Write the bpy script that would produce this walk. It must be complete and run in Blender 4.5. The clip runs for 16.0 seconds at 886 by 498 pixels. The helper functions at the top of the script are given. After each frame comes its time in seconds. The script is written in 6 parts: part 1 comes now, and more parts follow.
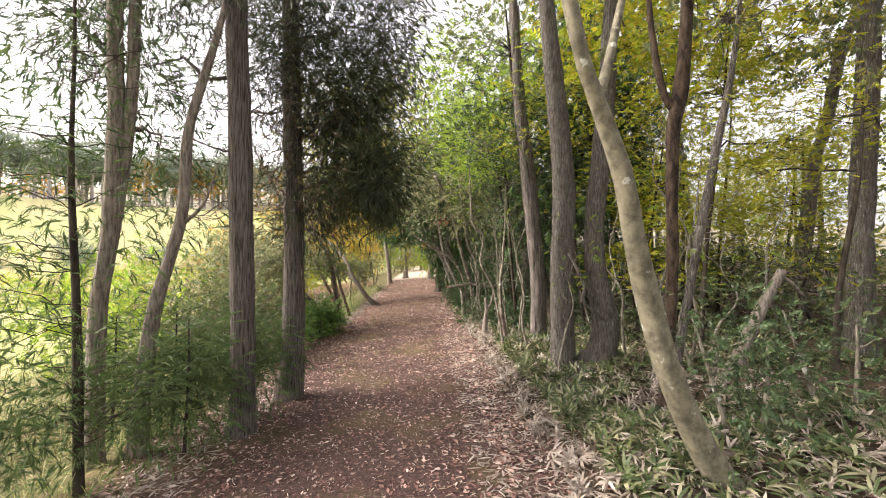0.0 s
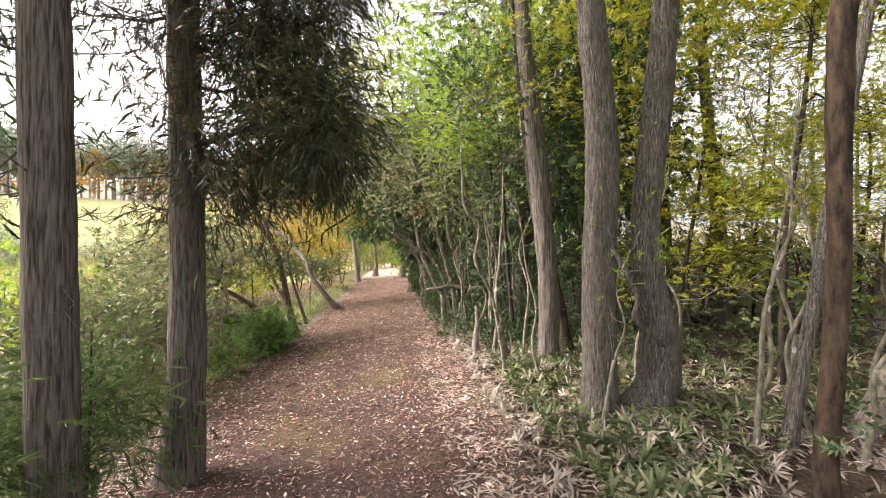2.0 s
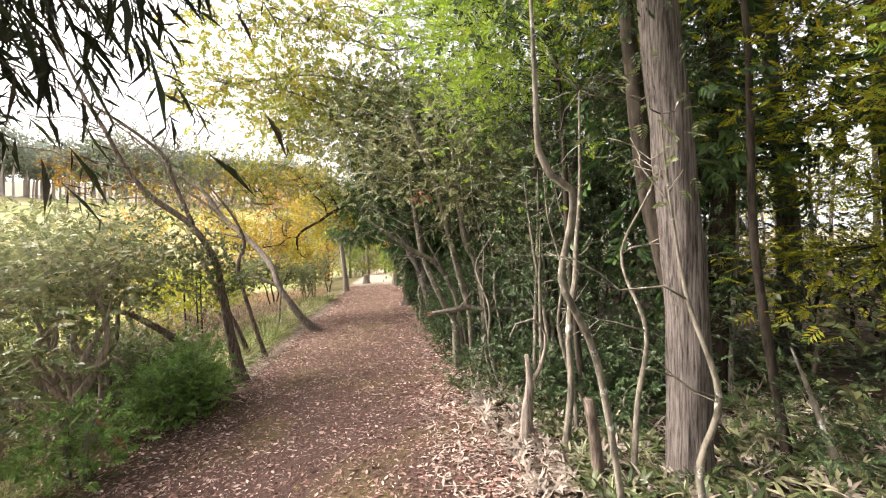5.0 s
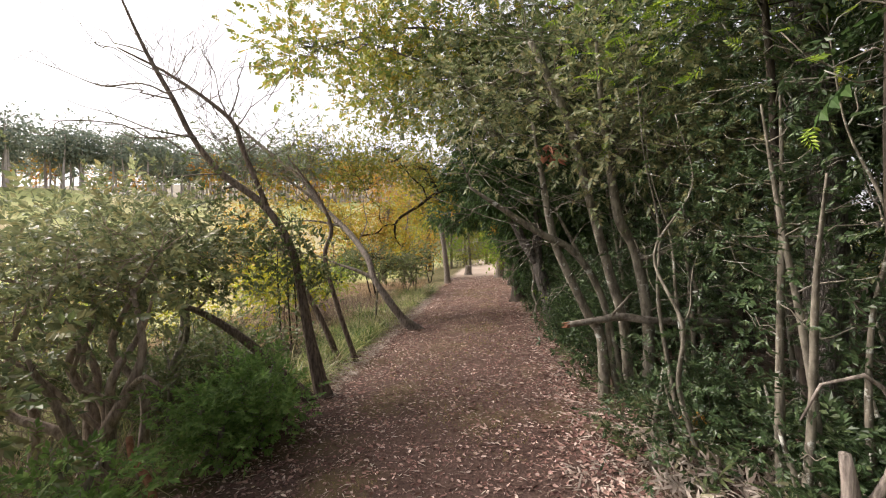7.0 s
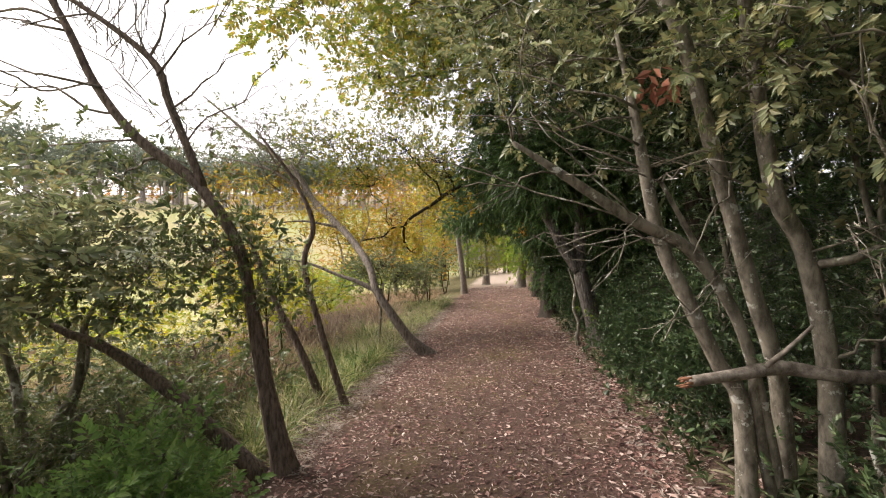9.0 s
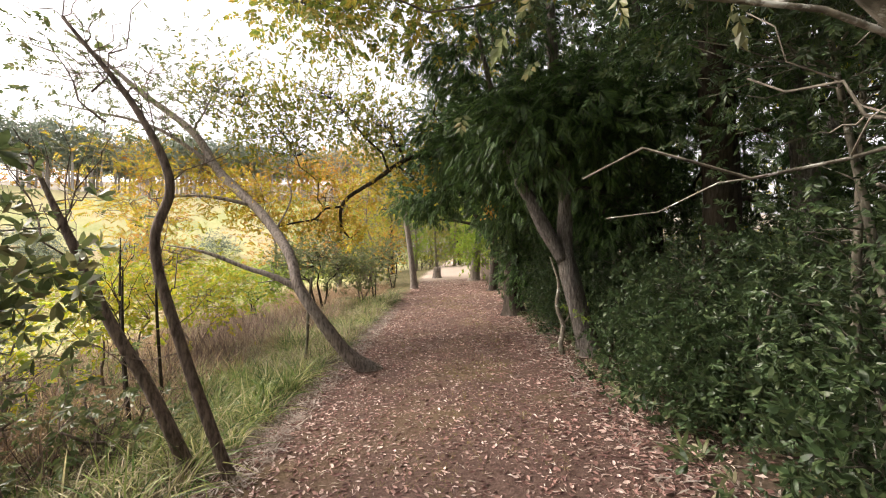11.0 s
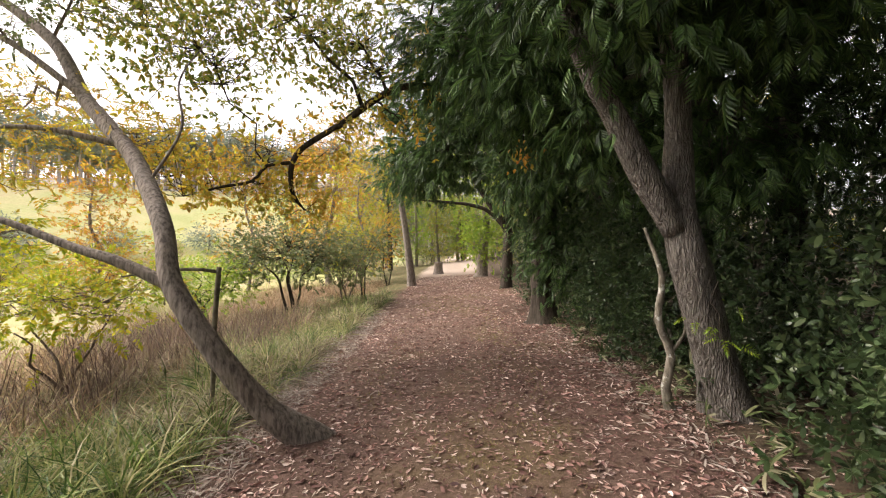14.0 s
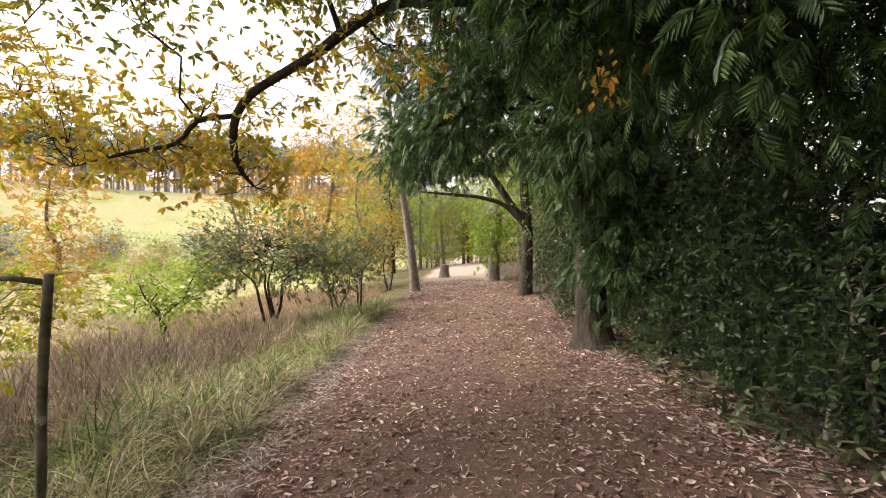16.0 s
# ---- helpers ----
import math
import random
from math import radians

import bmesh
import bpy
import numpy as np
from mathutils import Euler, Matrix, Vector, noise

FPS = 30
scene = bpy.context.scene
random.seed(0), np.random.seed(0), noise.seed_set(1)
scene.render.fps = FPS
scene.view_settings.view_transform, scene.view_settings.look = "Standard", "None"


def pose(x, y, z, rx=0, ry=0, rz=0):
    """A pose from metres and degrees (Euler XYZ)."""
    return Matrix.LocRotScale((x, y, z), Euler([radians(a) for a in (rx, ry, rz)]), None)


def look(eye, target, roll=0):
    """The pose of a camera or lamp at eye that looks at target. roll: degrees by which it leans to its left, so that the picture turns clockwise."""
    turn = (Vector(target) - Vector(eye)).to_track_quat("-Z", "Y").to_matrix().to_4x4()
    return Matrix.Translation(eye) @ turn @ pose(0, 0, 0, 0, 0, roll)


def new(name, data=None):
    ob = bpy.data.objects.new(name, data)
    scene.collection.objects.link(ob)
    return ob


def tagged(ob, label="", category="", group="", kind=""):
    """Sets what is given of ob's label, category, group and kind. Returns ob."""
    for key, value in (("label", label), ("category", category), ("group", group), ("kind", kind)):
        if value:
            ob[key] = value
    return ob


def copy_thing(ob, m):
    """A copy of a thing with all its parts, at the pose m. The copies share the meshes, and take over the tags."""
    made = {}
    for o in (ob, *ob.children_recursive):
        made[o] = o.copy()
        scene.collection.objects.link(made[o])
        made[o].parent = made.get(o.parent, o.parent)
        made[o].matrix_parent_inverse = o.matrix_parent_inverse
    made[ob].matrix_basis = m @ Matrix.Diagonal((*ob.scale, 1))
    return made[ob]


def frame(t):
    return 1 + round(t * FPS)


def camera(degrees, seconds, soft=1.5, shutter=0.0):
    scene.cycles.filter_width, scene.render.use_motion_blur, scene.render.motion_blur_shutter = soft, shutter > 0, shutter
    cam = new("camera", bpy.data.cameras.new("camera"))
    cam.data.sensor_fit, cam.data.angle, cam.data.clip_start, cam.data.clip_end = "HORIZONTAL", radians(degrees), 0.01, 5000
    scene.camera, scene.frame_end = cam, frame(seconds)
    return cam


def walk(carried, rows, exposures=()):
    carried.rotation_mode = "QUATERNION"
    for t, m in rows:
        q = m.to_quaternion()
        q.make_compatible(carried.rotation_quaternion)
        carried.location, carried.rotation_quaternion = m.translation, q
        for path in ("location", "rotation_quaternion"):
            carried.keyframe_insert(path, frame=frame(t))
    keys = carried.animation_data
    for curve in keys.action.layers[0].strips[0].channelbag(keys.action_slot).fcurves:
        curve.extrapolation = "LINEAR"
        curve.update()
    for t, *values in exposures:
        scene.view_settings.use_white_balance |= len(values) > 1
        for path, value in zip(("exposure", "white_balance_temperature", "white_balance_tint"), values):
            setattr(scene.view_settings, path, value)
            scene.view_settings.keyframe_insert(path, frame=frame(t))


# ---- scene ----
cam = camera(92.9, 16.0, soft=1.1)
METRES, EYE, TILT, LEAN, TURN = 14.08, 1.6, 0.0, -4.1, 0.0
ROWS = [
    (0.0, 0.0, 0.0, 0.0, 0.05, 0.74, 3.86),
    (0.5, 0.0007, 0.0344, -0.0002, -0.46, 0.58, 3.9),
    (1.0, -0.0011, 0.0676, -0.0002, -1.48, 0.3, 3.89),
    (1.5, -0.0039, 0.1006, -0.0008, -2.74, 0.1, 3.88),
    (2.0, -0.0076, 0.1329, -0.0003, -3.88, 0.01, 3.85),
    (2.5, -0.008, 0.1666, -0.0002, -4.62, 0.06, 3.86),
    (3.0, -0.0078, 0.2008, 0.0003, -5.01, 0.16, 3.87),
    (3.5, -0.0059, 0.2358, 0.0009, -5.2, 0.3, 3.89),
    (6.0, -0.0212, 0.3852, 0.0011, -2.93, 0.7, 4.08),
    (6.5, -0.0255, 0.4162, -0.0011, 2.01, 0.5, 4.14),
    (7.0, -0.0306, 0.4474, -0.0016, 8.86, 0.26, 4.1),
    (7.5, -0.0343, 0.4761, -0.002, 13.98, 0.29, 4.0),
    (8.0, -0.0396, 0.5054, -0.0019, 15.27, 0.65, 4.01),
    (8.5, -0.0461, 0.5352, -0.0032, 13.66, 1.19, 4.01),
    (9.0, -0.0529, 0.566, -0.0048, 10.93, 1.62, 4.01),
    (9.5, -0.0583, 0.5979, -0.0058, 8.16, 1.83, 4.07),
    (12.0, -0.0819, 0.7478, -0.016, 3.33, -0.79, 4.23),
    (12.5, -0.0819, 0.7798, -0.0186, 3.59, -0.85, 4.3),
    (13.0, -0.0835, 0.81, -0.0213, 3.83, -0.69, 4.28),
    (13.5, -0.0847, 0.8404, -0.0243, 4.01, -0.45, 4.32),
    (14.0, -0.0898, 0.8707, -0.0274, 4.12, -0.16, 4.29),
    (14.5, -0.0944, 0.9014, -0.0296, 4.23, 0.0, 4.31),
    (15.0, -0.0985, 0.9327, -0.031, 4.36, 0.13, 4.3),
    (15.5, -0.1019, 0.9614, -0.0314, 4.45, 0.19, 4.26),
    (16.0, -0.1067, 0.9902, -0.031, 4.65, 0.23, 4.28),
]
walk(cam, [(t, pose(0, 0, EYE, TILT, LEAN, TURN) @ pose(METRES * x, METRES * y, METRES * z, 90 + pitch, roll, yaw)) for t, x, y, z, yaw, pitch, roll in ROWS],
     exposures=[(0.0, 1.78, 6800, 16), (3.5, 1.97, 6800, 16), (6.0, 1.5, 6700, 17), (6.6, 1.12, 6650, 17), (8.5, 1.05, 6650, 17), (9.5, 1.3, 6800, 18), (12.0, 1.4, 6800, 18), (14.0, 1.32, 6800, 18), (16.0, 1.4, 6750, 18)])

# ---- world, sun ----
world = bpy.data.worlds.new("overcast_sky")
scene.world = world
world.use_nodes = True
wn, wl = world.node_tree.nodes, world.node_tree.links
sky = wn.new("ShaderNodeTexSky")
sky.sky_type, sky.sun_disc = "NISHITA", False
sky.sun_elevation, sky.sun_rotation = radians(39.3), radians(-82.9)
sky.air_density, sky.dust_density, sky.ozone_density = 1.0, 4.0, 1.0
pale = wn.new("ShaderNodeHueSaturation")
pale.inputs["Saturation"].default_value = 0.18
wl.new(sky.outputs[0], pale.inputs["Color"])
wl.new(pale.outputs[0], wn["Background"].inputs["Color"])
wn["Background"].inputs["Strength"].default_value = 0.15

sun = new("sun", bpy.data.lights.new("sun", "SUN"))
sun.data.energy, sun.data.angle, sun.data.color = 2.1, radians(30), (1.0, 0.93, 0.82)
sun.matrix_world = look((-20, 2.5, 16.5), (0, 0, 0))

# ---- materials ----


def material(name):
    m = bpy.data.materials.new(name)
    m.use_nodes = True
    return m, m.node_tree.nodes, m.node_tree.links, m.node_tree.nodes["Principled BSDF"]


def ramp(n, stops):
    r = n.new("ShaderNodeValToRGB")
    e = r.color_ramp.elements
    while len(e) < len(stops):
        e.new(0.5)
    for el, (p, c) in zip(e, stops):
        el.position, el.color = p, (*c, 1)
    return r


def noise_node(n, l, coords, scale, detail=4.0, rough=0.55):
    k = n.new("ShaderNodeTexNoise")
    k.inputs["Scale"].default_value, k.inputs["Detail"].default_value = scale, detail
    k.inputs["Roughness"].default_value = rough
    l.new(coords, k.inputs["Vector"])
    return k


def mix_colors(n, l, fac, a, b, mode="MIX"):
    m = n.new("ShaderNodeMix")
    m.data_type, m.blend_type = "RGBA", mode
    for sock, v in ((m.inputs[0], fac), (m.inputs[6], a), (m.inputs[7], b)):
        if isinstance(v, (int, float)):
            sock.default_value = v
        elif isinstance(v, tuple):
            sock.default_value = (*v, 1)
        else:
            l.new(v, sock)
    return m.outputs[2]


def leaf_material(name, colors, through_light=0.35, rough=0.45):
    """Each leaf takes its own hue; a slow noise shifts whole sprays."""
    m, n, l, b = material(name)
    g = n.new("ShaderNodeNewGeometry")
    stops = [(i / max(1, len(colors) - 1), c) for i, c in enumerate(colors)]
    r = ramp(n, stops)
    l.new(g.outputs["Random Per Island"], r.inputs[0])
    tc = n.new("ShaderNodeTexCoord")
    k = noise_node(n, l, tc.outputs["Object"], 2.2, 3)
    v = n.new("ShaderNodeMapRange")
    v.inputs[1].default_value, v.inputs[2].default_value = 0.3, 0.7
    v.inputs[3].default_value, v.inputs[4].default_value = 0.65, 1.3
    l.new(k.outputs[0], v.inputs[0])
    h = n.new("ShaderNodeHueSaturation")
    l.new(v.outputs[0], h.inputs["Value"])
    l.new(r.outputs[0], h.inputs["Color"])
    l.new(h.outputs[0], b.inputs["Base Color"])
    b.inputs["Roughness"].default_value = rough
    b.inputs["Specular IOR Level"].default_value = 0.35
    t = n.new("ShaderNodeBsdfTranslucent")
    l.new(h.outputs[0], t.inputs["Color"])
    s = n.new("ShaderNodeMixShader")
    s.inputs[0].default_value = through_light
    l.new(b.outputs[0], s.inputs[1])
    l.new(t.outputs[0], s.inputs[2])
    l.new(s.outputs[0], n["Material Output"].inputs["Surface"])
    return m


def bark_material(name, dark, light, stretch=6.0, scale=26.0, bump=0.6, blotch=None, blotch_at=0.58, furrow=0.0):
    m, n, l, b = material(name)
    tc = n.new("ShaderNodeTexCoord")
    mp = n.new("ShaderNodeMapping")
    mp.inputs["Scale"].default_value = (1, 1, 1 / stretch)
    l.new(tc.outputs["Object"], mp.inputs[0])
    fine = noise_node(n, l, mp.outputs[0], scale, 6, 0.65)
    wide = noise_node(n, l, tc.outputs["Object"], 3.5, 4)
    r = ramp(n, [(0.37, dark), (0.61, light)])
    l.new(fine.outputs[0], r.inputs[0])
    col = mix_colors(n, l, 0.55, r.outputs[0], ramp_of(n, l, wide, [(0.3, tuple(c * 0.55 for c in light)), (0.7, tuple(min(1, c * 1.25) for c in light))]), "MULTIPLY")
    col = mix_colors(n, l, 0.75, r.outputs[0], col)
    if blotch:
        spot = noise_node(n, l, tc.outputs["Object"], 9.0, 5, 0.7)
        f = ramp(n, [(blotch_at, (0, 0, 0)), (blotch_at + 0.05, (1, 1, 1))])
        l.new(spot.outputs[0], f.inputs[0])
        col = mix_colors(n, l, f.outputs[0], col, blotch)
    height = fine.outputs[0]
    if furrow:
        warp = n.new("ShaderNodeMapping")
        warp.inputs["Scale"].default_value = (1, 1, 0.13)
        l.new(mix_colors(n, l, 0.035, tc.outputs["Object"], noise_node(n, l, tc.outputs["Object"], 14.0, 3).outputs["Color"]), warp.inputs[0])
        cells = n.new("ShaderNodeTexVoronoi")
        cells.feature = "DISTANCE_TO_EDGE"
        cells.inputs["Scale"].default_value = furrow
        l.new(warp.outputs[0], cells.inputs["Vector"])
        crack = n.new("ShaderNodeMapRange")
        crack.inputs[1].default_value, crack.inputs[2].default_value = 0.0, 0.28
        l.new(cells.outputs["Distance"], crack.inputs[0])
        col = mix_colors(n, l, crack.outputs[0], mix_colors(n, l, 0.45, dark, col), col)
        height = mix_colors(n, l, 0.3, crack.outputs[0], fine.outputs[0])
    l.new(col, b.inputs["Base Color"])
    b.inputs["Roughness"].default_value = 0.9
    b.inputs["Specular IOR Level"].default_value = 0.2
    bp = n.new("ShaderNodeBump")
    bp.inputs["Strength"].default_value, bp.inputs["Distance"].default_value = bump, 0.02
    l.new(height, bp.inputs["Height"])
    l.new(bp.outputs[0], b.inputs["Normal"])
    return m


def ramp_of(n, l, tex, stops):
    r = ramp(n, stops)
    l.new(tex.outputs[0], r.inputs[0])
    return r.outputs[0]


BARK_CEDAR = bark_material("cedar_bark", (0.05, 0.041, 0.037), (0.255, 0.225, 0.205), 16, 80, 0.9)
BARK_OAK = bark_material("oak_bark", (0.095, 0.083, 0.071), (0.33, 0.305, 0.275), 7, 60, 1.0, furrow=72.0)
BARK_PALE = bark_material("smooth_pale_bark", (0.13, 0.12, 0.09), (0.30, 0.275, 0.205), 1.2, 14, 0.25, (0.42, 0.42, 0.37), 0.62)
BARK_SHRUB = bark_material("lichened_shrub_bark", (0.11, 0.10, 0.078), (0.33, 0.30, 0.245), 2.5, 22, 0.4, (0.46, 0.46, 0.41), 0.58)
BARK_TANGLE = bark_material("pinkish_tangled_stems", (0.20, 0.155, 0.13), (0.52, 0.44, 0.38), 3, 30, 0.4)
BARK_DEAD = bark_material("peeling_dead_bark", (0.025, 0.017, 0.013), (0.12, 0.085, 0.06), 3, 20, 1.0, (0.26, 0.20, 0.15), 0.69)
BARK_BROWN = bark_material("reddish_shrub_bark", (0.10, 0.078, 0.064), (0.30, 0.24, 0.20), 4, 40, 0.6)
BARK_DARK = bark_material("dark_twig_bark", (0.03, 0.024, 0.018), (0.10, 0.082, 0.062), 4, 26, 0.5)
BARK_GREY = bark_material("grey_bark", (0.13, 0.112, 0.097), (0.40, 0.35, 0.305), 6, 42, 0.7)
WOOD_BROKEN = bark_material("weathered_grey_wood", (0.14, 0.12, 0.10), (0.40, 0.36, 0.31), 1, 18, 0.6)
WOOD_RAW = bark_material("raw_split_wood", (0.22, 0.10, 0.06), (0.42, 0.24, 0.15), 1, 30, 0.5)

LEAF_CONIFER = leaf_material("cypress_sprays", [(0.03, 0.052, 0.022), (0.048, 0.094, 0.032), (0.078, 0.15, 0.044), (0.115, 0.19, 0.055)], 0.33)
LEAF_CEDAR = leaf_material("shaded_cedar_sprays", [(0.032, 0.042, 0.022), (0.05, 0.072, 0.032), (0.075, 0.10, 0.042), (0.10, 0.08, 0.05)], 0.28)
LEAF_CONIFER_LIGHT = leaf_material("young_cypress_sprays", [(0.055, 0.095, 0.034), (0.095, 0.15, 0.05), (0.14, 0.19, 0.066)], 0.35)
LEAF_CONIFER_DRY = leaf_material("browned_cypress_sprays", [(0.07, 0.055, 0.03), (0.13, 0.09, 0.05), (0.09, 0.09, 0.04)], 0.2)
LEAF_EVERGREEN = leaf_material("dark_evergreen_leaves", [(0.03, 0.05, 0.023), (0.046, 0.08, 0.032), (0.066, 0.108, 0.042), (0.105, 0.14, 0.06)], 0.28, 0.34)
LEAF_OLIVE = leaf_material("olive_shrub_leaves", [(0.07, 0.10, 0.04), (0.11, 0.15, 0.055), (0.17, 0.20, 0.08), (0.17, 0.15, 0.075)], 0.42, 0.4)
LEAF_PALE = leaf_material("pale_olive_leaves", [(0.11, 0.14, 0.065), (0.18, 0.21, 0.10), (0.26, 0.28, 0.145), (0.30, 0.27, 0.12)], 0.42, 0.38)
LEAF_YELLOW = leaf_material("yellow_green_leaves", [(0.20, 0.27, 0.025), (0.31, 0.38, 0.03), (0.46, 0.43, 0.035), (0.40, 0.30, 0.03)], 0.5)
LEAF_LIME = leaf_material("lime_green_leaves", [(0.14, 0.25, 0.03), (0.24, 0.36, 0.04), (0.34, 0.42, 0.05)], 0.5)
LEAF_ORANGE = leaf_material("autumn_orange_leaves", [(0.45, 0.16, 0.03), (0.52, 0.27, 0.045), (0.46, 0.33, 0.05), (0.30, 0.28, 0.05)], 0.45)
LEAF_GOLD = leaf_material("turning_gold_leaves", [(0.38, 0.38, 0.05), (0.52, 0.42, 0.05), (0.54, 0.30, 0.05), (0.30, 0.35, 0.06)], 0.55)
LEAF_FRESH = leaf_material("fresh_green_leaves", [(0.12, 0.22, 0.06), (0.18, 0.31, 0.08), (0.25, 0.36, 0.11)], 0.5)
LEAF_GOLDEN_GREEN = leaf_material("golden_green_leaves", [(0.13, 0.19, 0.04), (0.22, 0.27, 0.05), (0.34, 0.33, 0.06), (0.40, 0.28, 0.05)], 0.45)
LEAF_SASA = leaf_material("bamboo_grass_leaves", [(0.04, 0.065, 0.024), (0.07, 0.10, 0.035), (0.12, 0.135, 0.055), (0.36, 0.33, 0.22)], 0.25)
LEAF_SASA_DRY = leaf_material("dry_bamboo_leaves", [(0.19, 0.15, 0.12), (0.32, 0.27, 0.225), (0.50, 0.44, 0.38)], 0.2, 0.7)
LITTER = leaf_material("fallen_brown_leaves", [(0.08, 0.042, 0.037), (0.15, 0.078, 0.066), (0.22, 0.12, 0.10), (0.30, 0.175, 0.145), (0.42, 0.29, 0.24), (0.68, 0.56, 0.49)], 0.15, 0.7)
GRASS = leaf_material("verge_grass", [(0.05, 0.085, 0.022), (0.13, 0.20, 0.05), (0.24, 0.29, 0.09), (0.36, 0.36, 0.13), (0.50, 0.44, 0.26)], 0.4, 0.55)
GRASS_GREEN = leaf_material("lush_verge_grass", [(0.035, 0.07, 0.018), (0.10, 0.17, 0.04), (0.21, 0.28, 0.08), (0.36, 0.38, 0.14), (0.55, 0.49, 0.28)], 0.4, 0.5)
GRASS_DRY = leaf_material("dry_tawny_grass", [(0.16, 0.10, 0.06), (0.36, 0.24, 0.14), (0.52, 0.40, 0.26), (0.30, 0.22, 0.12)], 0.35, 0.7)
STRAW_GRASS = leaf_material("matted_straw_grass", [(0.11, 0.085, 0.05), (0.24, 0.20, 0.12), (0.42, 0.36, 0.22), (0.58, 0.52, 0.36)], 0.3, 0.7)
FIELD_GRASS = leaf_material("meadow_grass", [(0.20, 0.27, 0.06), (0.28, 0.33, 0.08), (0.38, 0.36, 0.12)], 0.35, 0.7)
BRUSH = leaf_material("dry_brush_stems", [(0.08, 0.055, 0.045), (0.17, 0.115, 0.09), (0.36, 0.28, 0.21)], 0.2, 0.8)
STRAW = leaf_material("straw_bits", [(0.30, 0.24, 0.18), (0.45, 0.38, 0.30), (0.62, 0.56, 0.48)], 0.1, 0.8)
MOSS = leaf_material("path_moss_grass", [(0.13, 0.13, 0.045), (0.22, 0.20, 0.065), (0.32, 0.26, 0.09)], 0.25, 0.8)
LEAF_RUST = leaf_material("withered_rust_leaves", [(0.20, 0.075, 0.045), (0.32, 0.13, 0.08), (0.42, 0.20, 0.13)], 0.25, 0.6)
# far foliage: distance haze is put into the base colour as grey paleness
LEAF_FAR_HAZED = leaf_material("hazed_far_foliage", [(0.17, 0.22, 0.18), (0.24, 0.29, 0.22), (0.33, 0.34, 0.25)], 0.3, 0.7)
LEAF_TAN = leaf_material("tawny_weed_tops", [(0.30, 0.22, 0.13), (0.42, 0.32, 0.18), (0.40, 0.36, 0.16)], 0.35, 0.7)
# pale bark, lightened further in its colour for the same haze
BARK_FAR_HAZED = bark_material("hazed_pale_trunks", (0.42, 0.38, 0.36), (0.66, 0.61, 0.58), 6, 6, 0.2)

# ---- terrain ----


def path_centre(y):
    return -0.58 - 0.049 * min(y, 40)


def smooth(a, b, x):
    t = min(1, max(0, (x - a) / (b - a)))
    return t * t * (3 - 2 * t)


def ground_height(x, y):
    u = x - path_centre(y)
    z = -0.06 + 0.0717 * max(-8.0, min(x, 16.0))
    verge = smooth(1.5, 2.3, abs(u))
    z += verge * 0.10 * noise.noise((x * 0.9, y * 0.9, 3.1)) + 0.02 * noise.noise((x * 2.3, y * 2.3, 0.7))
    z -= 0.16 * smooth(1.7, 3.2, -u)
    z += 0.05 * smooth(1.45, 1.9, u)
    rr = math.hypot(x, y - 12)
    side = smooth(4, 18, -x - 0.06 * y)
    z += side * (10.5 * smooth(36, 80, rr) + 7 * smooth(80, 230, rr) + 0.5 * smooth(15, 40, rr) * noise.noise((x * 0.08, y * 0.08, 1.3)))
    z += 14 * smooth(70, 200, y)
    return z


def set_mesh(name, verts, faces_per, loops, smooth_shade=False):
    """Mesh from numpy vertices and faces that all have the same corner count."""
    me = bpy.data.meshes.new(name)
    nf = len(loops) // faces_per
    me.vertices.add(len(verts))
    me.vertices.foreach_set("co", np.asarray(verts, dtype=np.float32).ravel())
    me.loops.add(len(loops))
    me.loops.foreach_set("vertex_index", np.asarray(loops, dtype=np.int32))
    me.polygons.add(nf)
    me.polygons.foreach_set("loop_start", np.arange(0, nf * faces_per, faces_per, dtype=np.int32))
    me.polygons.foreach_set("loop_total", np.full(nf, faces_per, dtype=np.int32))
    me.polygons.foreach_set("use_smooth", np.full(nf, smooth_shade, dtype=bool))
    me.update(calc_edges=True)
    return me


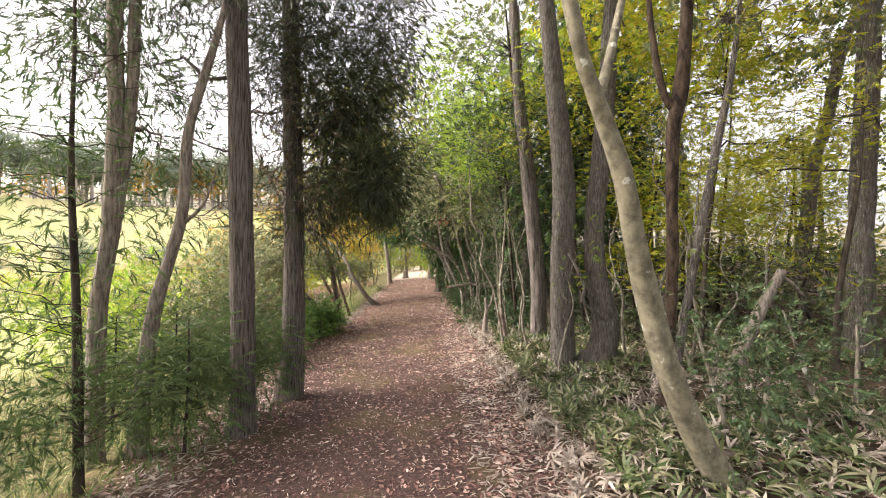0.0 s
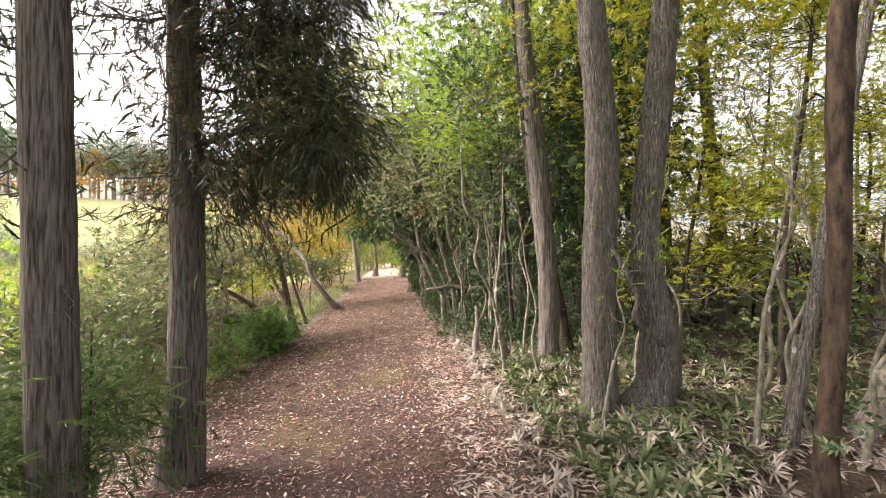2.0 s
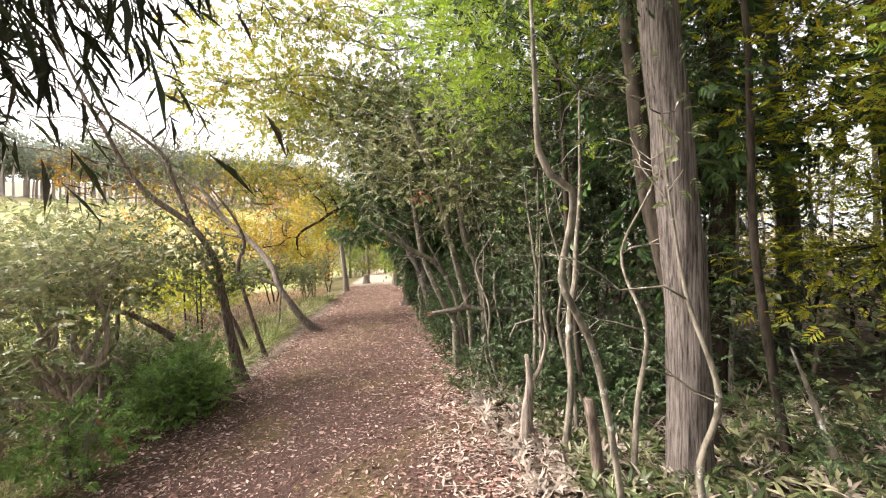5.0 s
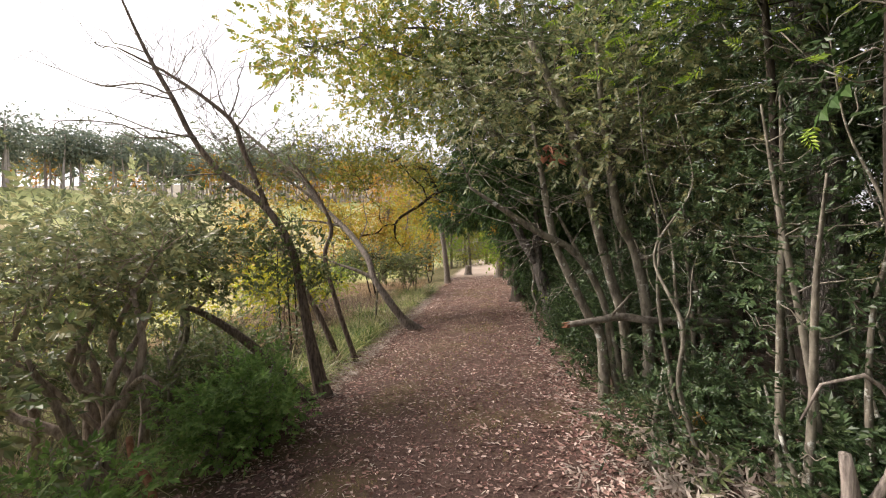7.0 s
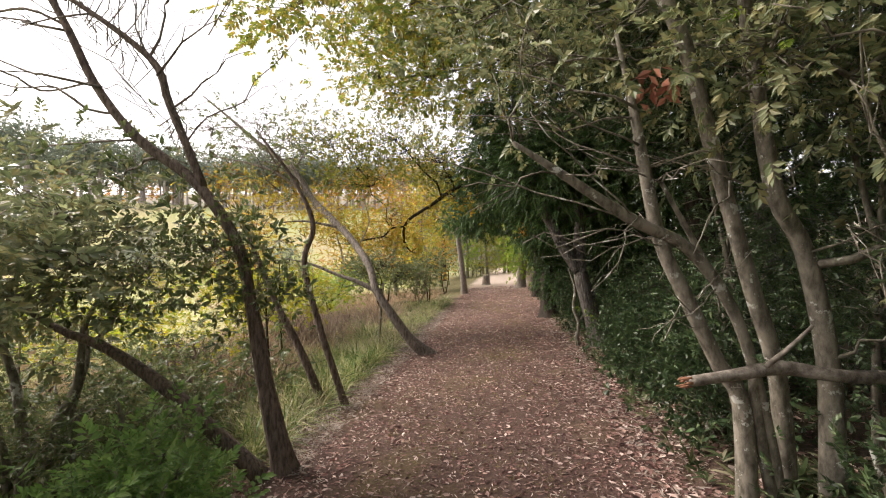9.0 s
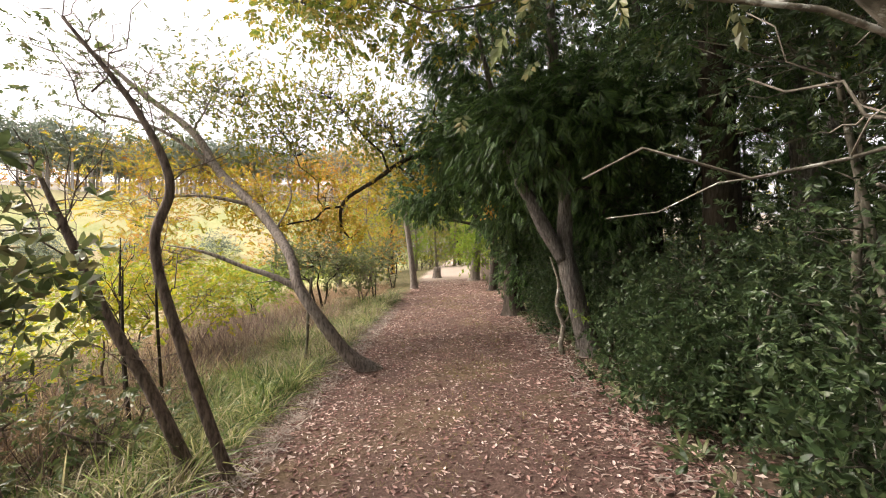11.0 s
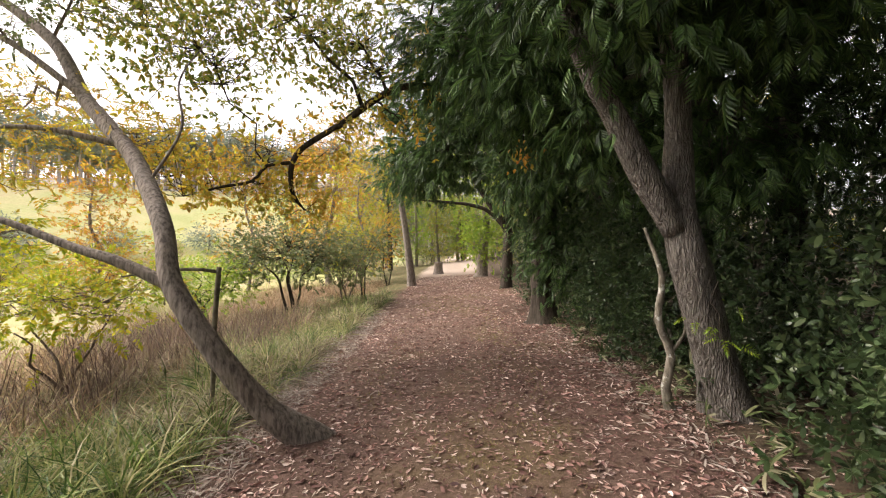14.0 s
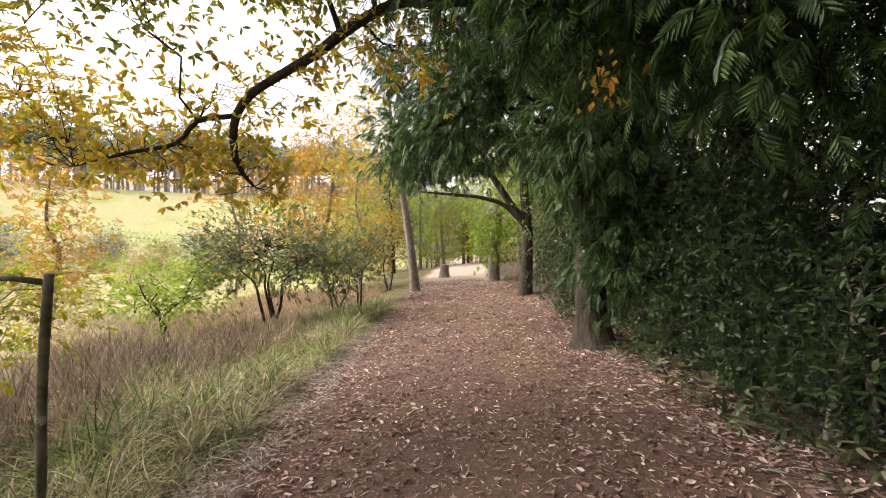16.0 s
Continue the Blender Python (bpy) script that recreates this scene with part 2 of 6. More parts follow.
def build_ground():
    def axis(lo, hi, fine, step):
        vals = list(np.arange(fine[0], fine[1] + 1e-6, step))
        s, v = step, fine[1]
        while v < hi:
            s *= 1.22
            v += s
            vals.append(v)
        s, v = step, fine[0]
        while v > lo:
            s *= 1.22
            v -= s
            vals.insert(0, v)
        return vals
    xs, ys = axis(-600, 600, (-6.0, 4.5), 0.13), axis(-300, 900, (-1.0, 26.0), 0.16)
    verts = np.array([(x, y, ground_height(x, y)) for y in ys for x in xs])
    w = len(xs)
    i = np.arange(len(ys) - 1)[:, None] * w + np.arange(w - 1)[None, :]
    i = i.ravel()
    loops = np.stack([i, i + 1, i + w + 1, i + w], 1).ravel()
    m, n, l, b = material("earth_and_meadow")
    tc = n.new("ShaderNodeTexCoord")
    sep = n.new("ShaderNodeSeparateXYZ")
    l.new(tc.outputs["Object"], sep.inputs[0])

    def math_node(op, a, c):
        k = n.new("ShaderNodeMath")
        k.operation = op
        for s, v in zip(k.inputs, (a, c)):
            if isinstance(v, (int, float)):
                s.default_value = v
            else:
                l.new(v, s)
        return k.outputs[0]
    big = noise_node(n, l, tc.outputs["Object"], 0.9, 5)
    vast = noise_node(n, l, tc.outputs["Object"], 0.11, 6, 0.6)
    mid = noise_node(n, l, tc.outputs["Object"], 4.0, 6, 0.6)
    fine = noise_node(n, l, tc.outputs["Object"], 38.0, 5, 0.7)
    grit = noise_node(n, l, tc.outputs["Object"], 170.0, 3, 0.6)
    centre = math_node("MULTIPLY_ADD", math_node("MINIMUM", sep.outputs[1], 40.0), -0.049)
    centre.node.inputs[2].default_value = -0.58
    u = math_node("SUBTRACT", sep.outputs[0], centre)
    wob = math_node("MULTIPLY", math_node("SUBTRACT", mid.outputs[0], 0.5), 0.9)
    uw = math_node("ADD", u, wob)
    # bare path soil, tawnier farther along, mossy strip along the middle
    soil = ramp_of(n, l, fine, [(0.32, (0.036, 0.022, 0.02)), (0.52, (0.085, 0.053, 0.046)), (0.72, (0.165, 0.11, 0.094))])
    speck = ramp_of(n, l, grit, [(0.62, (0, 0, 0)), (0.70, (1, 1, 1))])
    soil = mix_colors(n, l, speck, soil, (0.26, 0.19, 0.145))
    moss_f = ramp_of(n, l, big, [(0.5, (0, 0, 0)), (0.68, (0.55, 0.55, 0.55))])
    soil = mix_colors(n, l, moss_f, soil, (0.15, 0.125, 0.05))
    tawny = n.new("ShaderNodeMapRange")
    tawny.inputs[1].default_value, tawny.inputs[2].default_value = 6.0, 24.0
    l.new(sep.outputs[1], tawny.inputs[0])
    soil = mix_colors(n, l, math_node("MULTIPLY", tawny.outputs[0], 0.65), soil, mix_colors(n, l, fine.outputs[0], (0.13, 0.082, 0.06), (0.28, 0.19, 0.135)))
    # sand at the far end, its colour lifted for skylight in the clearing
    skylit_sand = n.new("ShaderNodeMapRange")
    skylit_sand.inputs[1].default_value, skylit_sand.inputs[2].default_value = 27.0, 35.0
    l.new(sep.outputs[1], skylit_sand.inputs[0])
    soil = mix_colors(n, l, skylit_sand.outputs[0], soil, mix_colors(n, l, mid.outputs[0], (0.38, 0.30, 0.24), (0.50, 0.42, 0.34)))
    floor_c = ramp_of(n, l, fine, [(0.3, (0.04, 0.032, 0.02)), (0.55, (0.095, 0.07, 0.048)), (0.8, (0.20, 0.155, 0.11))])
    verge_c = ramp_of(n, l, mid, [(0.35, (0.07, 0.075, 0.03)), (0.5, (0.12, 0.11, 0.05)), (0.65, (0.19, 0.14, 0.08))])
    meadow = ramp_of(n, l, vast, [(0.36, (0.33, 0.38, 0.14)), (0.47, (0.44, 0.45, 0.20)), (0.55, (0.52, 0.46, 0.24)), (0.64, (0.50, 0.38, 0.25))])
    meadow = mix_colors(n, l, 0.35, meadow, ramp_of(n, l, mid, [(0.3, (0.12, 0.16, 0.05)), (0.7, (0.42, 0.40, 0.20))]))
    left = n.new("ShaderNodeMapRange")
    left.inputs[1].default_value, left.inputs[2].default_value = -1.5, -1.9
    l.new(uw, left.inputs[0])
    right = n.new("ShaderNodeMapRange")
    right.inputs[1].default_value, right.inputs[2].default_value = 1.35, 1.75
    l.new(uw, right.inputs[0])
    field = n.new("ShaderNodeMapRange")
    field.inputs[1].default_value, field.inputs[2].default_value = -4.5, -7.5
    l.new(uw, field.inputs[0])
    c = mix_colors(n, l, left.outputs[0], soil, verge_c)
    c = mix_colors(n, l, right.outputs[0], c, floor_c)
    c = mix_colors(n, l, field.outputs[0], c, meadow)
    hill = n.new("ShaderNodeVectorMath")
    hill.operation = "DISTANCE"
    l.new(tc.outputs["Object"], hill.inputs[0])
    hill.inputs[1].default_value = (0, 12, 8)
    wooded = n.new("ShaderNodeMapRange")
    wooded.inputs[1].default_value, wooded.inputs[2].default_value = 77, 81
    l.new(hill.outputs["Value"], wooded.inputs[0])
    c = mix_colors(n, l, wooded.outputs[0], c, (0.24, 0.215, 0.16))
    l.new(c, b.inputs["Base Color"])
    b.inputs["Roughness"].default_value = 0.95
    b.inputs["Specular IOR Level"].default_value = 0.15
    bp = n.new("ShaderNodeBump")
    bp.inputs["Strength"].default_value, bp.inputs["Distance"].default_value = 1.0, 0.03
    l.new(mix_colors(n, l, 0.4, fine.outputs[0], grit.outputs[0]), bp.inputs["Height"])
    l.new(bp.outputs[0], b.inputs["Normal"])
    me = set_mesh("ground", verts, 4, loops, True)
    me.materials.append(m)
    tagged(new("ground", me), "brown earth path between leafy verge, forest floor and meadow", "ground", kind="structure")


build_ground()

# ---- plant tools ----
rng = np.random.default_rng(7)


def part(name, me, mat, parent, label=""):
    if not me.materials:
        me.materials.append(mat)
    ob = new(name, me)
    ob.parent = parent
    return tagged(ob, label)


def thing(name, x, y, label, category, group="", z=None):
    e = new(name)
    e.empty_display_size = 0.2
    e.location = (x, y, ground_height(x, y) if z is None else z)
    return tagged(e, label, category, group)


def curve_points(pts, step):
    """Catmull-Rom through (x, y, z, r) points."""
    p = np.array(pts, float)
    p = np.vstack([2 * p[0] - p[1], p, 2 * p[-1] - p[-2]])
    out = []
    for i in range(1, len(p) - 2):
        a, b, c, d = p[i - 1:i + 3]
        k = max(1, int(np.linalg.norm(c[:3] - b[:3]) / step))
        for t in np.arange(k) / k:
            q = 0.5 * (2 * b + (c - a) * t + (2 * a - 5 * b + 4 * c - d) * t * t + (3 * b - a - 3 * c + d) * t ** 3)
            q[3] = b[3] + (c[3] - b[3]) * t
            out.append(q)
    out.append(p[-2])
    return np.array(out)


class Tubes:
    """Gathers bark tubes into one mesh."""

    def __init__(self, base):
        self.base, self.v, self.f, self.main = Vector(base), [], [], False

    def add(self, pts, sides=8, step=0.1, rough=0.0, flare=0.0, ridge=0.0, seed=0.0):
        q = curve_points(pts, step)
        start = len(self.v)
        ax = Vector((1, 0, 0))
        for i, (x, y, z, r) in enumerate(q):
            nxt, prv = q[min(i + 1, len(q) - 1)], q[max(i - 1, 0)]
            d = Vector(nxt[:3] - prv[:3])
            d = d.normalized() if d.length > 1e-6 else Vector((0, 0, 1))
            ax = (ax - d * ax.dot(d))
            ax = ax.normalized() if ax.length > 1e-4 else d.orthogonal().normalized()
            bi = d.cross(ax)
            h = i * step
            for s in range(sides):
                a = 2 * math.pi * s / sides
                ca, sa = math.cos(a), math.sin(a)
                k = 1.0
                if flare:
                    k += flare * math.exp(-h / 0.14) * (1 + 0.6 * math.sin(3 * a + seed) + 0.3 * math.sin(5 * a + 2 * seed))
                if rough:
                    k += rough * noise.noise((ca * 1.3 + seed, sa * 1.3, h * 2.2))
                if ridge:
                    k += ridge * noise.noise((ca * 6 + seed, sa * 6, h * 3.0))
                self.v.append((x - self.base.x + (ax.x * ca + bi.x * sa) * r * k,
                               y - self.base.y + (ax.y * ca + bi.y * sa) * r * k,
                               z - self.base.z + (ax.z * ca + bi.z * sa) * r * k))
        for i in range(len(q) - 1):
            for s in range(sides):
                a, b = start + i * sides + s, start + i * sides + (s + 1) % sides
                self.f.append((a, b, b + sides, a + sides))
        for ring in (start, start + (len(q) - 1) * sides):
            x, y, z = np.mean(self.v[ring:ring + sides], 0)
            self.v.append((x, y, z))
            for s in range(sides):
                a, b = ring + s, ring + (s + 1) % sides
                self.f.append((len(self.v) - 1, b, a) if ring == start else (len(self.v) - 1, a, b))
        return q

    def mesh(self, name):
        me = bpy.data.meshes.new(name)
        me.from_pydata(self.v, [], self.f)
        me.polygons.foreach_set("use_smooth", np.ones(len(me.polygons), dtype=bool))
        return me


def twig_path(a, b, r0, r1, bend=0.15, n=4, droop=0.0):
    """A crooked twig from a to b."""
    a, b = np.array(a, float), np.array(b, float)
    ln = np.linalg.norm(b - a)
    out = []
    for i in range(n + 1):
        t = i / n
        p = a + (b - a) * t
        if 0 < i:
            p = p + rng.normal(0, bend * ln / n, 3) * (1 if i < n else 0.3)
        p[2] += droop * ln * math.sin(math.pi * t)
        out.append((*p, r0 + (r1 - r0) * t))
    return out


# leaf templates: vertices along +x, lying in xy; triangles
def leaf_shape(length=1.0, width=0.4, fold=0.12, at=0.45, root=0.0):
    v = [(root, 0, 0), (root + length * at, -width / 2, fold * width), (root + length, 0, -0.08 * length), (root + length * at, width / 2, fold * width)]
    return np.array(v), np.array([(0, 1, 2), (0, 2, 3)])


def cluster(leaves):
    """Joins (verts, tris, matrix) into one template."""
    vs, fs, k = [], [], 0
    for v, f, m in leaves:
        m = np.array(m)
        vs.append(v @ m[:3, :3].T + m[:3, 3])
        fs.append(f + k)
        k += len(v)
    return np.vstack(vs), np.vstack(fs)


def broad_twig(count=6, width=0.42, spread=70, leaf=0.5):
    out = []
    for i in range(count):
        v, f = leaf_shape(leaf, leaf * width)
        side = 1 if i % 2 else -1
        t = i / max(1, count - 1)
        out.append((v, f, pose(0.15 + 0.55 * t, 0, 0, 25 * side + 8 * i, 12 - 20 * t, side * (spread * (1 - 0.75 * t)))))
    return cluster(out)


def oval_leaf(length, width):
    v = [(0, 0, 0), (0.35 * length, -width * 0.42, 0.05 * width), (0.72 * length, -width * 0.44, 0), (length, 0, -0.1 * length), (0.72 * length, width * 0.44, 0), (0.35 * length, width * 0.42, 0.05 * width)]
    return np.array(v), np.array([(0, 1, 5), (1, 2, 4), (1, 4, 5), (2, 3, 4)])


def whorl_twig(count=6, width=0.36, leaf=0.58):
    out = []
    for i in range(count):
        v, f = oval_leaf(leaf, leaf * width)
        out.append((v, f, pose(0.2, 0, 0, 0, 0, 0) @ pose(0, 0, 0, 360 * i / count, 0, 0) @ pose(0, 0, 0, 0, -8 + 14 * (i % 3), 48 + 12 * (i % 2))))
    return cluster(out)


def conifer_spray(pairs=6):
    """A flat drooping spray of scale-leaf branchlets."""
    out = [(*leaf_shape(1.0, 0.04, 0, 0.5), pose(0, 0, 0))]
    for i in range(pairs):
        t = (i + 0.7) / (pairs + 0.6)
        ln = 0.52 * (1 - 0.6 * t) + 0.08
        for side in (-1, 1):
            v, f = leaf_shape(ln, ln * 0.2, 0.05, 0.4)
            out.append((v, f, pose(t * 0.95, 0, -0.12 * t * t, 6 * side, 14 + 8 * t, side * 42)))
    v, f = cluster(out)
    v[:, 2] -= 0.22 * v[:, 0] ** 2
    return v, f


def blade(length=1.0, width=0.05, bend=0.5, seg=3):
    v, f = [], []
    for i in range(seg + 1):
        t = i / seg
        x, z = length * (t - 0.25 * bend * t * t), -bend * length * 0.5 * t * t
        w = width * (0.45 + 1.6 * t * (1 - t)) * (1 - t ** 4)
        v += [(x, -w / 2, z), (x, w / 2, z)] if i < seg else [(x, 0, z)]
    for i in range(seg - 1):
        a = 2 * i
        f += [(a, a + 2, a + 3), (a, a + 3, a + 1)]
    a = 2 * (seg - 1)
    f.append((a, a + 2, a + 1))
    return np.array(v), np.array(f)


def sasa_fan(count=6):
    out = []
    for i in range(count):
        v, f = blade(0.75 + 0.25 * (i % 3) / 2, 0.17, 0.55, 3)
        out.append((v, f, pose(0.05 * i, 0, 0.02 * i, 10 * (i % 3 - 1), -22 + 9 * (i % 4), -80 + 160 * i / (count - 1))))
    return cluster(out)


def grass_tuft(count=7, bend=0.7, width=0.025, seg=3):
    out = []
    for i in range(count):
        v, f = blade(0.6 + 0.4 * ((i * 37) % 10) / 10, width, bend, seg)
        out.append((v, f, pose(0.03 * math.cos(i * 2.4), 0.03 * math.sin(i * 2.4), 0, 0, 0, i * 137) @ pose(0, 0, 0, 0, -50 - 6 * (i % 6), 0)))
    return cluster(out)


T_TUFT_LONG = grass_tuft(8, 1.3, 0.018, 2)
T_TUFT_LIGHT, T_STALKS = grass_tuft(7, 0.6, 0.03, 2), grass_tuft(5, 0.2, 0.012, 2)
T_BROAD, T_BROAD_SLIM = broad_twig(7, 0.5, 75, 0.42), broad_twig(8, 0.5, 78, 0.34)
T_WHORL, T_SPRAY = whorl_twig(), conifer_spray()
T_SASA, T_TUFT_DROOP = sasa_fan(), grass_tuft(8, 1.5, 0.018)
T_SIMPLE, T_FAR = broad_twig(4, 0.55, 70, 0.5), broad_twig(3, 0.6, 60, 0.6)
T_FEATHER = broad_twig(11, 0.33, 75, 0.26)


def needle_spray(pairs=8):
    """A thin drooping cedar shoot with short side shoots."""
    out = [(*leaf_shape(1.0, 0.05, 0, 0.5), pose(0, 0, 0))]
    for i in range(pairs):
        t = (i + 0.5) / pairs
        ln = 0.36 * (1 - 0.55 * t) + 0.05
        side = 1 if i % 2 else -1
        v, f = leaf_shape(ln, 0.042, 0.1, 0.45)
        out.append((v, f, pose(t * 0.9, 0, 0, 70 * (i % 3 - 1), 10, side * (38 + 8 * (i % 3)))))
    v, f = cluster(out)
    v[:, 2] -= 0.3 * v[:, 0] ** 2
    return v, f


def coarse_bough(pairs=4):
    """A broad hanging conifer bough."""
    out = [(*leaf_shape(1.0, 0.16, 0.1, 0.4), pose(0, 0, 0))]
    for i in range(pairs):
        t = (i + 0.6) / pairs
        for side in (-1, 1):
            v, f = leaf_shape(0.5 * (1.1 - 0.6 * t), 0.16, 0.1, 0.4)
            out.append((v, f, pose(t * 0.9, 0, 0, 12 * side, 16 + 10 * t, side * 48)))
    v, f = cluster(out)
    v[:, 2] -= 0.28 * v[:, 0] ** 2
    return v, f


def curled_leaf():
    """A dry fallen leaf, cupped along its rib."""
    v = [(0, 0, 0), (0.3, -0.2, 0.10), (0.3, 0, 0.02), (0.3, 0.2, 0.12), (0.68, -0.19, 0.15), (0.68, 0, 0.05), (0.68, 0.18, 0.11), (1, 0, 0.16)]
    f = [(0, 1, 2), (0, 2, 3), (1, 4, 5), (1, 5, 2), (2, 5, 6), (2, 6, 3), (4, 7, 5), (5, 7, 6)]
    return np.array(v), np.array(f)


T_NEEDLE, T_COARSE, T_CURL = needle_spray(), coarse_bough(), curled_leaf()
T_TUFT_ARCH = grass_tuft(13, 1.25, 0.02, 4)
T_LEAF, T_SLIM = leaf_shape(1, 0.5, 0.1), blade(1.0, 0.16, 0.2, 2)


def scatter(name, template, pos, fwd, size, up=None, base=(0, 0, 0), tilt=0.5):
    """One mesh of many copies of a template, at pos, along fwd."""
    tv, tf = template
    pos, fwd = np.asarray(pos, float), np.asarray(fwd, float)
    n = len(pos)
    fwd = fwd / (np.linalg.norm(fwd, axis=1, keepdims=True) + 1e-9)
    up = np.tile((0, 0, 1.0), (n, 1)) if up is None else np.asarray(up, float)
    up = up + rng.normal(0, tilt, (n, 3))
    side = np.cross(up, fwd)
    side /= np.linalg.norm(side, axis=1, keepdims=True) + 1e-9
    nrm = np.cross(fwd, side)
    size = np.asarray(size, float)[:, None, None] * np.ones((n, 1, 1))
    v = (tv[None, :, 0:1] * fwd[:, None] + tv[None, :, 1:2] * side[:, None] + tv[None, :, 2:3] * nrm[:, None]) * size
    v += (pos - np.array(base))[:, None]
    loops = (tf[None] + (np.arange(n) * len(tv))[:, None, None]).ravel()
    return set_mesh(name, v.reshape(-1, 3), 3, loops)


def rand_dirs(n, droop=0.0):
    d = rng.normal(0, 1, (n, 3))
    d /= np.linalg.norm(d, axis=1, keepdims=True)
    d[:, 2] -= droop
    return d


def nearest_on(curves, p):
    best = None
    for q in curves:
        d = np.linalg.norm(q[:, :3] - p, axis=1) + 0.9 * np.maximum(0, q[:, 2] - p[2] + 0.1)
        i = int(np.argmin(d))
        if best is None or d[i] < best[0]:
            best = (d[i], q[i])
    return best[1]


def crown(base, curves, blob, per, spread=0.22, size=0.16, droop=0.2, flat=1.0, twig=0.012, sides=3, step=0.25, seg=4, twigs=True):
    """One bough: a limb from the wood into the blob, twigs to its clumps, and leaf sprays round every twig end.
    blob: (x, y, z, rx, ry, rz, clumps). Returns the wood, and positions, directions and sizes of the sprays."""
    P, D, S = [], [], []
    x, y, z, rx, ry, rz, clumps = blob
    wood_mesh = Tubes(base)
    hub = np.array((x, y, z))
    root = nearest_on(curves, hub)
    src = curves
    if np.linalg.norm(root[:3] - hub) > 0.25:
        r0 = min(root[3] * 0.6, 0.014 + 0.012 * np.linalg.norm(root[:3] - hub))
        wood_mesh.main = True
        src = [wood_mesh.add(twig_path(root[:3], hub, r0, twig, 0.2, 5, 0.04), sides + 1, step * 0.8)]
    for _ in range(clumps):
        d = rng.normal(0, 1, 3)
        d *= rng.uniform(0.35, 1.0) ** 0.5 / np.linalg.norm(d)
        c = hub + d * (rx, ry, rz)
        g = ground_height(c[0], c[1]) + 0.05
        if c[2] < g:
            c[2] = g + rng.uniform(0, 0.1)
        a = nearest_on(src, c)
        if twigs:
            wood_mesh.add(twig_path(a[:3], c, twig * 0.8, 0.003, 0.25, seg, -0.03 * droop), sides, step)
        k = max(1, int(per * rng.uniform(0.6, 1.4)))
        off = rng.normal(0, spread, (k, 3)) * (1, 1, flat)
        out = off + 0.35 * (c - np.array(a[:3]))
        P.append(c + off)
        out[:, 2] -= droop * np.linalg.norm(out, axis=1)
        D.append(out + rng.normal(0, 0.75 * spread, (k, 3)))
        S.append(size * rng.uniform(0.65, 1.35, k))
    return wood_mesh, np.vstack(P), np.vstack(D), np.concatenate(S)


def tree(name, label, category, trunks, bark, crowns=(), group="", sides=18, flare=0.35, ridge=0.05, rough=0.12, limb_bark=None, crown_label="", step=0.08, dead_twigs=()):
    """A tree or shrub: trunk and stems, boughs, twigs and the foliage of each bough."""
    x, y = trunks[0][0][:2]
    e = thing(name, x, y, label, category, group)
    base = tuple(e.location)
    curves = []
    for i, pts in enumerate(trunks):
        t = Tubes(base)
        pts = [tuple(p) for p in pts]
        if i == 0:
            g = ground_height(pts[0][0], pts[0][1]) - 0.06
            if pts[0][2] > g:
                pts.insert(0, (pts[0][0] - 0.3 * (pts[1][0] - pts[0][0]) * (pts[0][2] - g), pts[0][1], g, pts[0][3] * 1.05))
        curves.append(t.add(pts, sides if i == 0 else max(min(8, sides), sides - 6), step, rough, flare if i == 0 else 0, ridge, seed=x * 7 + y + i))
        part("trunk" if i == 0 else "stem", t.mesh("trunk"), bark, e)
    for blobs, template, leaf, opts in crowns:
        for blob in blobs:
            wood_mesh, P, D, S = crown(base, curves, blob, **opts)
            bough = e
            if wood_mesh.v:
                bough = part("bough" if wood_mesh.main else "twig_spray", wood_mesh.mesh("bough"), limb_bark or bark, e)
                if not wood_mesh.main or sides <= 18:
                    tagged(bough, kind="stuff")
            leaves = part("foliage", scatter("foliage", template, P, D, S, base=base), leaf, bough, crown_label)
            tagged(leaves, kind="stuff")
    for a, b, r in dead_twigs:
        t = Tubes(base)
        pts = twig_path(a, b, r, 0.003, 0.2, 5)
        t.add(pts, 4, 0.1)
        for k in (2, 3):
            q = np.array(pts[k][:3])
            t.add(twig_path(q, q + 0.45 * (np.array(b) - np.array(a)) * rng.uniform(0.4, 1.0, 3) + rng.normal(0, 0.1, 3), r * 0.5, 0.002, 0.25, 3), 3, 0.1)
        part("twig", t.mesh("twig"), limb_bark or bark, e)
    return e, curves

# ---- left side: cedars and young cypresses beside the start ----
SPRAY = dict(per=46, spread=0.2, size=0.11, droop=0.45, twig=0.008)

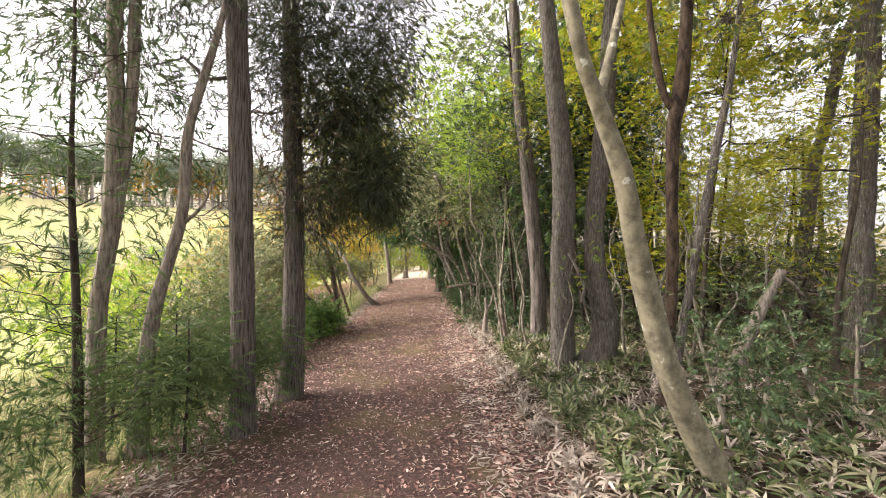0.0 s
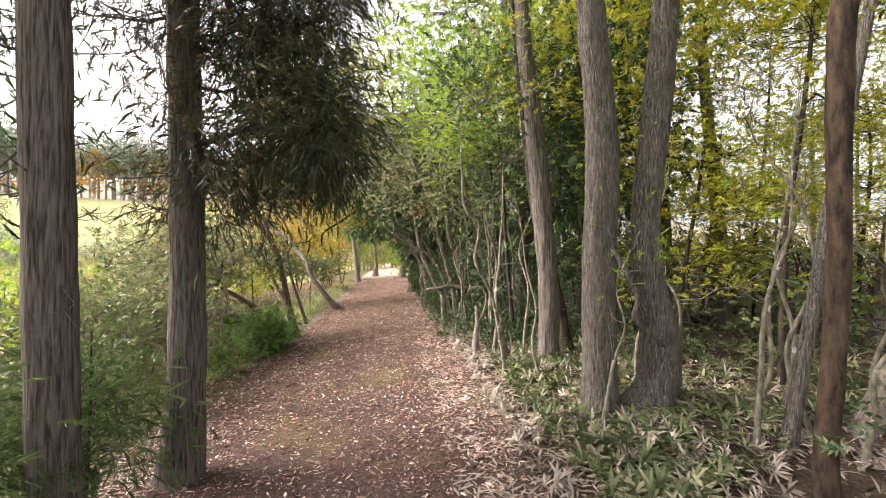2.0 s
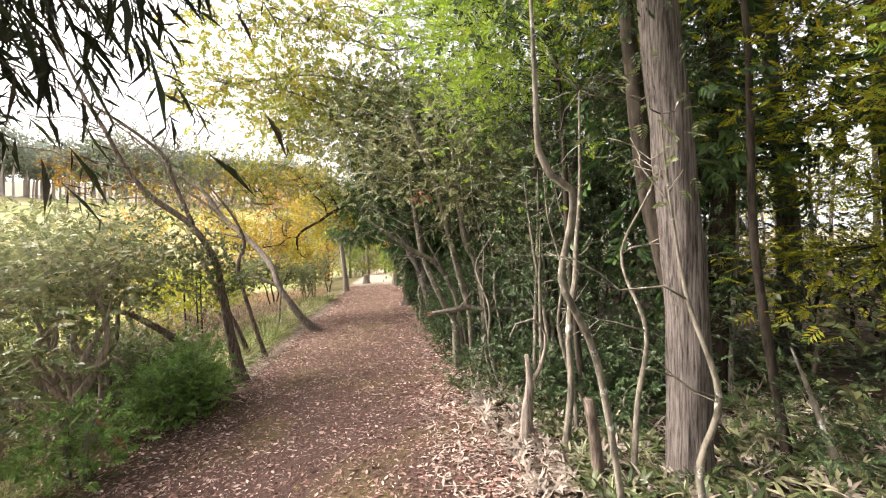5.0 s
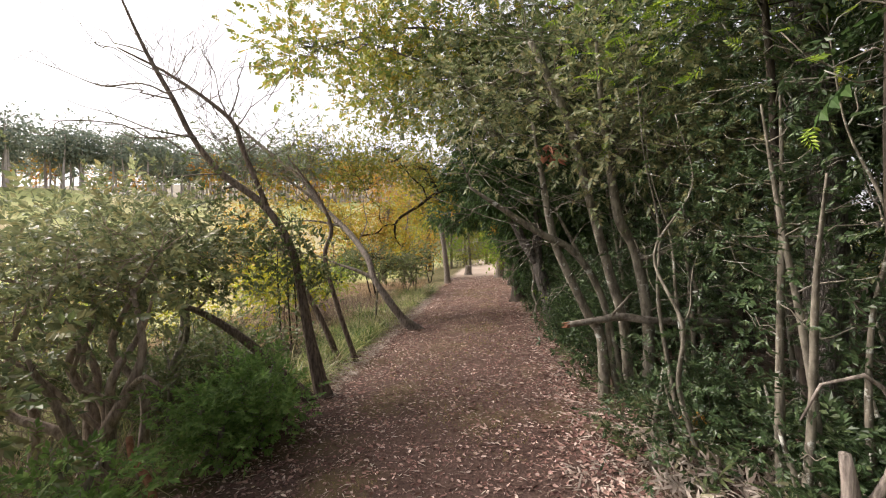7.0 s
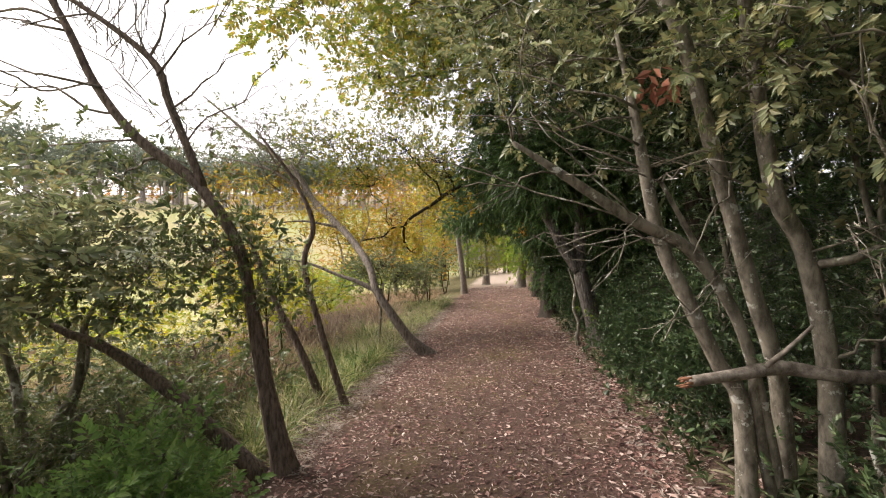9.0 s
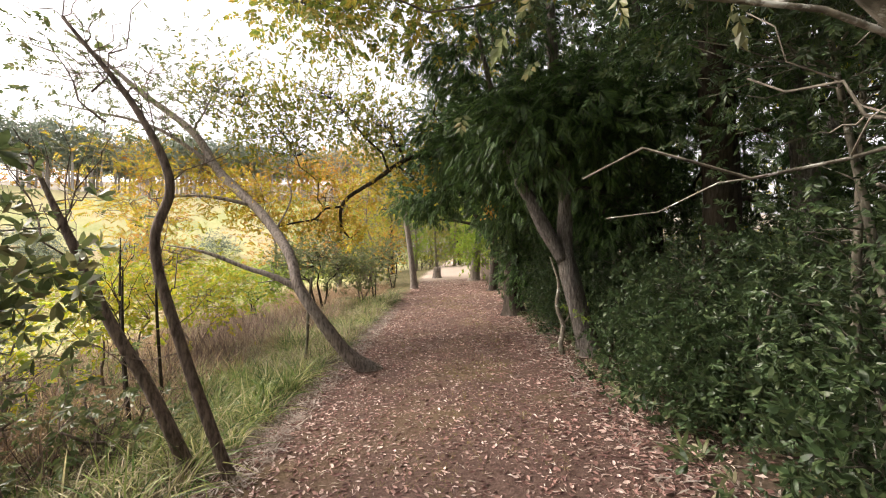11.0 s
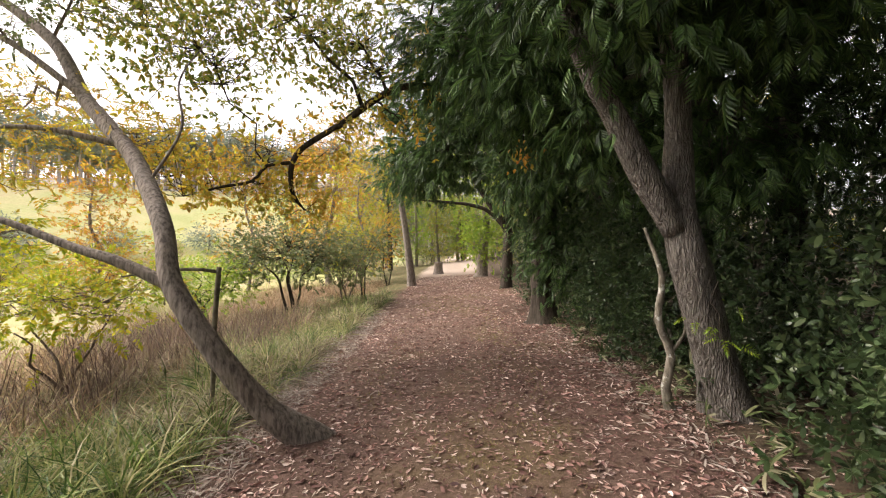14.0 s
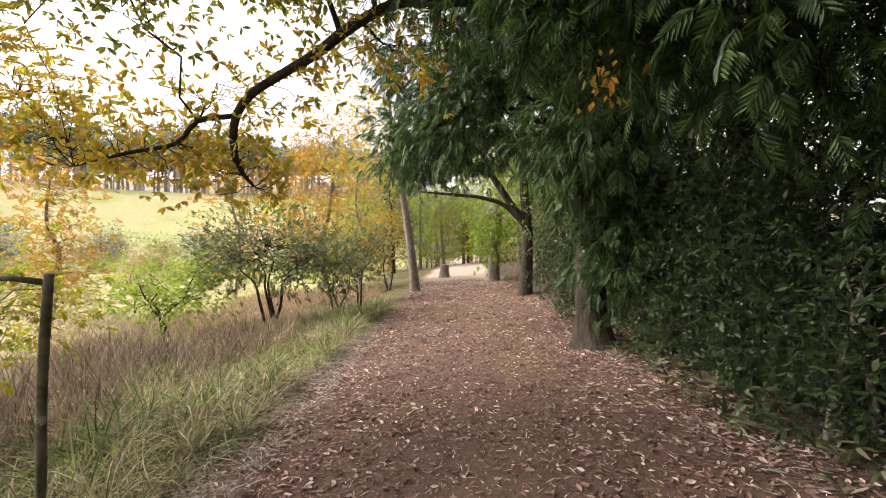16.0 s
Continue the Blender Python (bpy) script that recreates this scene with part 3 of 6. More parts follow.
tree("cedar_tree", "tall straight cedar with fibrous grey-brown bark beside the path", "tree",
     [[(-2.02, 4.24, -0.25, 0.145), (-2.00, 4.24, 0.18, 0.116), (-2.02, 4.22, 1.59, 0.113), (-2.05, 4.20, 3.01, 0.108), (-2.08, 4.19, 4.14, 0.10), (-2.1, 4.2, 8.0, 0.05)]],
     BARK_CEDAR, [([(-2.6, 3.9, 4.3, 0.9, 0.8, 0.6, 34), (-2.2, 4.6, 5.3, 1.2, 1.2, 0.9, 40), (-3.3, 4.4, 3.5, 0.6, 0.8, 0.5, 18)], T_NEEDLE, LEAF_CEDAR, SPRAY)],
     "cedars beside the path", 30, 0.3, 0.07, 0.08,
     dead_twigs=[((-2.0, 4.2, 2.9), (-1.5, 4.0, 3.2), 0.008), ((-2.0, 4.2, 2.6), (-2.8, 4.0, 2.75), 0.012), ((-2.0, 4.2, 1.5), (-1.8, 4.1, 1.2), 0.006),
                 ((-2.0, 4.2, 2.2), (-2.7, 4.5, 2.0), 0.009), ((-2.0, 4.2, 3.3), (-1.3, 4.4, 3.1), 0.009), ((-2.0, 4.2, 1.9), (-2.5, 3.8, 2.3), 0.008)]
     + [((-2.03, 4.21, 1.7 + 0.1 * k), (-2.03 + rng.uniform(-0.9, 0.5), 4.2 + rng.uniform(-0.5, 0.5), 1.65 + 0.11 * k + rng.uniform(-0.2, 0.3)), 0.006) for k in range(20)])

tree("cedar_tree", "tall straight cedar with fibrous grey-brown bark and dark hanging boughs", "tree",
     [[(-1.92, 5.30, -0.23, 0.163), (-1.87, 5.29, 0.82, 0.128), (-1.89, 5.27, 2.66, 0.120), (-1.93, 5.24, 4.79, 0.099), (-1.95, 5.25, 8.5, 0.05)]],
     BARK_CEDAR, [([(-1.12, 5.4, 2.35, 0.28, 0.28, 0.5, 20), (-1.25, 5.4, 2.9, 0.4, 0.35, 0.6, 22), (-1.75, 5.2, 4.5, 0.5, 0.4, 0.7, 44), (-2.2, 5.2, 3.9, 0.4, 0.3, 0.6, 22), (-1.5, 5.35, 2.7, 0.5, 0.4, 0.95, 18), (-0.95, 5.3, 3.35, 0.4, 0.35, 0.65, 44), (-0.8, 5.3, 4.4, 0.5, 0.35, 0.7, 44), (-0.9, 5.3, 5.6, 0.7, 0.4, 0.7, 36), (-1.35, 5.4, 3.8, 0.6, 0.45, 0.8, 56), (-1.85, 5.45, 2.1, 0.4, 0.35, 0.45, 16), (-1.3, 5.3, 5.0, 0.9, 0.6, 0.8, 44), (-2.4, 5.3, 4.6, 0.8, 0.5, 0.6, 14), (-2.6, 5.3, 3.4, 0.7, 0.4, 0.6, 8)], T_NEEDLE, LEAF_CEDAR, SPRAY),
                  ([(-0.78, 5.1, 2.5, 0.22, 0.25, 0.5, 54)], T_NEEDLE, LEAF_CEDAR, dict(per=44, spread=0.13, size=0.1, droop=0.5, twig=0.007)),
                  ([(-1.7, 5.3, 2.9, 0.6, 0.4, 0.9, 26)], T_NEEDLE, LEAF_CONIFER_DRY, dict(per=22, spread=0.22, size=0.15, droop=0.6, twig=0.008))],
     "cedars beside the path", 30, 0.3, 0.07, 0.08,
     dead_twigs=[((-1.9, 5.3, 3.0), (-1.3, 5.1, 3.3), 0.009), ((-1.9, 5.3, 2.4), (-1.4, 5.5, 2.2), 0.008), ((-1.9, 5.3, 2.8), (-1.5, 5.0, 2.4), 0.008), ((-1.9, 5.3, 3.4), (-2.6, 5.0, 3.3), 0.012),
                 ((-1.9, 5.3, 2.0), (-2.4, 5.7, 1.9), 0.008), ((-1.9, 5.3, 2.2), (-1.5, 5.6, 1.7), 0.008), ((-1.9, 5.3, 3.2), (-1.3, 5.5, 2.9), 0.01)] + [((-1.9, 5.3, 1.6 + 0.08 * k), (-1.9 + rng.uniform(-0.6, 0.9), 5.3 + rng.uniform(-0.5, 0.3), 1.5 + 0.09 * k + rng.uniform(-0.2, 0.3)), 0.006) for k in range(26)])

tree("cypress_sapling", "thin young cypress with bare lower twigs and green sprays", "tree",
     [[(-2.77, 3.23, -0.26, 0.038), (-2.79, 3.21, 1.12, 0.030), (-2.84, 3.20, 2.24, 0.021), (-2.82, 3.19, 3.14, 0.013), (-2.82, 3.17, 4.2, 0.006)]],
     BARK_DARK, [([(-2.6, 3.2, 0.55, 0.45, 0.4, 0.4, 22), (-2.9, 3.1, 1.3, 0.6, 0.5, 0.6, 16), (-3.0, 3.2, 2.3, 0.6, 0.6, 0.6, 14), (-2.8, 3.3, 3.3, 0.5, 0.5, 0.5, 12)], T_NEEDLE, LEAF_CONIFER_LIGHT, dict(per=30, spread=0.22, size=0.12, droop=0.2, twig=0.007))],
     "", 12, 0.2, 0.05)

for bx, by, top, n in ((-2.35, 3.85, 1.0, 34), (-2.3, 4.85, 1.05, 34), (-2.75, 4.3, 1.0, 26), (-3.2, 3.0, 0.8, 20), (-2.15, 4.55, 0.9, 22), (-3.6, 4.6, 0.9, 20)):
    tree("cypress_seedling", "bushy young cypress with fresh green sprays among the cedars", "shrub",
         [[(bx, by, ground_height(bx, by), 0.018), (bx + 0.03, by, 0.5, 0.012), (bx, by + 0.05, top, 0.005)]],
         BARK_DARK, [([(bx, by, 0.42 * top, 0.36, 0.36, 0.42 * top, n)], T_NEEDLE, LEAF_CONIFER_LIGHT, dict(per=26, spread=0.16, size=0.12, droop=0.15, twig=0.006))], "young cypresses", 6, 0, 0)

tree("twin_tree", "grey twin-trunked tree at the field edge", "tree",
     [[(-3.15, 3.82, -0.3, 0.08), (-3.11, 3.80, 1.03, 0.071), (-3.03, 3.80, 1.69, 0.066), (-2.96, 3.78, 2.76, 0.066), (-2.97, 3.77, 3.88, 0.061), (-2.95, 3.8, 6.5, 0.03)],
      [(-3.14, 3.83, 0.98, 0.05), (-2.95, 3.84, 2.21, 0.052), (-2.85, 3.83, 3.14, 0.050), (-2.82, 3.82, 3.92, 0.046), (-2.7, 3.9, 6.0, 0.02)]],
     BARK_GREY, [([(-3.0, 4.0, 5.4, 1.2, 1.2, 0.9, 30)], T_BROAD, LEAF_OLIVE, dict(per=10, spread=0.3, size=0.13)),
                 ([(-3.7, 4.4, 3.4, 0.9, 0.8, 0.7, 20), (-3.5, 4.6, 2.1, 0.7, 0.6, 0.6, 12), (-4.2, 4.9, 4.4, 1.2, 0.8, 0.8, 26), (-3.4, 5.0, 2.9, 0.7, 0.5, 0.6, 14)], T_NEEDLE, LEAF_CONIFER, dict(per=20, spread=0.26, size=0.16, droop=0.3, twig=0.008))], "", 16)

tree("curved_tree", "slim grey tree with a curved leaning trunk", "tree",
     [[(-2.83, 3.93, -0.2, 0.082), (-2.77, 3.91, 0.39, 0.073), (-2.69, 3.91, 1.02, 0.063), (-2.54, 3.90, 1.54, 0.052), (-2.41, 3.89, 2.01, 0.047), (-2.36, 3.88, 2.74, 0.044), (-2.18, 3.88, 3.37, 0.037), (-2.02, 3.87, 3.95, 0.026), (-1.9, 3.9, 4.8, 0.01)], [(-2.45, 3.9, 1.85, 0.02), (-2.2, 3.85, 2.05, 0.014), (-2.05, 3.8, 2.4, 0.006)]],
     BARK_GREY, (), "", 14)

# ---- right side: woodland trees at the start ----
TOP = dict(per=12, spread=0.3, size=0.16, droop=0.15, flat=0.6)
tree("oak_tree", "stout oak with deeply furrowed grey-brown bark rising from bamboo grass", "tree",
     [[(1.65, 5.65, 0.03, 0.178), (1.61, 5.65, 0.29, 0.158), (1.59, 5.64, 0.84, 0.150), (1.59, 5.64, 1.59, 0.142), (1.61, 5.63, 2.42, 0.148), (1.54, 5.63, 3.37, 0.131), (1.35, 5.6, 5.2, 0.10), (1.2, 5.6, 8.0, 0.05)]],
     BARK_OAK, [([(0.9, 5.9, 6.0, 1.5, 1.4, 0.7, 26)], T_BROAD, LEAF_OLIVE, TOP)], "paired oaks", 36, 0.25, 0.10, 0.10, step=0.05)
tree("oak_tree", "stout oak with a swollen bowed foot and furrowed bark", "tree",
     [[(1.87, 5.59, 0.03, 0.20), (2.03, 5.58, 0.23, 0.195), (2.13, 5.57, 0.46, 0.186), (2.12, 5.56, 0.85, 0.160), (2.00, 5.57, 1.48, 0.129), (2.01, 5.56, 2.26, 0.125), (2.10, 5.54, 3.12, 0.121), (2.2, 5.5, 5.0, 0.09), (2.3, 5.5, 8.0, 0.04)],
      [(1.62, 5.45, 1.62, 0.018), (1.72, 5.38, 1.40, 0.022), (1.80, 5.35, 1.18, 0.022), (1.76, 5.33, 1.02, 0.022), (1.95, 5.35, 0.86, 0.02), (2.1, 5.42, 0.75, 0.02)]],
     BARK_OAK, [([(2.6, 5.8, 6.0, 1.5, 1.4, 0.7, 26)], T_BROAD, LEAF_YELLOW, TOP)], "paired oaks", 36, 0.15, 0.10, 0.10, step=0.05)
tree("oak_tree", "old oak with shaggy vertical bark in front of evergreen shrubs", "tree",
     [[(1.64, 7.20, 0.0, 0.17), (1.63, 7.20, 0.27, 0.138), (1.61, 7.19, 1.20, 0.126), (1.51, 7.19, 2.30, 0.126), (1.40, 7.19, 3.4, 0.11), (1.28, 7.19, 4.4, 0.095), (1.1, 7.2, 7.5, 0.05)]],
     BARK_CEDAR, [([(1.2, 7.8, 5.3, 1.3, 1.0, 0.8, 28)], T_BROAD, LEAF_OLIVE, TOP)], "", 34, 0.3, 0.10, 0.10, step=0.05)
tree("leaning_tree", "smooth pale trunk leaning over the path with lichen patches", "tree",
     [[(1.86, 2.72, 0.05, 0.10), (1.64, 2.70, 0.40, 0.086), (1.40, 2.64, 0.90, 0.080), (1.30, 2.64, 1.26, 0.077), (1.17, 2.56, 1.65, 0.066), (1.06, 2.49, 2.08, 0.057), (0.88, 2.42, 2.50, 0.047), (0.74, 2.34, 2.84, 0.042), (0.5, 2.3, 4.0, 0.04), (0.3, 2.3, 5.5, 0.02)],
      [(0.89, 2.43, 2.5, 0.035), (0.98, 2.5, 2.75, 0.028), (1.15, 2.6, 3.4, 0.02)]],
     BARK_PALE, [([(1.0, 2.6, 5.2, 1.4, 1.2, 0.7, 22)], T_BROAD, LEAF_OLIVE, TOP)], "", 26, 0.2, 0.0, 0.12)
tree("dead_tree", "thin dead trunk with dark peeling bark and a bare reddish foot", "tree",
     [[(2.11, 4.00, 0.07, 0.071), (2.11, 3.99, 0.60, 0.056), (2.16, 3.98, 1.45, 0.051), (2.16, 3.97, 2.68, 0.056), (2.24, 3.96, 3.21, 0.063), (2.29, 3.95, 4.01, 0.052), (2.4, 4, 6, 0.022)],
      [(2.18, 3.96, 2.95, 0.036), (2.05, 3.96, 3.21, 0.032), (1.93, 3.95, 4.01, 0.027), (1.85, 3.9, 5.5, 0.011)]],
     BARK_DEAD, [([(2.6, 4.2, 4.6, 1.2, 1.0, 0.8, 22)], T_BROAD, LEAF_OLIVE, TOP)], "", 22, 0.2, 0.12, 0.2, step=0.05)
tree("slender_tree", "slender leaning grey-brown tree", "tree",
     [[(2.56, 4.72, 0.15, 0.054), (2.72, 4.71, 1.05, 0.047), (2.84, 4.70, 1.74, 0.047), (3.06, 4.69, 2.88, 0.043), (3.24, 4.67, 3.89, 0.030), (3.4, 4.7, 5.4, 0.014)]],
     BARK_OAK, [([(3.3, 5.0, 4.4, 1.3, 1.0, 0.7, 24)], T_BROAD, LEAF_YELLOW, TOP)], "", 16)
tree("woodland_tree", "straight dark-barked woodland tree", "tree",
     [[(5.11, 5.20, 0.27, 0.160), (5.14, 5.18, 1.97, 0.118), (5.17, 5.16, 3.01, 0.125), (5.23, 5.14, 4.75, 0.111), (5.3, 5.1, 9, 0.05)]],
     BARK_OAK, [([(5.0, 5.4, 5.2, 1.6, 1.4, 0.9, 34)], T_BROAD, LEAF_OLIVE, TOP)], "", 18)
tree("woodland_tree", "slim tree with an angled trunk", "tree",
     [[(5.42, 6.52, 0.32, 0.105), (5.71, 6.49, 2.94, 0.087), (5.88, 6.48, 3.55, 0.078), (6.14, 6.46, 4.86, 0.078), (6.40, 6.46, 5.56, 0.070), (6.8, 6.4, 8, 0.03)]],
     BARK_OAK, [([(6.0, 6.6, 5.0, 1.6, 1.4, 0.9, 30)], T_BROAD, LEAF_YELLOW, TOP)], "", 16)
tree("leaning_snag", "broken leaning dead stem in the undergrowth", "dead wood",
     [[(3.25, 4.82, 0.15, 0.085), (3.58, 4.81, 0.91, 0.064), (3.87, 4.81, 1.43, 0.05)], [(3.82, 4.81, 1.38, 0.03), (3.95, 4.8, 1.3, 0.022), (4.12, 4.8, 1.12, 0.012)]], BARK_GREY, (), "", 12)
tree("dark_tree", "dark leaning trunk in the shade", "tree",
     [[(2.06, 7.58, 0.0, 0.10), (1.94, 7.56, 0.6, 0.08), (1.80, 7.54, 1.19, 0.076), (1.68, 7.54, 1.6, 0.072), (1.58, 7.54, 2.0, 0.072), (1.50, 7.54, 2.5, 0.068), (1.3, 7.5, 4, 0.04), (1.1, 7.5, 6, 0.015)]],
     BARK_DARK, [([(1.4, 8.0, 4.4, 1.0, 0.8, 0.7, 34)], T_BROAD_SLIM, LEAF_EVERGREEN, TOP)], "", 22)

# yellow-leaved understorey layers
LAYER = dict(per=30, spread=0.36, size=0.15, droop=0.05, flat=0.25, twig=0.009)
def understorey(bx, by, lean, height, blobs, leaf=LEAF_YELLOW, label="thin understorey tree with layered yellow-green leaves"):
    tree("understorey_tree", label, "tree",
         [[(bx, by, ground_height(bx, by), 0.035), (bx + 0.3 * lean, by + 0.1, height * 0.35, 0.03), (bx + 0.6 * lean, by, height * 0.7, 0.022), (bx + lean, by + 0.1, height, 0.008)]],
         BARK_DARK, [(blobs, T_FEATHER, leaf, LAYER)], "understorey trees", 9, 0.2, 0, 0.15)


understorey(1.6, 9.4, -0.6, 4.6, [(0.7, 9.4, 4.3, 1.0, 0.8, 0.5, 30), (1.2, 9.6, 3.5, 0.8, 0.7, 0.35, 20), (0.2, 9.8, 4.9, 0.8, 0.7, 0.4, 18), (1.5, 9.0, 5.2, 1.0, 0.8, 0.5, 18)], LEAF_LIME)
understorey(2.5, 7.4, -0.5, 4.8, [(2.2, 7.2, 4.4, 0.9, 0.8, 0.4, 18), (1.6, 7.6, 3.7, 0.6, 0.6, 0.3, 10)])
understorey(3.2, 7.0, 0.5, 3.4, [(3.4, 7.2, 2.8, 1.0, 0.9, 0.35, 26), (3.9, 6.8, 2.2, 0.9, 0.9, 0.25, 20), (3.3, 7.4, 3.6, 1.0, 0.9, 0.3, 18)])
understorey(4.4, 8.2, 0.4, 3.6, [(4.6, 8.0, 2.4, 1.2, 1.0, 0.3, 28), (5.0, 8.4, 3.2, 1.2, 1.0, 0.35, 26), (4.2, 8.2, 1.7, 1.0, 0.9, 0.2, 18)])
understorey(6.2, 7.4, 0.2, 3.8, [(6.2, 7.2, 2.6, 1.2, 1.0, 0.3, 24), (6.5, 7.6, 3.5, 1.2, 1.0, 0.4, 22), (5.6, 6.6, 2.0, 1.0, 0.9, 0.2, 16)])
understorey(7.8, 9.6, 0.3, 4.2, [(7.6, 9.4, 2.6, 1.4, 1.2, 0.4, 28), (8.2, 9.8, 3.6, 1.4, 1.2, 0.5, 26)])
understorey(1.5, 8.5, -0.4, 4.4, [(1.0, 8.5, 3.6, 0.7, 0.5, 0.4, 26), (0.7, 8.7, 4.3, 0.7, 0.5, 0.4, 22), (1.5, 8.4, 4.6, 0.7, 0.6, 0.4, 20)], LEAF_LIME)
understorey(3.6, 5.9, 0.5, 5.0, [(3.9, 6.0, 4.0, 0.9, 0.7, 0.3, 16), (3.2, 6.1, 4.9, 0.9, 0.8, 0.35, 14), (4.6, 5.9, 3.2, 0.8, 0.7, 0.25, 14), (4.9, 5.8, 4.6, 1.0, 0.8, 0.4, 16)])
understorey(5.6, 8.6, 0.4, 5.4, [(5.4, 8.6, 4.4, 1.4, 1.0, 0.4, 18), (6.6, 8.4, 3.8, 1.3, 1.0, 0.4, 18), (6.0, 8.8, 5.6, 1.5, 1.1, 0.5, 18), (7.4, 8.2, 5.0, 1.4, 1.1, 0.5, 18)])
understorey(4.0, 4.3, 0.4, 3.4, [(4.4, 4.5, 3.2, 0.9, 0.8, 0.3, 12), (3.8, 4.9, 2.6, 0.7, 0.6, 0.25, 8)])

# ---- right side: evergreen shrubs and pale stems ----
EVER = dict(per=19, spread=0.2, size=0.11, droop=0.12, twig=0.008)


def evergreen(bx, by, stems, blobs, label="dense dark evergreen shrub with small glossy leaves at the path edge", template=T_BROAD_SLIM, leaf=LEAF_EVERGREEN, opts=EVER, bark=BARK_SHRUB):
    tr = []
    for i, (dx, dy, h) in enumerate(stems):
        ox, oy = 0.12 * math.cos(i * 2.1), 0.12 * math.sin(i * 2.1)
        tr.append([(bx + ox, by + oy, ground_height(bx + ox, by + oy) - 0.05, 0.028), (bx + ox + dx * 0.25, by + oy + dy * 0.3, h * 0.35, 0.023),
                   (bx + ox + dx * 0.7, by + oy + dy * 0.6, h * 0.7, 0.016), (bx + ox + dx, by + oy + dy, h, 0.006)])
    tree("evergreen_shrub", label, "shrub", tr, bark, [(blobs, template, leaf, opts)], "evergreen shrubs along the path", 9, 0.2, 0, 0.2)


evergreen(1.25, 9.0, [(-0.3, 0.1, 2.4), (0.1, 0.2, 2.6), (-0.1, -0.3, 1.9)], [(1.3, 9.2, 1.7, 0.5, 0.5, 0.9, 44), (1.5, 9.4, 2.8, 0.7, 0.6, 0.7, 34)])
evergreen(1.5, 11.0, [(-0.4, 0.1, 2.8), (0.2, 0.2, 3.0), (-0.2, -0.2, 2.2)], [(1.5, 11.1, 1.5, 0.45, 0.4, 0.9, 44), (1.2, 11.0, 2.9, 0.8, 0.5, 0.7, 46), (0.4, 11.6, 2.9, 0.6, 0.5, 0.6, 34)])
evergreen(1.0, 11.9, [(-0.4, 0.1, 3.0), (0.2, 0.2, 3.2)], [(0.95, 11.9, 1.2, 0.5, 0.6, 1.0, 60), (0.7, 12.0, 2.7, 0.9, 0.7, 0.8, 60), (0.0, 12.2, 3.5, 0.9, 0.7, 0.6, 50), (1.9, 11.6, 2.2, 0.8, 0.7, 1.6, 60)])
evergreen(2.3, 10.6, [(0.2, 0.1, 3.4), (-0.3, 0.2, 3.6)], [(2.3, 10.6, 2.2, 0.7, 0.6, 1.2, 60), (1.8, 10.4, 3.7, 1.1, 0.7, 0.6, 60), (3.2, 10.6, 2.8, 0.8, 0.7, 1.2, 50)])
evergreen(3.0, 8.7, [(0.2, 0.1, 2.6), (-0.3, 0.2, 3.0)], [(2.9, 8.7, 1.4, 0.6, 0.5, 0.7, 30), (3.0, 8.8, 3.0, 1.0, 0.7, 0.7, 40), (2.2, 8.6, 3.4, 0.8, 0.6, 0.5, 30)])
evergreen(3.6, 9.9, [(0.1, 0.1, 3.4), (-0.4, 0.1, 3.8), (0.5, 0, 3.2)], [(3.6, 9.9, 1.6, 0.9, 0.6, 1.2, 50), (3.4, 9.9, 3.6, 1.1, 0.7, 0.9, 56), (4.6, 9.7, 2.6, 0.8, 0.7, 1.4, 44)])
evergreen(2.7, 9.3, [(0.1, 0.1, 3.8), (-0.3, 0.1, 4.2)], [(2.7, 9.3, 2.0, 0.5, 0.4, 1.0, 30), (2.5, 9.3, 4.4, 0.9, 0.6, 0.8, 44), (3.6, 9.0, 4.8, 0.9, 0.7, 0.8, 36)])
evergreen(2.05, 8.95, [(0.1, 0.1, 0.9), (-0.2, 0.2, 1.1)], [(2.0, 9.0, 0.6, 0.5, 0.5, 0.5, 30)])
evergreen(2.6, 6.9, [(0.1, 0.1, 1.2), (-0.2, 0.2, 1.0)], [(2.6, 6.9, 0.7, 0.5, 0.5, 0.5, 16)])
evergreen(2.35, 3.25, [(0.1, 0.1, 0.9), (-0.2, 0.2, 1.1)], [(2.35, 3.25, 0.75, 0.3, 0.35, 0.45, 20)])
evergreen(3.4, 3.6, [(0.1, 0.1, 1.0), (-0.2, 0.2, 1.1)], [(3.4, 3.6, 0.7, 0.6, 0.5, 0.4, 14)])
evergreen(0.72, 9.6, [(-0.1, 0.1, 0.5), (0.1, 0.1, 0.6)], [(0.75, 9.6, 0.3, 0.3, 0.4, 0.3, 22)])

for bx, by, w, top, n in ((1.25, 8.75, 0.28, 0.5, 24), (1.45, 9.25, 0.32, 0.6, 28), (1.75, 8.8, 0.35, 0.7, 28), (1.2, 9.9, 0.3, 0.55, 26), (2.15, 8.4, 0.35, 0.8, 26), (1.5, 8.1, 0.25, 0.4, 16), (1.15, 10.3, 0.26, 0.5, 22)):
    evergreen(bx, by, [(0.1, 0.1, top * 0.9), (-0.1, 0.1, top)], [(bx, by, top * 0.5, w, w, top * 0.5, n)], "low leafy evergreen bush at the path edge", T_BROAD, LEAF_EVERGREEN, dict(per=14, spread=0.13, size=0.11, droop=0.1, twig=0.006))

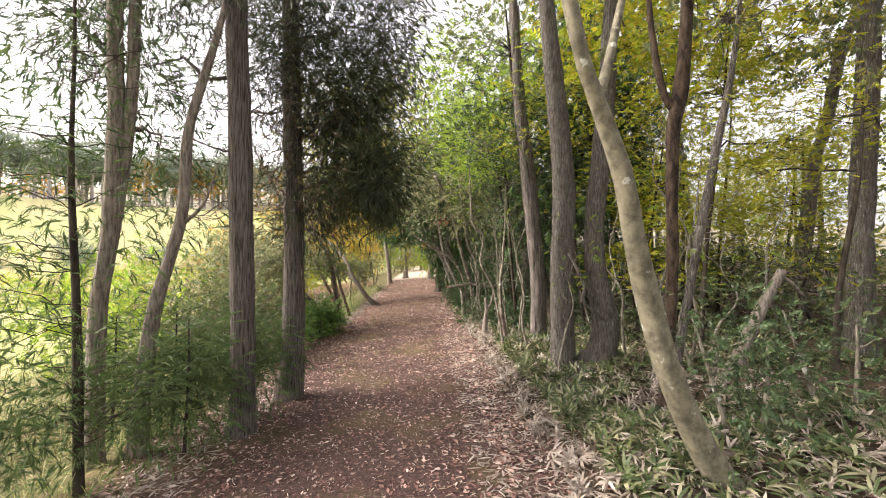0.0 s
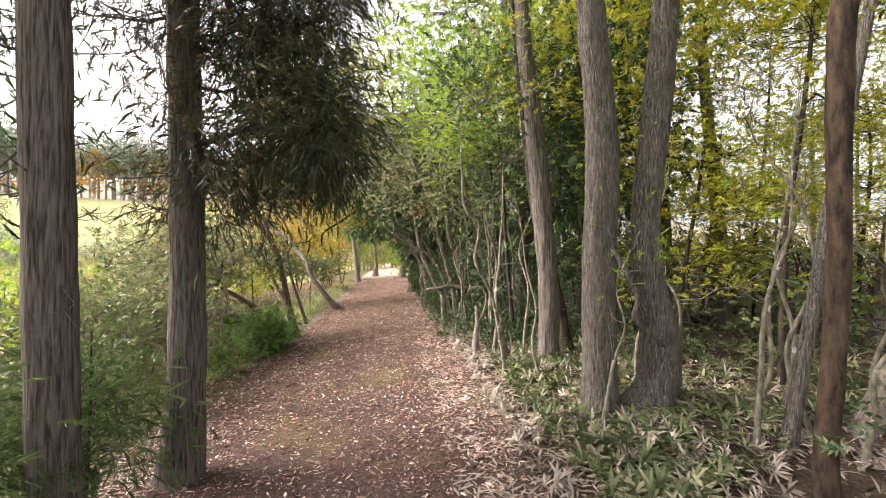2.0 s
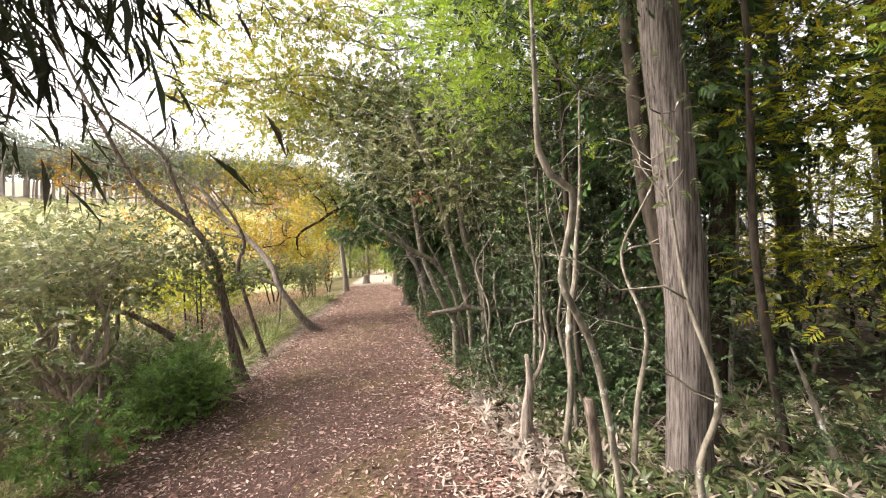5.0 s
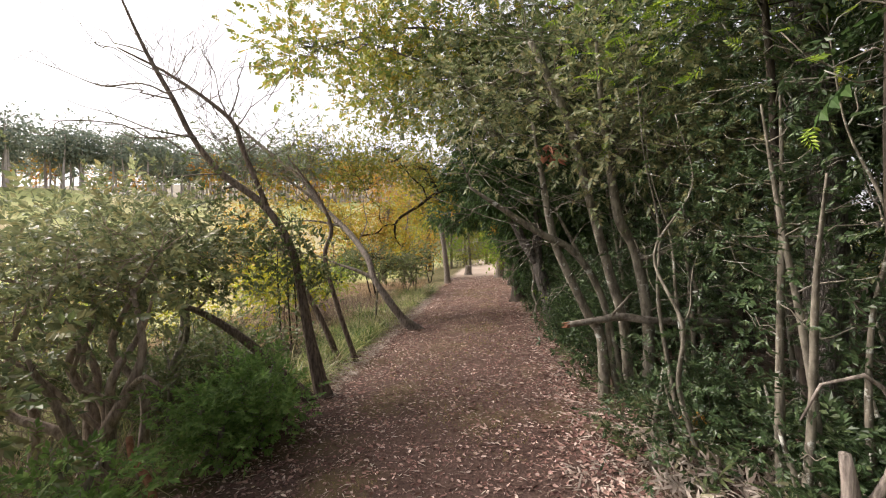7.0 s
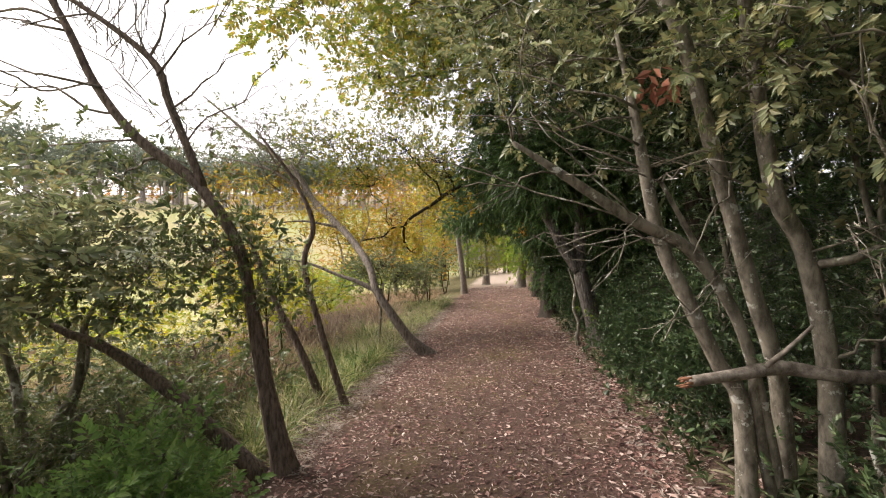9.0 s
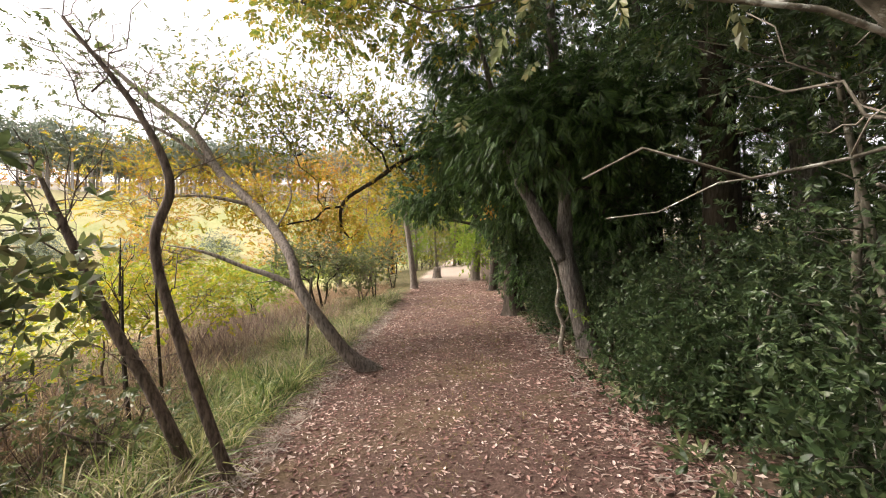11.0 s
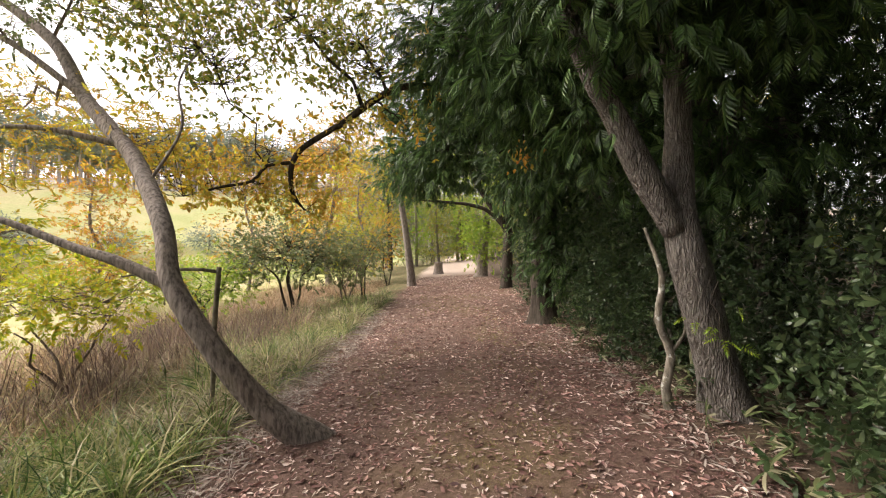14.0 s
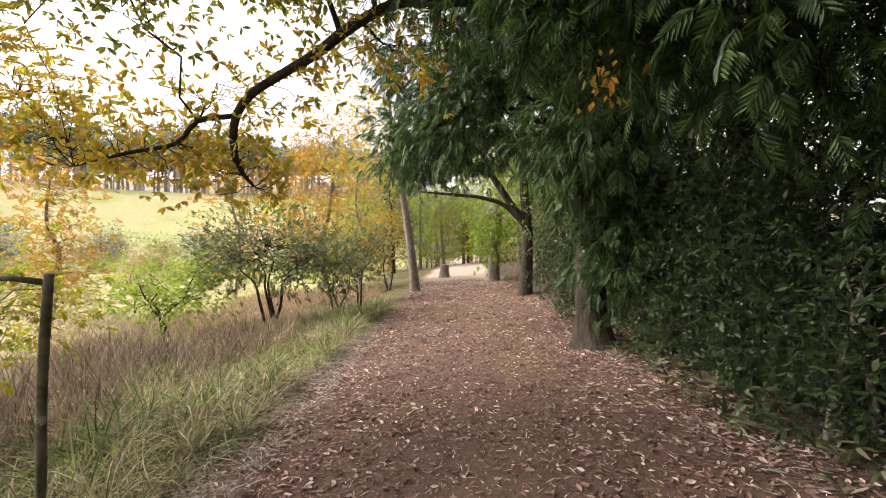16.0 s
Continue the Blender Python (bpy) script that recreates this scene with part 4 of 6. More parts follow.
LANCE = dict(per=16, spread=0.17, size=0.1, droop=0.1, twig=0.008)
HEDGE = "dense evergreen shrub with glossy lance-shaped leaves in whorls"
for bx, by, w, top, n in ((0.95, 12.75, 0.4, 1.15, 60), (1.0, 13.7, 0.5, 1.45, 80), (1.7, 13.0, 0.6, 1.7, 70), (2.0, 14.2, 0.7, 1.5, 60), (1.15, 14.5, 0.4, 0.9, 40), (1.15, 16.0, 0.45, 1.5, 60), (0.72, 16.9, 0.45, 2.0, 90),
                          (0.75, 17.9, 0.5, 2.3, 90), (1.5, 17.0, 0.6, 2.6, 70), (1.7, 15.4, 0.7, 1.9, 60), (0.3, 20.3, 0.5, 1.7, 50), (0.2, 22.0, 0.6, 1.8, 50), (0.5, 26.5, 0.7, 2.2, 50), (2.6, 15.6, 0.8, 2.4, 50), (2.7, 12.6, 0.8, 2.6, 50), (0.68, 13.1, 0.33, 0.75, 36), (0.75, 14.1, 0.38, 0.9, 44), (0.85, 15.6, 0.3, 0.8, 30), (0.5, 16.3, 0.33, 1.2, 46), (0.42, 17.2, 0.38, 1.7, 60), (0.45, 18.1, 0.4, 2.1, 60), (0.75, 11.6, 0.35, 0.9, 40)):
    evergreen(bx, by, [(-0.1, 0.1, top * 0.8), (0.15, -0.1, top * 0.9)], [(bx, by, top * 0.48, w, w, top * 0.48, n)], HEDGE, T_WHORL, LEAF_EVERGREEN, LANCE)

MULTI = [[(0.52, 10.70, -0.03, 0.060), (0.49, 10.69, 0.62, 0.049), (0.36, 10.66, 0.85, 0.045), (0.18, 10.61, 1.22, 0.041), (0.03, 10.58, 1.56, 0.038), (-0.06, 10.55, 1.97, 0.034), (-0.11, 10.54, 2.27, 0.026), (-0.2, 10.6, 2.8, 0.01)],
         [(0.79, 10.80, -0.06, 0.053), (0.72, 10.78, 0.76, 0.049), (0.57, 10.74, 1.29, 0.046), (0.37, 10.69, 2.02, 0.042), (0.19, 10.64, 2.70, 0.046), (-0.03, 10.59, 3.19, 0.04), (-0.22, 10.54, 3.57, 0.03)],
         [(0.93, 10.68, -0.06, 0.068), (0.92, 10.67, 0.80, 0.054), (0.79, 10.64, 1.49, 0.047), (0.63, 10.60, 1.81, 0.047), (0.53, 10.57, 2.38, 0.039), (0.46, 10.55, 2.89, 0.032), (0.4, 10.5, 3.5, 0.015)],
         [(0.73, 10.73, -0.06, 0.037), (0.57, 10.68, 0.74, 0.030), (0.42, 10.65, 1.19, 0.033), (0.17, 10.58, 1.52, 0.033), (-0.12, 10.51, 1.67, 0.033), (-0.52, 10.42, 1.93, 0.024), (-0.8, 10.38, 2.12, 0.012)],
         [(0.68, 10.72, -0.06, 0.034), (0.57, 10.69, 0.55, 0.034), (0.53, 10.68, 0.93, 0.030), (0.35, 10.63, 1.30, 0.022), (0.03, 10.55, 1.89, 0.012)]]
tree("multi_stem_tree", "many-stemmed tree with pale lichen-spotted bark leaning over the path", "tree", MULTI, BARK_SHRUB,
     [([(0.2, 10.9, 3.2, 1.0, 0.6, 0.6, 40), (-0.5, 10.7, 2.7, 0.6, 0.5, 0.4, 16), (0.9, 10.5, 2.9, 0.7, 0.5, 0.6, 30), (-0.9, 11.2, 3.4, 0.8, 0.6, 0.5, 30), (1.5, 10.4, 2.5, 0.6, 0.4, 0.7, 46), (1.1, 10.2, 3.4, 0.6, 0.4, 0.5, 40), (0.5, 10.3, 2.6, 0.5, 0.3, 0.4, 24), (1.9, 10.4, 1.7, 0.4, 0.4, 0.5, 26)], T_BROAD, LEAF_PALE, dict(per=12, spread=0.24, size=0.12, droop=0.3, twig=0.008))], "", 16, 0.2, 0, 0.12,
     dead_twigs=[((0.05, 10.55, 1.6), (-0.5, 10.3, 1.45), 0.006), ((0.9, 10.66, 0.9), (1.15, 10.4, 1.2), 0.012), ((0.4, 10.6, 1.9), (0.1, 10.3, 1.5), 0.006), ((-0.1, 10.5, 1.7), (-0.4, 10.2, 1.3), 0.005), ((0.8, 10.6, 1.5), (1.3, 10.3, 1.7), 0.007), ((-0.1, 10.5, 2.1), (-0.7, 10.2, 2.3), 0.007), ((-0.1, 10.5, 2.3), (-0.9, 10.5, 2.6), 0.008)]
     + [((q[0], q[1], q[2]), (q[0] + rng.normal(-0.35, 0.5), q[1] + rng.normal(-0.2, 0.25), q[2] + rng.uniform(-0.25, 0.6)), 0.006) for pts in MULTI for q in pts[3:7] for _ in range(2)])

tree("wavy_sapling", "crooked thin pale sapling in the shade", "tree",
     [[(1.00, 7.75, -0.02, 0.034), (1.03, 7.75, 0.30, 0.028), (1.06, 7.75, 0.60, 0.027), (1.05, 7.77, 0.95, 0.026), (1.06, 7.77, 1.19, 0.025), (1.09, 7.74, 1.43, 0.022), (1.10, 7.75, 1.7, 0.018), (1.13, 7.75, 2.1, 0.014), (1.15, 7.8, 2.9, 0.007)]],
     BARK_SHRUB, [([(1.3, 8.0, 3.0, 0.7, 0.5, 0.5, 24)], T_BROAD_SLIM, LEAF_EVERGREEN, EVER)], "crooked saplings", 10, 0.2, 0, 0.15)
tree("wavy_sapling", "crooked pale sapling with a zigzag stem", "tree",
     [[(0.98, 6.78, 0.0, 0.028), (0.92, 6.76, 0.45, 0.017), (0.80, 6.74, 1.05, 0.020), (0.66, 6.70, 1.33, 0.019), (0.59, 6.69, 1.49, 0.019), (0.63, 6.67, 1.75, 0.018), (0.62, 6.62, 1.93, 0.019), (0.50, 6.60, 2.00, 0.019), (0.45, 6.62, 2.12, 0.017), (0.43, 6.60, 2.35, 0.013), (0.4, 6.6, 3.0, 0.008)]],
     BARK_SHRUB, [([(0.7, 7.0, 3.4, 0.7, 0.5, 0.5, 20)], T_BROAD_SLIM, LEAF_EVERGREEN, EVER)], "crooked saplings", 10, 0.2, 0, 0.15)


def fallen_log():
    pts = [(0.13, 10.48, 0.79, 0.028), (0.42, 10.55, 0.83, 0.034), (0.66, 10.61, 0.86, 0.037), (0.94, 10.60, 0.83, 0.034), (1.55, 10.82, 0.79, 0.038), (2.11, 11.16, 0.71, 0.036)]
    e = thing("broken_branch", 0.7, 10.6, "weathered grey broken branch lying across the stems", "branch", z=0.8)
    t = Tubes(e.location)
    t.add(pts, 14, 0.05, 0.15, 0, 0.10, 3)
    t.add([(0.55, 10.58, 0.86, 0.016), (0.62, 10.5, 0.98, 0.012), (0.72, 10.46, 1.12, 0.008)], 6, 0.04)
    part("limb", t.mesh("limb"), WOOD_BROKEN, e)
    t = Tubes(e.location)
    for k in range(6):
        a = k * 1.05
        t.add([(0.15, 10.485 + 0.022 * math.cos(a), 0.792 + 0.022 * math.sin(a), 0.012), (0.10 - 0.012 * (k % 3), 10.47 + 0.024 * math.cos(a), 0.785 + 0.024 * math.sin(a), 0.003)], 5, 0.02)
    part("split_end", t.mesh("split_end"), WOOD_RAW, e, "raw reddish splintered end")


fallen_log()

# ---- right side: big leaning cypress by the second half ----
HANG = dict(per=21, spread=0.2, size=0.17, droop=0.45, twig=0.01)
tree("cypress_tree", "large leaning cypress with furrowed bark and hanging dark green boughs", "tree",
     [[(0.50, 15.20, -0.07, 0.167), (0.44, 15.20, 0.12, 0.143), (0.36, 15.19, 0.44, 0.127), (0.19, 15.18, 1.07, 0.119), (0.15, 15.22, 1.45, 0.10), (0.17, 15.26, 1.95, 0.088), (0.15, 15.28, 2.4, 0.082), (0.05, 15.3, 3.6, 0.07), (-0.1, 15.4, 6.5, 0.04)],
      [(0.12, 15.18, 1.22, 0.09), (-0.10, 15.16, 1.60, 0.088), (-0.29, 15.15, 1.98, 0.082), (-0.47, 15.13, 2.32, 0.075), (-0.72, 15.3, 3.2, 0.05), (-1.0, 15.6, 4.6, 0.015)]],
     BARK_OAK, [([(-0.7, 16.6, 3.1, 0.7, 0.8, 0.8, 60), (-1.3, 17.2, 3.4, 0.6, 0.7, 0.6, 44), (-0.1, 16.4, 2.5, 0.5, 0.6, 0.7, 44), (0.3, 15.9, 3.3, 0.8, 0.7, 0.7, 50), (-0.7, 15.6, 4.2, 1.0, 0.9, 0.7, 44), (0.9, 15.2, 3.0, 0.7, 0.6, 0.6, 36), (-0.45, 14.7, 2.75, 0.5, 0.4, 0.45, 40), (0.4, 14.8, 2.9, 0.5, 0.5, 0.5, 40), (1.0, 16.0, 2.2, 0.5, 0.6, 0.8, 50), (1.4, 15.6, 3.8, 0.8, 0.8, 0.7, 44)], T_SPRAY, LEAF_CONIFER, HANG)],
     "cypresses arching over the path", 30, 0.3, 0.09, 0.1, step=0.05)
tree("cypress_tree", "dark cypress trunk deep in the shrubs", "tree",
     [[(1.78, 14.75, 0.0, 0.20), (1.74, 14.58, 1.82, 0.182), (1.69, 14.60, 3.19, 0.173), (1.6, 14.7, 7, 0.08)]],
     BARK_DARK, [([(1.6, 14.0, 3.6, 1.1, 0.9, 0.8, 26), (2.6, 14.0, 3.2, 0.9, 0.9, 0.9, 12), (1.2, 12.8, 4.0, 0.9, 0.8, 0.6, 18), (2.6, 15.0, 4.4, 1, 1, 0.8, 18), (2.3, 15.6, 3.0, 0.9, 0.7, 0.9, 26), (3.4, 14.2, 3.4, 1.0, 0.9, 1.2, 12), (3.2, 13.0, 2.8, 0.8, 0.8, 0.8, 18), (2.4, 16.6, 2.2, 0.8, 0.7, 0.8, 34), (3.3, 15.6, 2.0, 0.8, 0.8, 0.8, 34)], T_SPRAY, LEAF_CONIFER, HANG)], "cypresses arching over the path", 22)
tree("cypress_tree", "old cypress with a flared fluted foot at the path edge", "tree",
     [[(-0.11, 18.91, -0.09, 0.23), (-0.15, 18.90, 0.27, 0.182), (-0.17, 18.90, 0.79, 0.169), (-0.12, 18.91, 1.63, 0.150), (-0.00, 18.92, 3.26, 0.13), (0, 19, 7, 0.06)]],
     BARK_DARK, [([(-1.6, 19.6, 2.9, 0.8, 0.8, 0.7, 60), (-2.4, 20.6, 2.7, 0.6, 0.7, 0.55, 44), (-0.8, 19.2, 3.6, 0.9, 0.8, 0.7, 50), (0.4, 18.4, 3.0, 0.8, 0.8, 0.9, 50), (-2.2, 20.2, 3.9, 0.9, 0.9, 0.6, 40), (-0.35, 18.2, 2.2, 0.45, 0.5, 0.5, 40), (0.1, 18.5, 1.2, 0.35, 0.4, 0.6, 36), (1.0, 18.6, 4.2, 0.9, 0.8, 0.8, 40)], T_SPRAY, LEAF_CONIFER, HANG)], "cypresses arching over the path", 26, 0.6)
tree("small_dead_stem", "short pale crooked stem beside the cypress", "tree",
     [[(0.17, 15.36, -0.08, 0.038), (0.12, 15.34, 0.12, 0.030), (0.16, 15.34, 0.34, 0.028), (0.07, 15.34, 0.60, 0.025), (0.10, 15.35, 0.90, 0.020), (0.0, 15.4, 1.25, 0.010)],
      [(0.15, 15.34, 0.36, 0.015), (0.24, 15.32, 0.50, 0.011), (0.27, 15.33, 0.72, 0.005)]], BARK_SHRUB, (), "", 12)
BROAD_HIGH = dict(per=12, spread=0.3, size=0.15, droop=0.2, twig=0.01)
tree("roadside_tree", "slim trunk with a bare arching branch over the path", "tree",
     [[(-0.30, 24.31, -0.11, 0.17), (-0.25, 24.32, 1.60, 0.12), (-0.36, 24.32, 3.11, 0.10), (-0.4, 24.4, 7, 0.05)],
      [(-0.22, 24.32, 1.50, 0.110), (-0.84, 24.28, 2.42, 0.082), (-1.25, 24.24, 3.11, 0.069), (-1.6, 24.2, 4.2, 0.03)],
      [(-0.36, 24.31, 1.66, 0.062), (-0.84, 24.28, 2.12, 0.055), (-1.39, 24.23, 2.29, 0.048), (-1.80, 24.20, 2.34, 0.041), (-2.83, 24.11, 2.43, 0.02)]],
     BARK_DARK, [([(-1.2, 24.6, 3.6, 1.2, 1.0, 0.8, 50), (0.6, 24.5, 3, 1.0, 1.0, 1.2, 44), (-2.2, 26, 3.6, 1.2, 1, 0.7, 40)], T_BROAD, LEAF_LIME, BROAD_HIGH)], "", 14)
tree("roadside_tree", "dark trunk with yellow-green foliage at the bend of the path", "tree",
     [[(-0.91, 29.37, -0.15, 0.26), (-0.82, 29.38, 1.04, 0.19), (-0.73, 29.38, 2.28, 0.16), (-0.7, 29.4, 7, 0.07)]],
     BARK_GREY, [([(-0.9, 29.0, 1.2, 0.5, 0.5, 0.7, 40), (-1.0, 29.2, 2.2, 0.7, 0.7, 0.9, 60), (-1.4, 30, 4, 1.6, 1.2, 1.0, 60), (0.3, 28.5, 2.4, 1.0, 1.0, 1.6, 60)], T_BROAD, LEAF_LIME, BROAD_HIGH)], "", 14)
for bx, by in ((1.6, 32), (2.2, 38), (1.4, 27.5), (0.9, 23), (-7.5, 44), (-2.2, 50)):
    tree("roadside_tree", "leafy tree closing the far end of the path", "tree",
         [[(bx, by, ground_height(bx, by), 0.17), (bx - 0.1, by, 2.4, 0.13), (bx - 0.3, by, 6, 0.05)]],
         BARK_DARK, [([(bx, by, 2.2, 1.3, 1.2, 1.6, 60), (bx - 0.5, by, 4.6, 1.8, 1.6, 1.2, 60)], T_SIMPLE, LEAF_OLIVE, dict(per=12, spread=0.34, size=0.2, droop=0.2))], "", 10)

# tall trees whose crowns close over the path
CANOPY = dict(per=13, spread=0.36, size=0.2, droop=0.2, flat=0.7, twig=0.012)


def canopy_tree(bx, by, top, blobs, leaf, bark, label):
    tree("canopy_tree", label, "tree",
         [[(bx, by, ground_height(bx, by), 0.15), (bx + 0.05, by, 2.0, 0.12), (bx - 0.2, by, 4.5, 0.09), (bx - 0.4, by, top, 0.02)]],
         bark, [(blobs, T_BROAD, leaf, CANOPY)], "canopy trees", 14, 0.3, 0.05)


GREEN_TOP, LIGHT_TOP = "tall evergreen tree with a dense dark crown over the path", "tall tree with a light yellow-green crown over the path"
canopy_tree(2.6, 12.4, 9, [(0.1, 12.2, 3.9, 0.9, 0.6, 0.55, 50), (-0.8, 12.6, 4.2, 0.7, 0.6, 0.5, 36), (1.0, 12.6, 4.8, 1.4, 0.9, 0.8, 32), (2.6, 12.6, 5.4, 1.4, 1.0, 1.2, 20), (0.6, 12.8, 6.6, 1.5, 1.0, 0.9, 22), (2.4, 12.6, 7.8, 1.6, 1.1, 1.0, 16)], LEAF_OLIVE, BARK_DARK, GREEN_TOP)
canopy_tree(1.9, 9.9, 9, [(1.6, 10.0, 5.0, 1.1, 0.8, 0.7, 30), (2.6, 9.8, 6.4, 1.5, 1.1, 0.9, 36), (0.6, 10.3, 6.4, 1.3, 0.9, 0.8, 26)], LEAF_LIME, BARK_OAK, LIGHT_TOP)
canopy_tree(1.8, 16.6, 9, [(-0.6, 16.4, 5.6, 1.4, 1.1, 0.9, 40), (1.4, 16.6, 5.6, 1.4, 1.1, 1.2, 18), (0.4, 16.8, 7.6, 1.8, 1.2, 1.0, 22)], LEAF_EVERGREEN, BARK_DARK, GREEN_TOP)
canopy_tree(2.3, 14.2, 9, [(-1.6, 13.9, 5.4, 1.1, 0.9, 0.6, 24), (-2.7, 14.9, 5.2, 1.0, 0.8, 0.5, 20), (0.2, 14.2, 5.2, 1.2, 0.9, 0.6, 28), (-1.0, 14.4, 7.0, 1.6, 1.2, 0.8, 28), (-3.4, 16.0, 6.0, 1.1, 0.9, 0.6, 26), (-2.2, 13.0, 6.2, 1.2, 0.9, 0.7, 26), (-3.4, 13.8, 6.6, 1.2, 0.9, 0.7, 26), (-3.7, 13.2, 5.0, 0.9, 0.8, 0.5, 24), (-2.6, 12.7, 4.7, 0.9, 0.7, 0.5, 26), (-3.3, 15.3, 4.8, 0.9, 0.8, 0.4, 24), (-2.2, 14.6, 4.4, 0.8, 0.7, 0.4, 24), (-1.2, 13.4, 4.4, 0.8, 0.7, 0.5, 26)], LEAF_GOLDEN_GREEN, BARK_OAK, LIGHT_TOP)
canopy_tree(1.4, 21.5, 10, [(-0.8, 21.5, 5.4, 1.7, 1.2, 1.2, 44), (1.2, 21.5, 5.2, 1.6, 1.2, 1.5, 40), (-0.2, 21.8, 8.0, 2.0, 1.4, 1.1, 40)], LEAF_OLIVE, BARK_DARK, GREEN_TOP)
canopy_tree(5.0, 8.7, 8, [(2.6, 6.6, 5.4, 1.4, 1.1, 0.7, 30), (4.2, 6.8, 5.2, 1.4, 1.1, 0.8, 34), (3.4, 7.0, 7.0, 1.7, 1.3, 0.8, 30)], LEAF_YELLOW, BARK_OAK, LIGHT_TOP)
canopy_tree(4.6, 9.6, 9, [(4.2, 9.8, 4.6, 1.5, 1.2, 0.9, 36), (5.4, 9.8, 6.2, 1.7, 1.3, 1.1, 36), (3.6, 10, 6.6, 1.6, 1.2, 0.9, 30)], LEAF_OLIVE, BARK_OAK, GREEN_TOP)
canopy_tree(6.4, 4.0, 9, [(5.6, 4.2, 4.4, 1.3, 1.1, 0.8, 30), (6.8, 4.4, 4.2, 1.3, 1.2, 0.9, 30), (5.4, 4.6, 6.2, 1.6, 1.3, 0.8, 26)], LEAF_OLIVE, BARK_OAK, GREEN_TOP)

# overhanging oak limb with turning leaves
tree("overhanging_oak", "oak with a dark bare limb reaching over the path, leaves turning", "tree",
     [[(1.55, 18.9, 0.0, 0.16), (1.4, 18.7, 1.8, 0.13), (0.9, 18.2, 3.6, 0.11), (0.4, 17.9, 5.6, 0.07), (0.2, 17.9, 8, 0.03)],
      [(0.85, 18.15, 3.7, 0.07), (0.0, 17.6, 3.35, 0.05), (-0.8, 17.4, 3.15, 0.044), (-1.39, 17.36, 3.06, 0.042), (-1.75, 17.33, 3.05, 0.040), (-2.12, 17.30, 3.03, 0.041), (-2.48, 17.27, 2.84, 0.043), (-2.76, 17.25, 2.63, 0.040), (-3.03, 17.23, 2.47, 0.036), (-3.30, 17.21, 2.29, 0.034), (-3.42, 17.20, 2.07, 0.032), (-3.40, 17.20, 1.75, 0.027), (-3.26, 17.21, 1.56, 0.010)],
      [(-3.42, 17.20, 2.13, 0.023), (-3.71, 17.17, 2.09, 0.021), (-3.89, 17.16, 1.91, 0.018), (-4.26, 17.13, 1.84, 0.016), (-4.71, 17.09, 1.73, 0.008)]],
     BARK_DARK, [([(-3.4, 17.3, 1.75, 0.4, 0.3, 0.3, 22), (-4.2, 17.2, 1.85, 0.6, 0.35, 0.2, 30), (-3.0, 17.3, 2.4, 0.4, 0.35, 0.3, 10), (-3.8, 17.5, 2.4, 0.7, 0.5, 0.25, 16), (-4.9, 17.2, 2.0, 0.6, 0.4, 0.25, 24), (-2.2, 17.4, 2.75, 0.5, 0.4, 0.25, 16), (-5.6, 17.4, 2.5, 0.7, 0.5, 0.3, 26)], T_WHORL, LEAF_GOLD, dict(per=6, spread=0.12, size=0.13, droop=0.3, twig=0.006)),
                 ([(-2.6, 17.4, 3.6, 0.9, 0.7, 0.5, 70), (-3.6, 17.2, 4.1, 1.2, 0.9, 0.6, 76), (-1.6, 16.8, 4.6, 1.2, 1.0, 0.5, 54), (-4.4, 17.0, 3.4, 0.9, 0.7, 0.5, 60), (-5.3, 17.2, 4.2, 0.9, 0.8, 0.5, 44)], T_WHORL, LEAF_GOLDEN_GREEN, dict(per=8, spread=0.22, size=0.13, droop=0.3, twig=0.007))], "", 18)

# ---- left side: shrubs, bare tree, leaning tree ----
SHRUB = dict(per=13, spread=0.2, size=0.14, droop=0.25, twig=0.008)


def crooked(bx, by, tips, r=0.05):
    """Crooked stems fanning from one foot."""
    out = []
    for i, (dx, dy, h) in enumerate(tips):
        g = ground_height(bx, by)
        pts = [(bx + 0.05 * i, by + 0.04 * i, g - 0.04, r)]
        for k in (0.3, 0.55, 0.8):
            pts.append((bx + dx * k + rng.normal(0, 0.06), by + dy * k + rng.normal(0, 0.06), g + h * (k ** 0.8) + rng.normal(0, 0.04), r * (1 - 0.7 * k)))
        pts.append((bx + dx, by + dy, g + h, 0.007))
        out.append(pts)
    return out


def left_shrub(bx, by, tips, blobs, label, leaf=LEAF_OLIVE, bark=BARK_GREY, r=0.05, opts=SHRUB, twigs=14, stems=()):
    dead = []
    for x, y, z, rx, ry, rz, c in blobs:
        for _ in range(twigs // max(1, len(blobs))):
            a = np.array((x, y, z - rz * 0.6)) + rng.normal(0, 0.3, 3) * (rx, ry, rz)
            dead.append((a, a + rng.normal(0, 0.28, 3), 0.006))
    tree("broadleaf_shrub", label, "shrub", crooked(bx, by, tips, r) + list(stems), bark, [(blobs, T_BROAD, leaf, opts)], "shrubs on the field side", 12, 0.25, 0.03, 0.2, dead_twigs=dead)


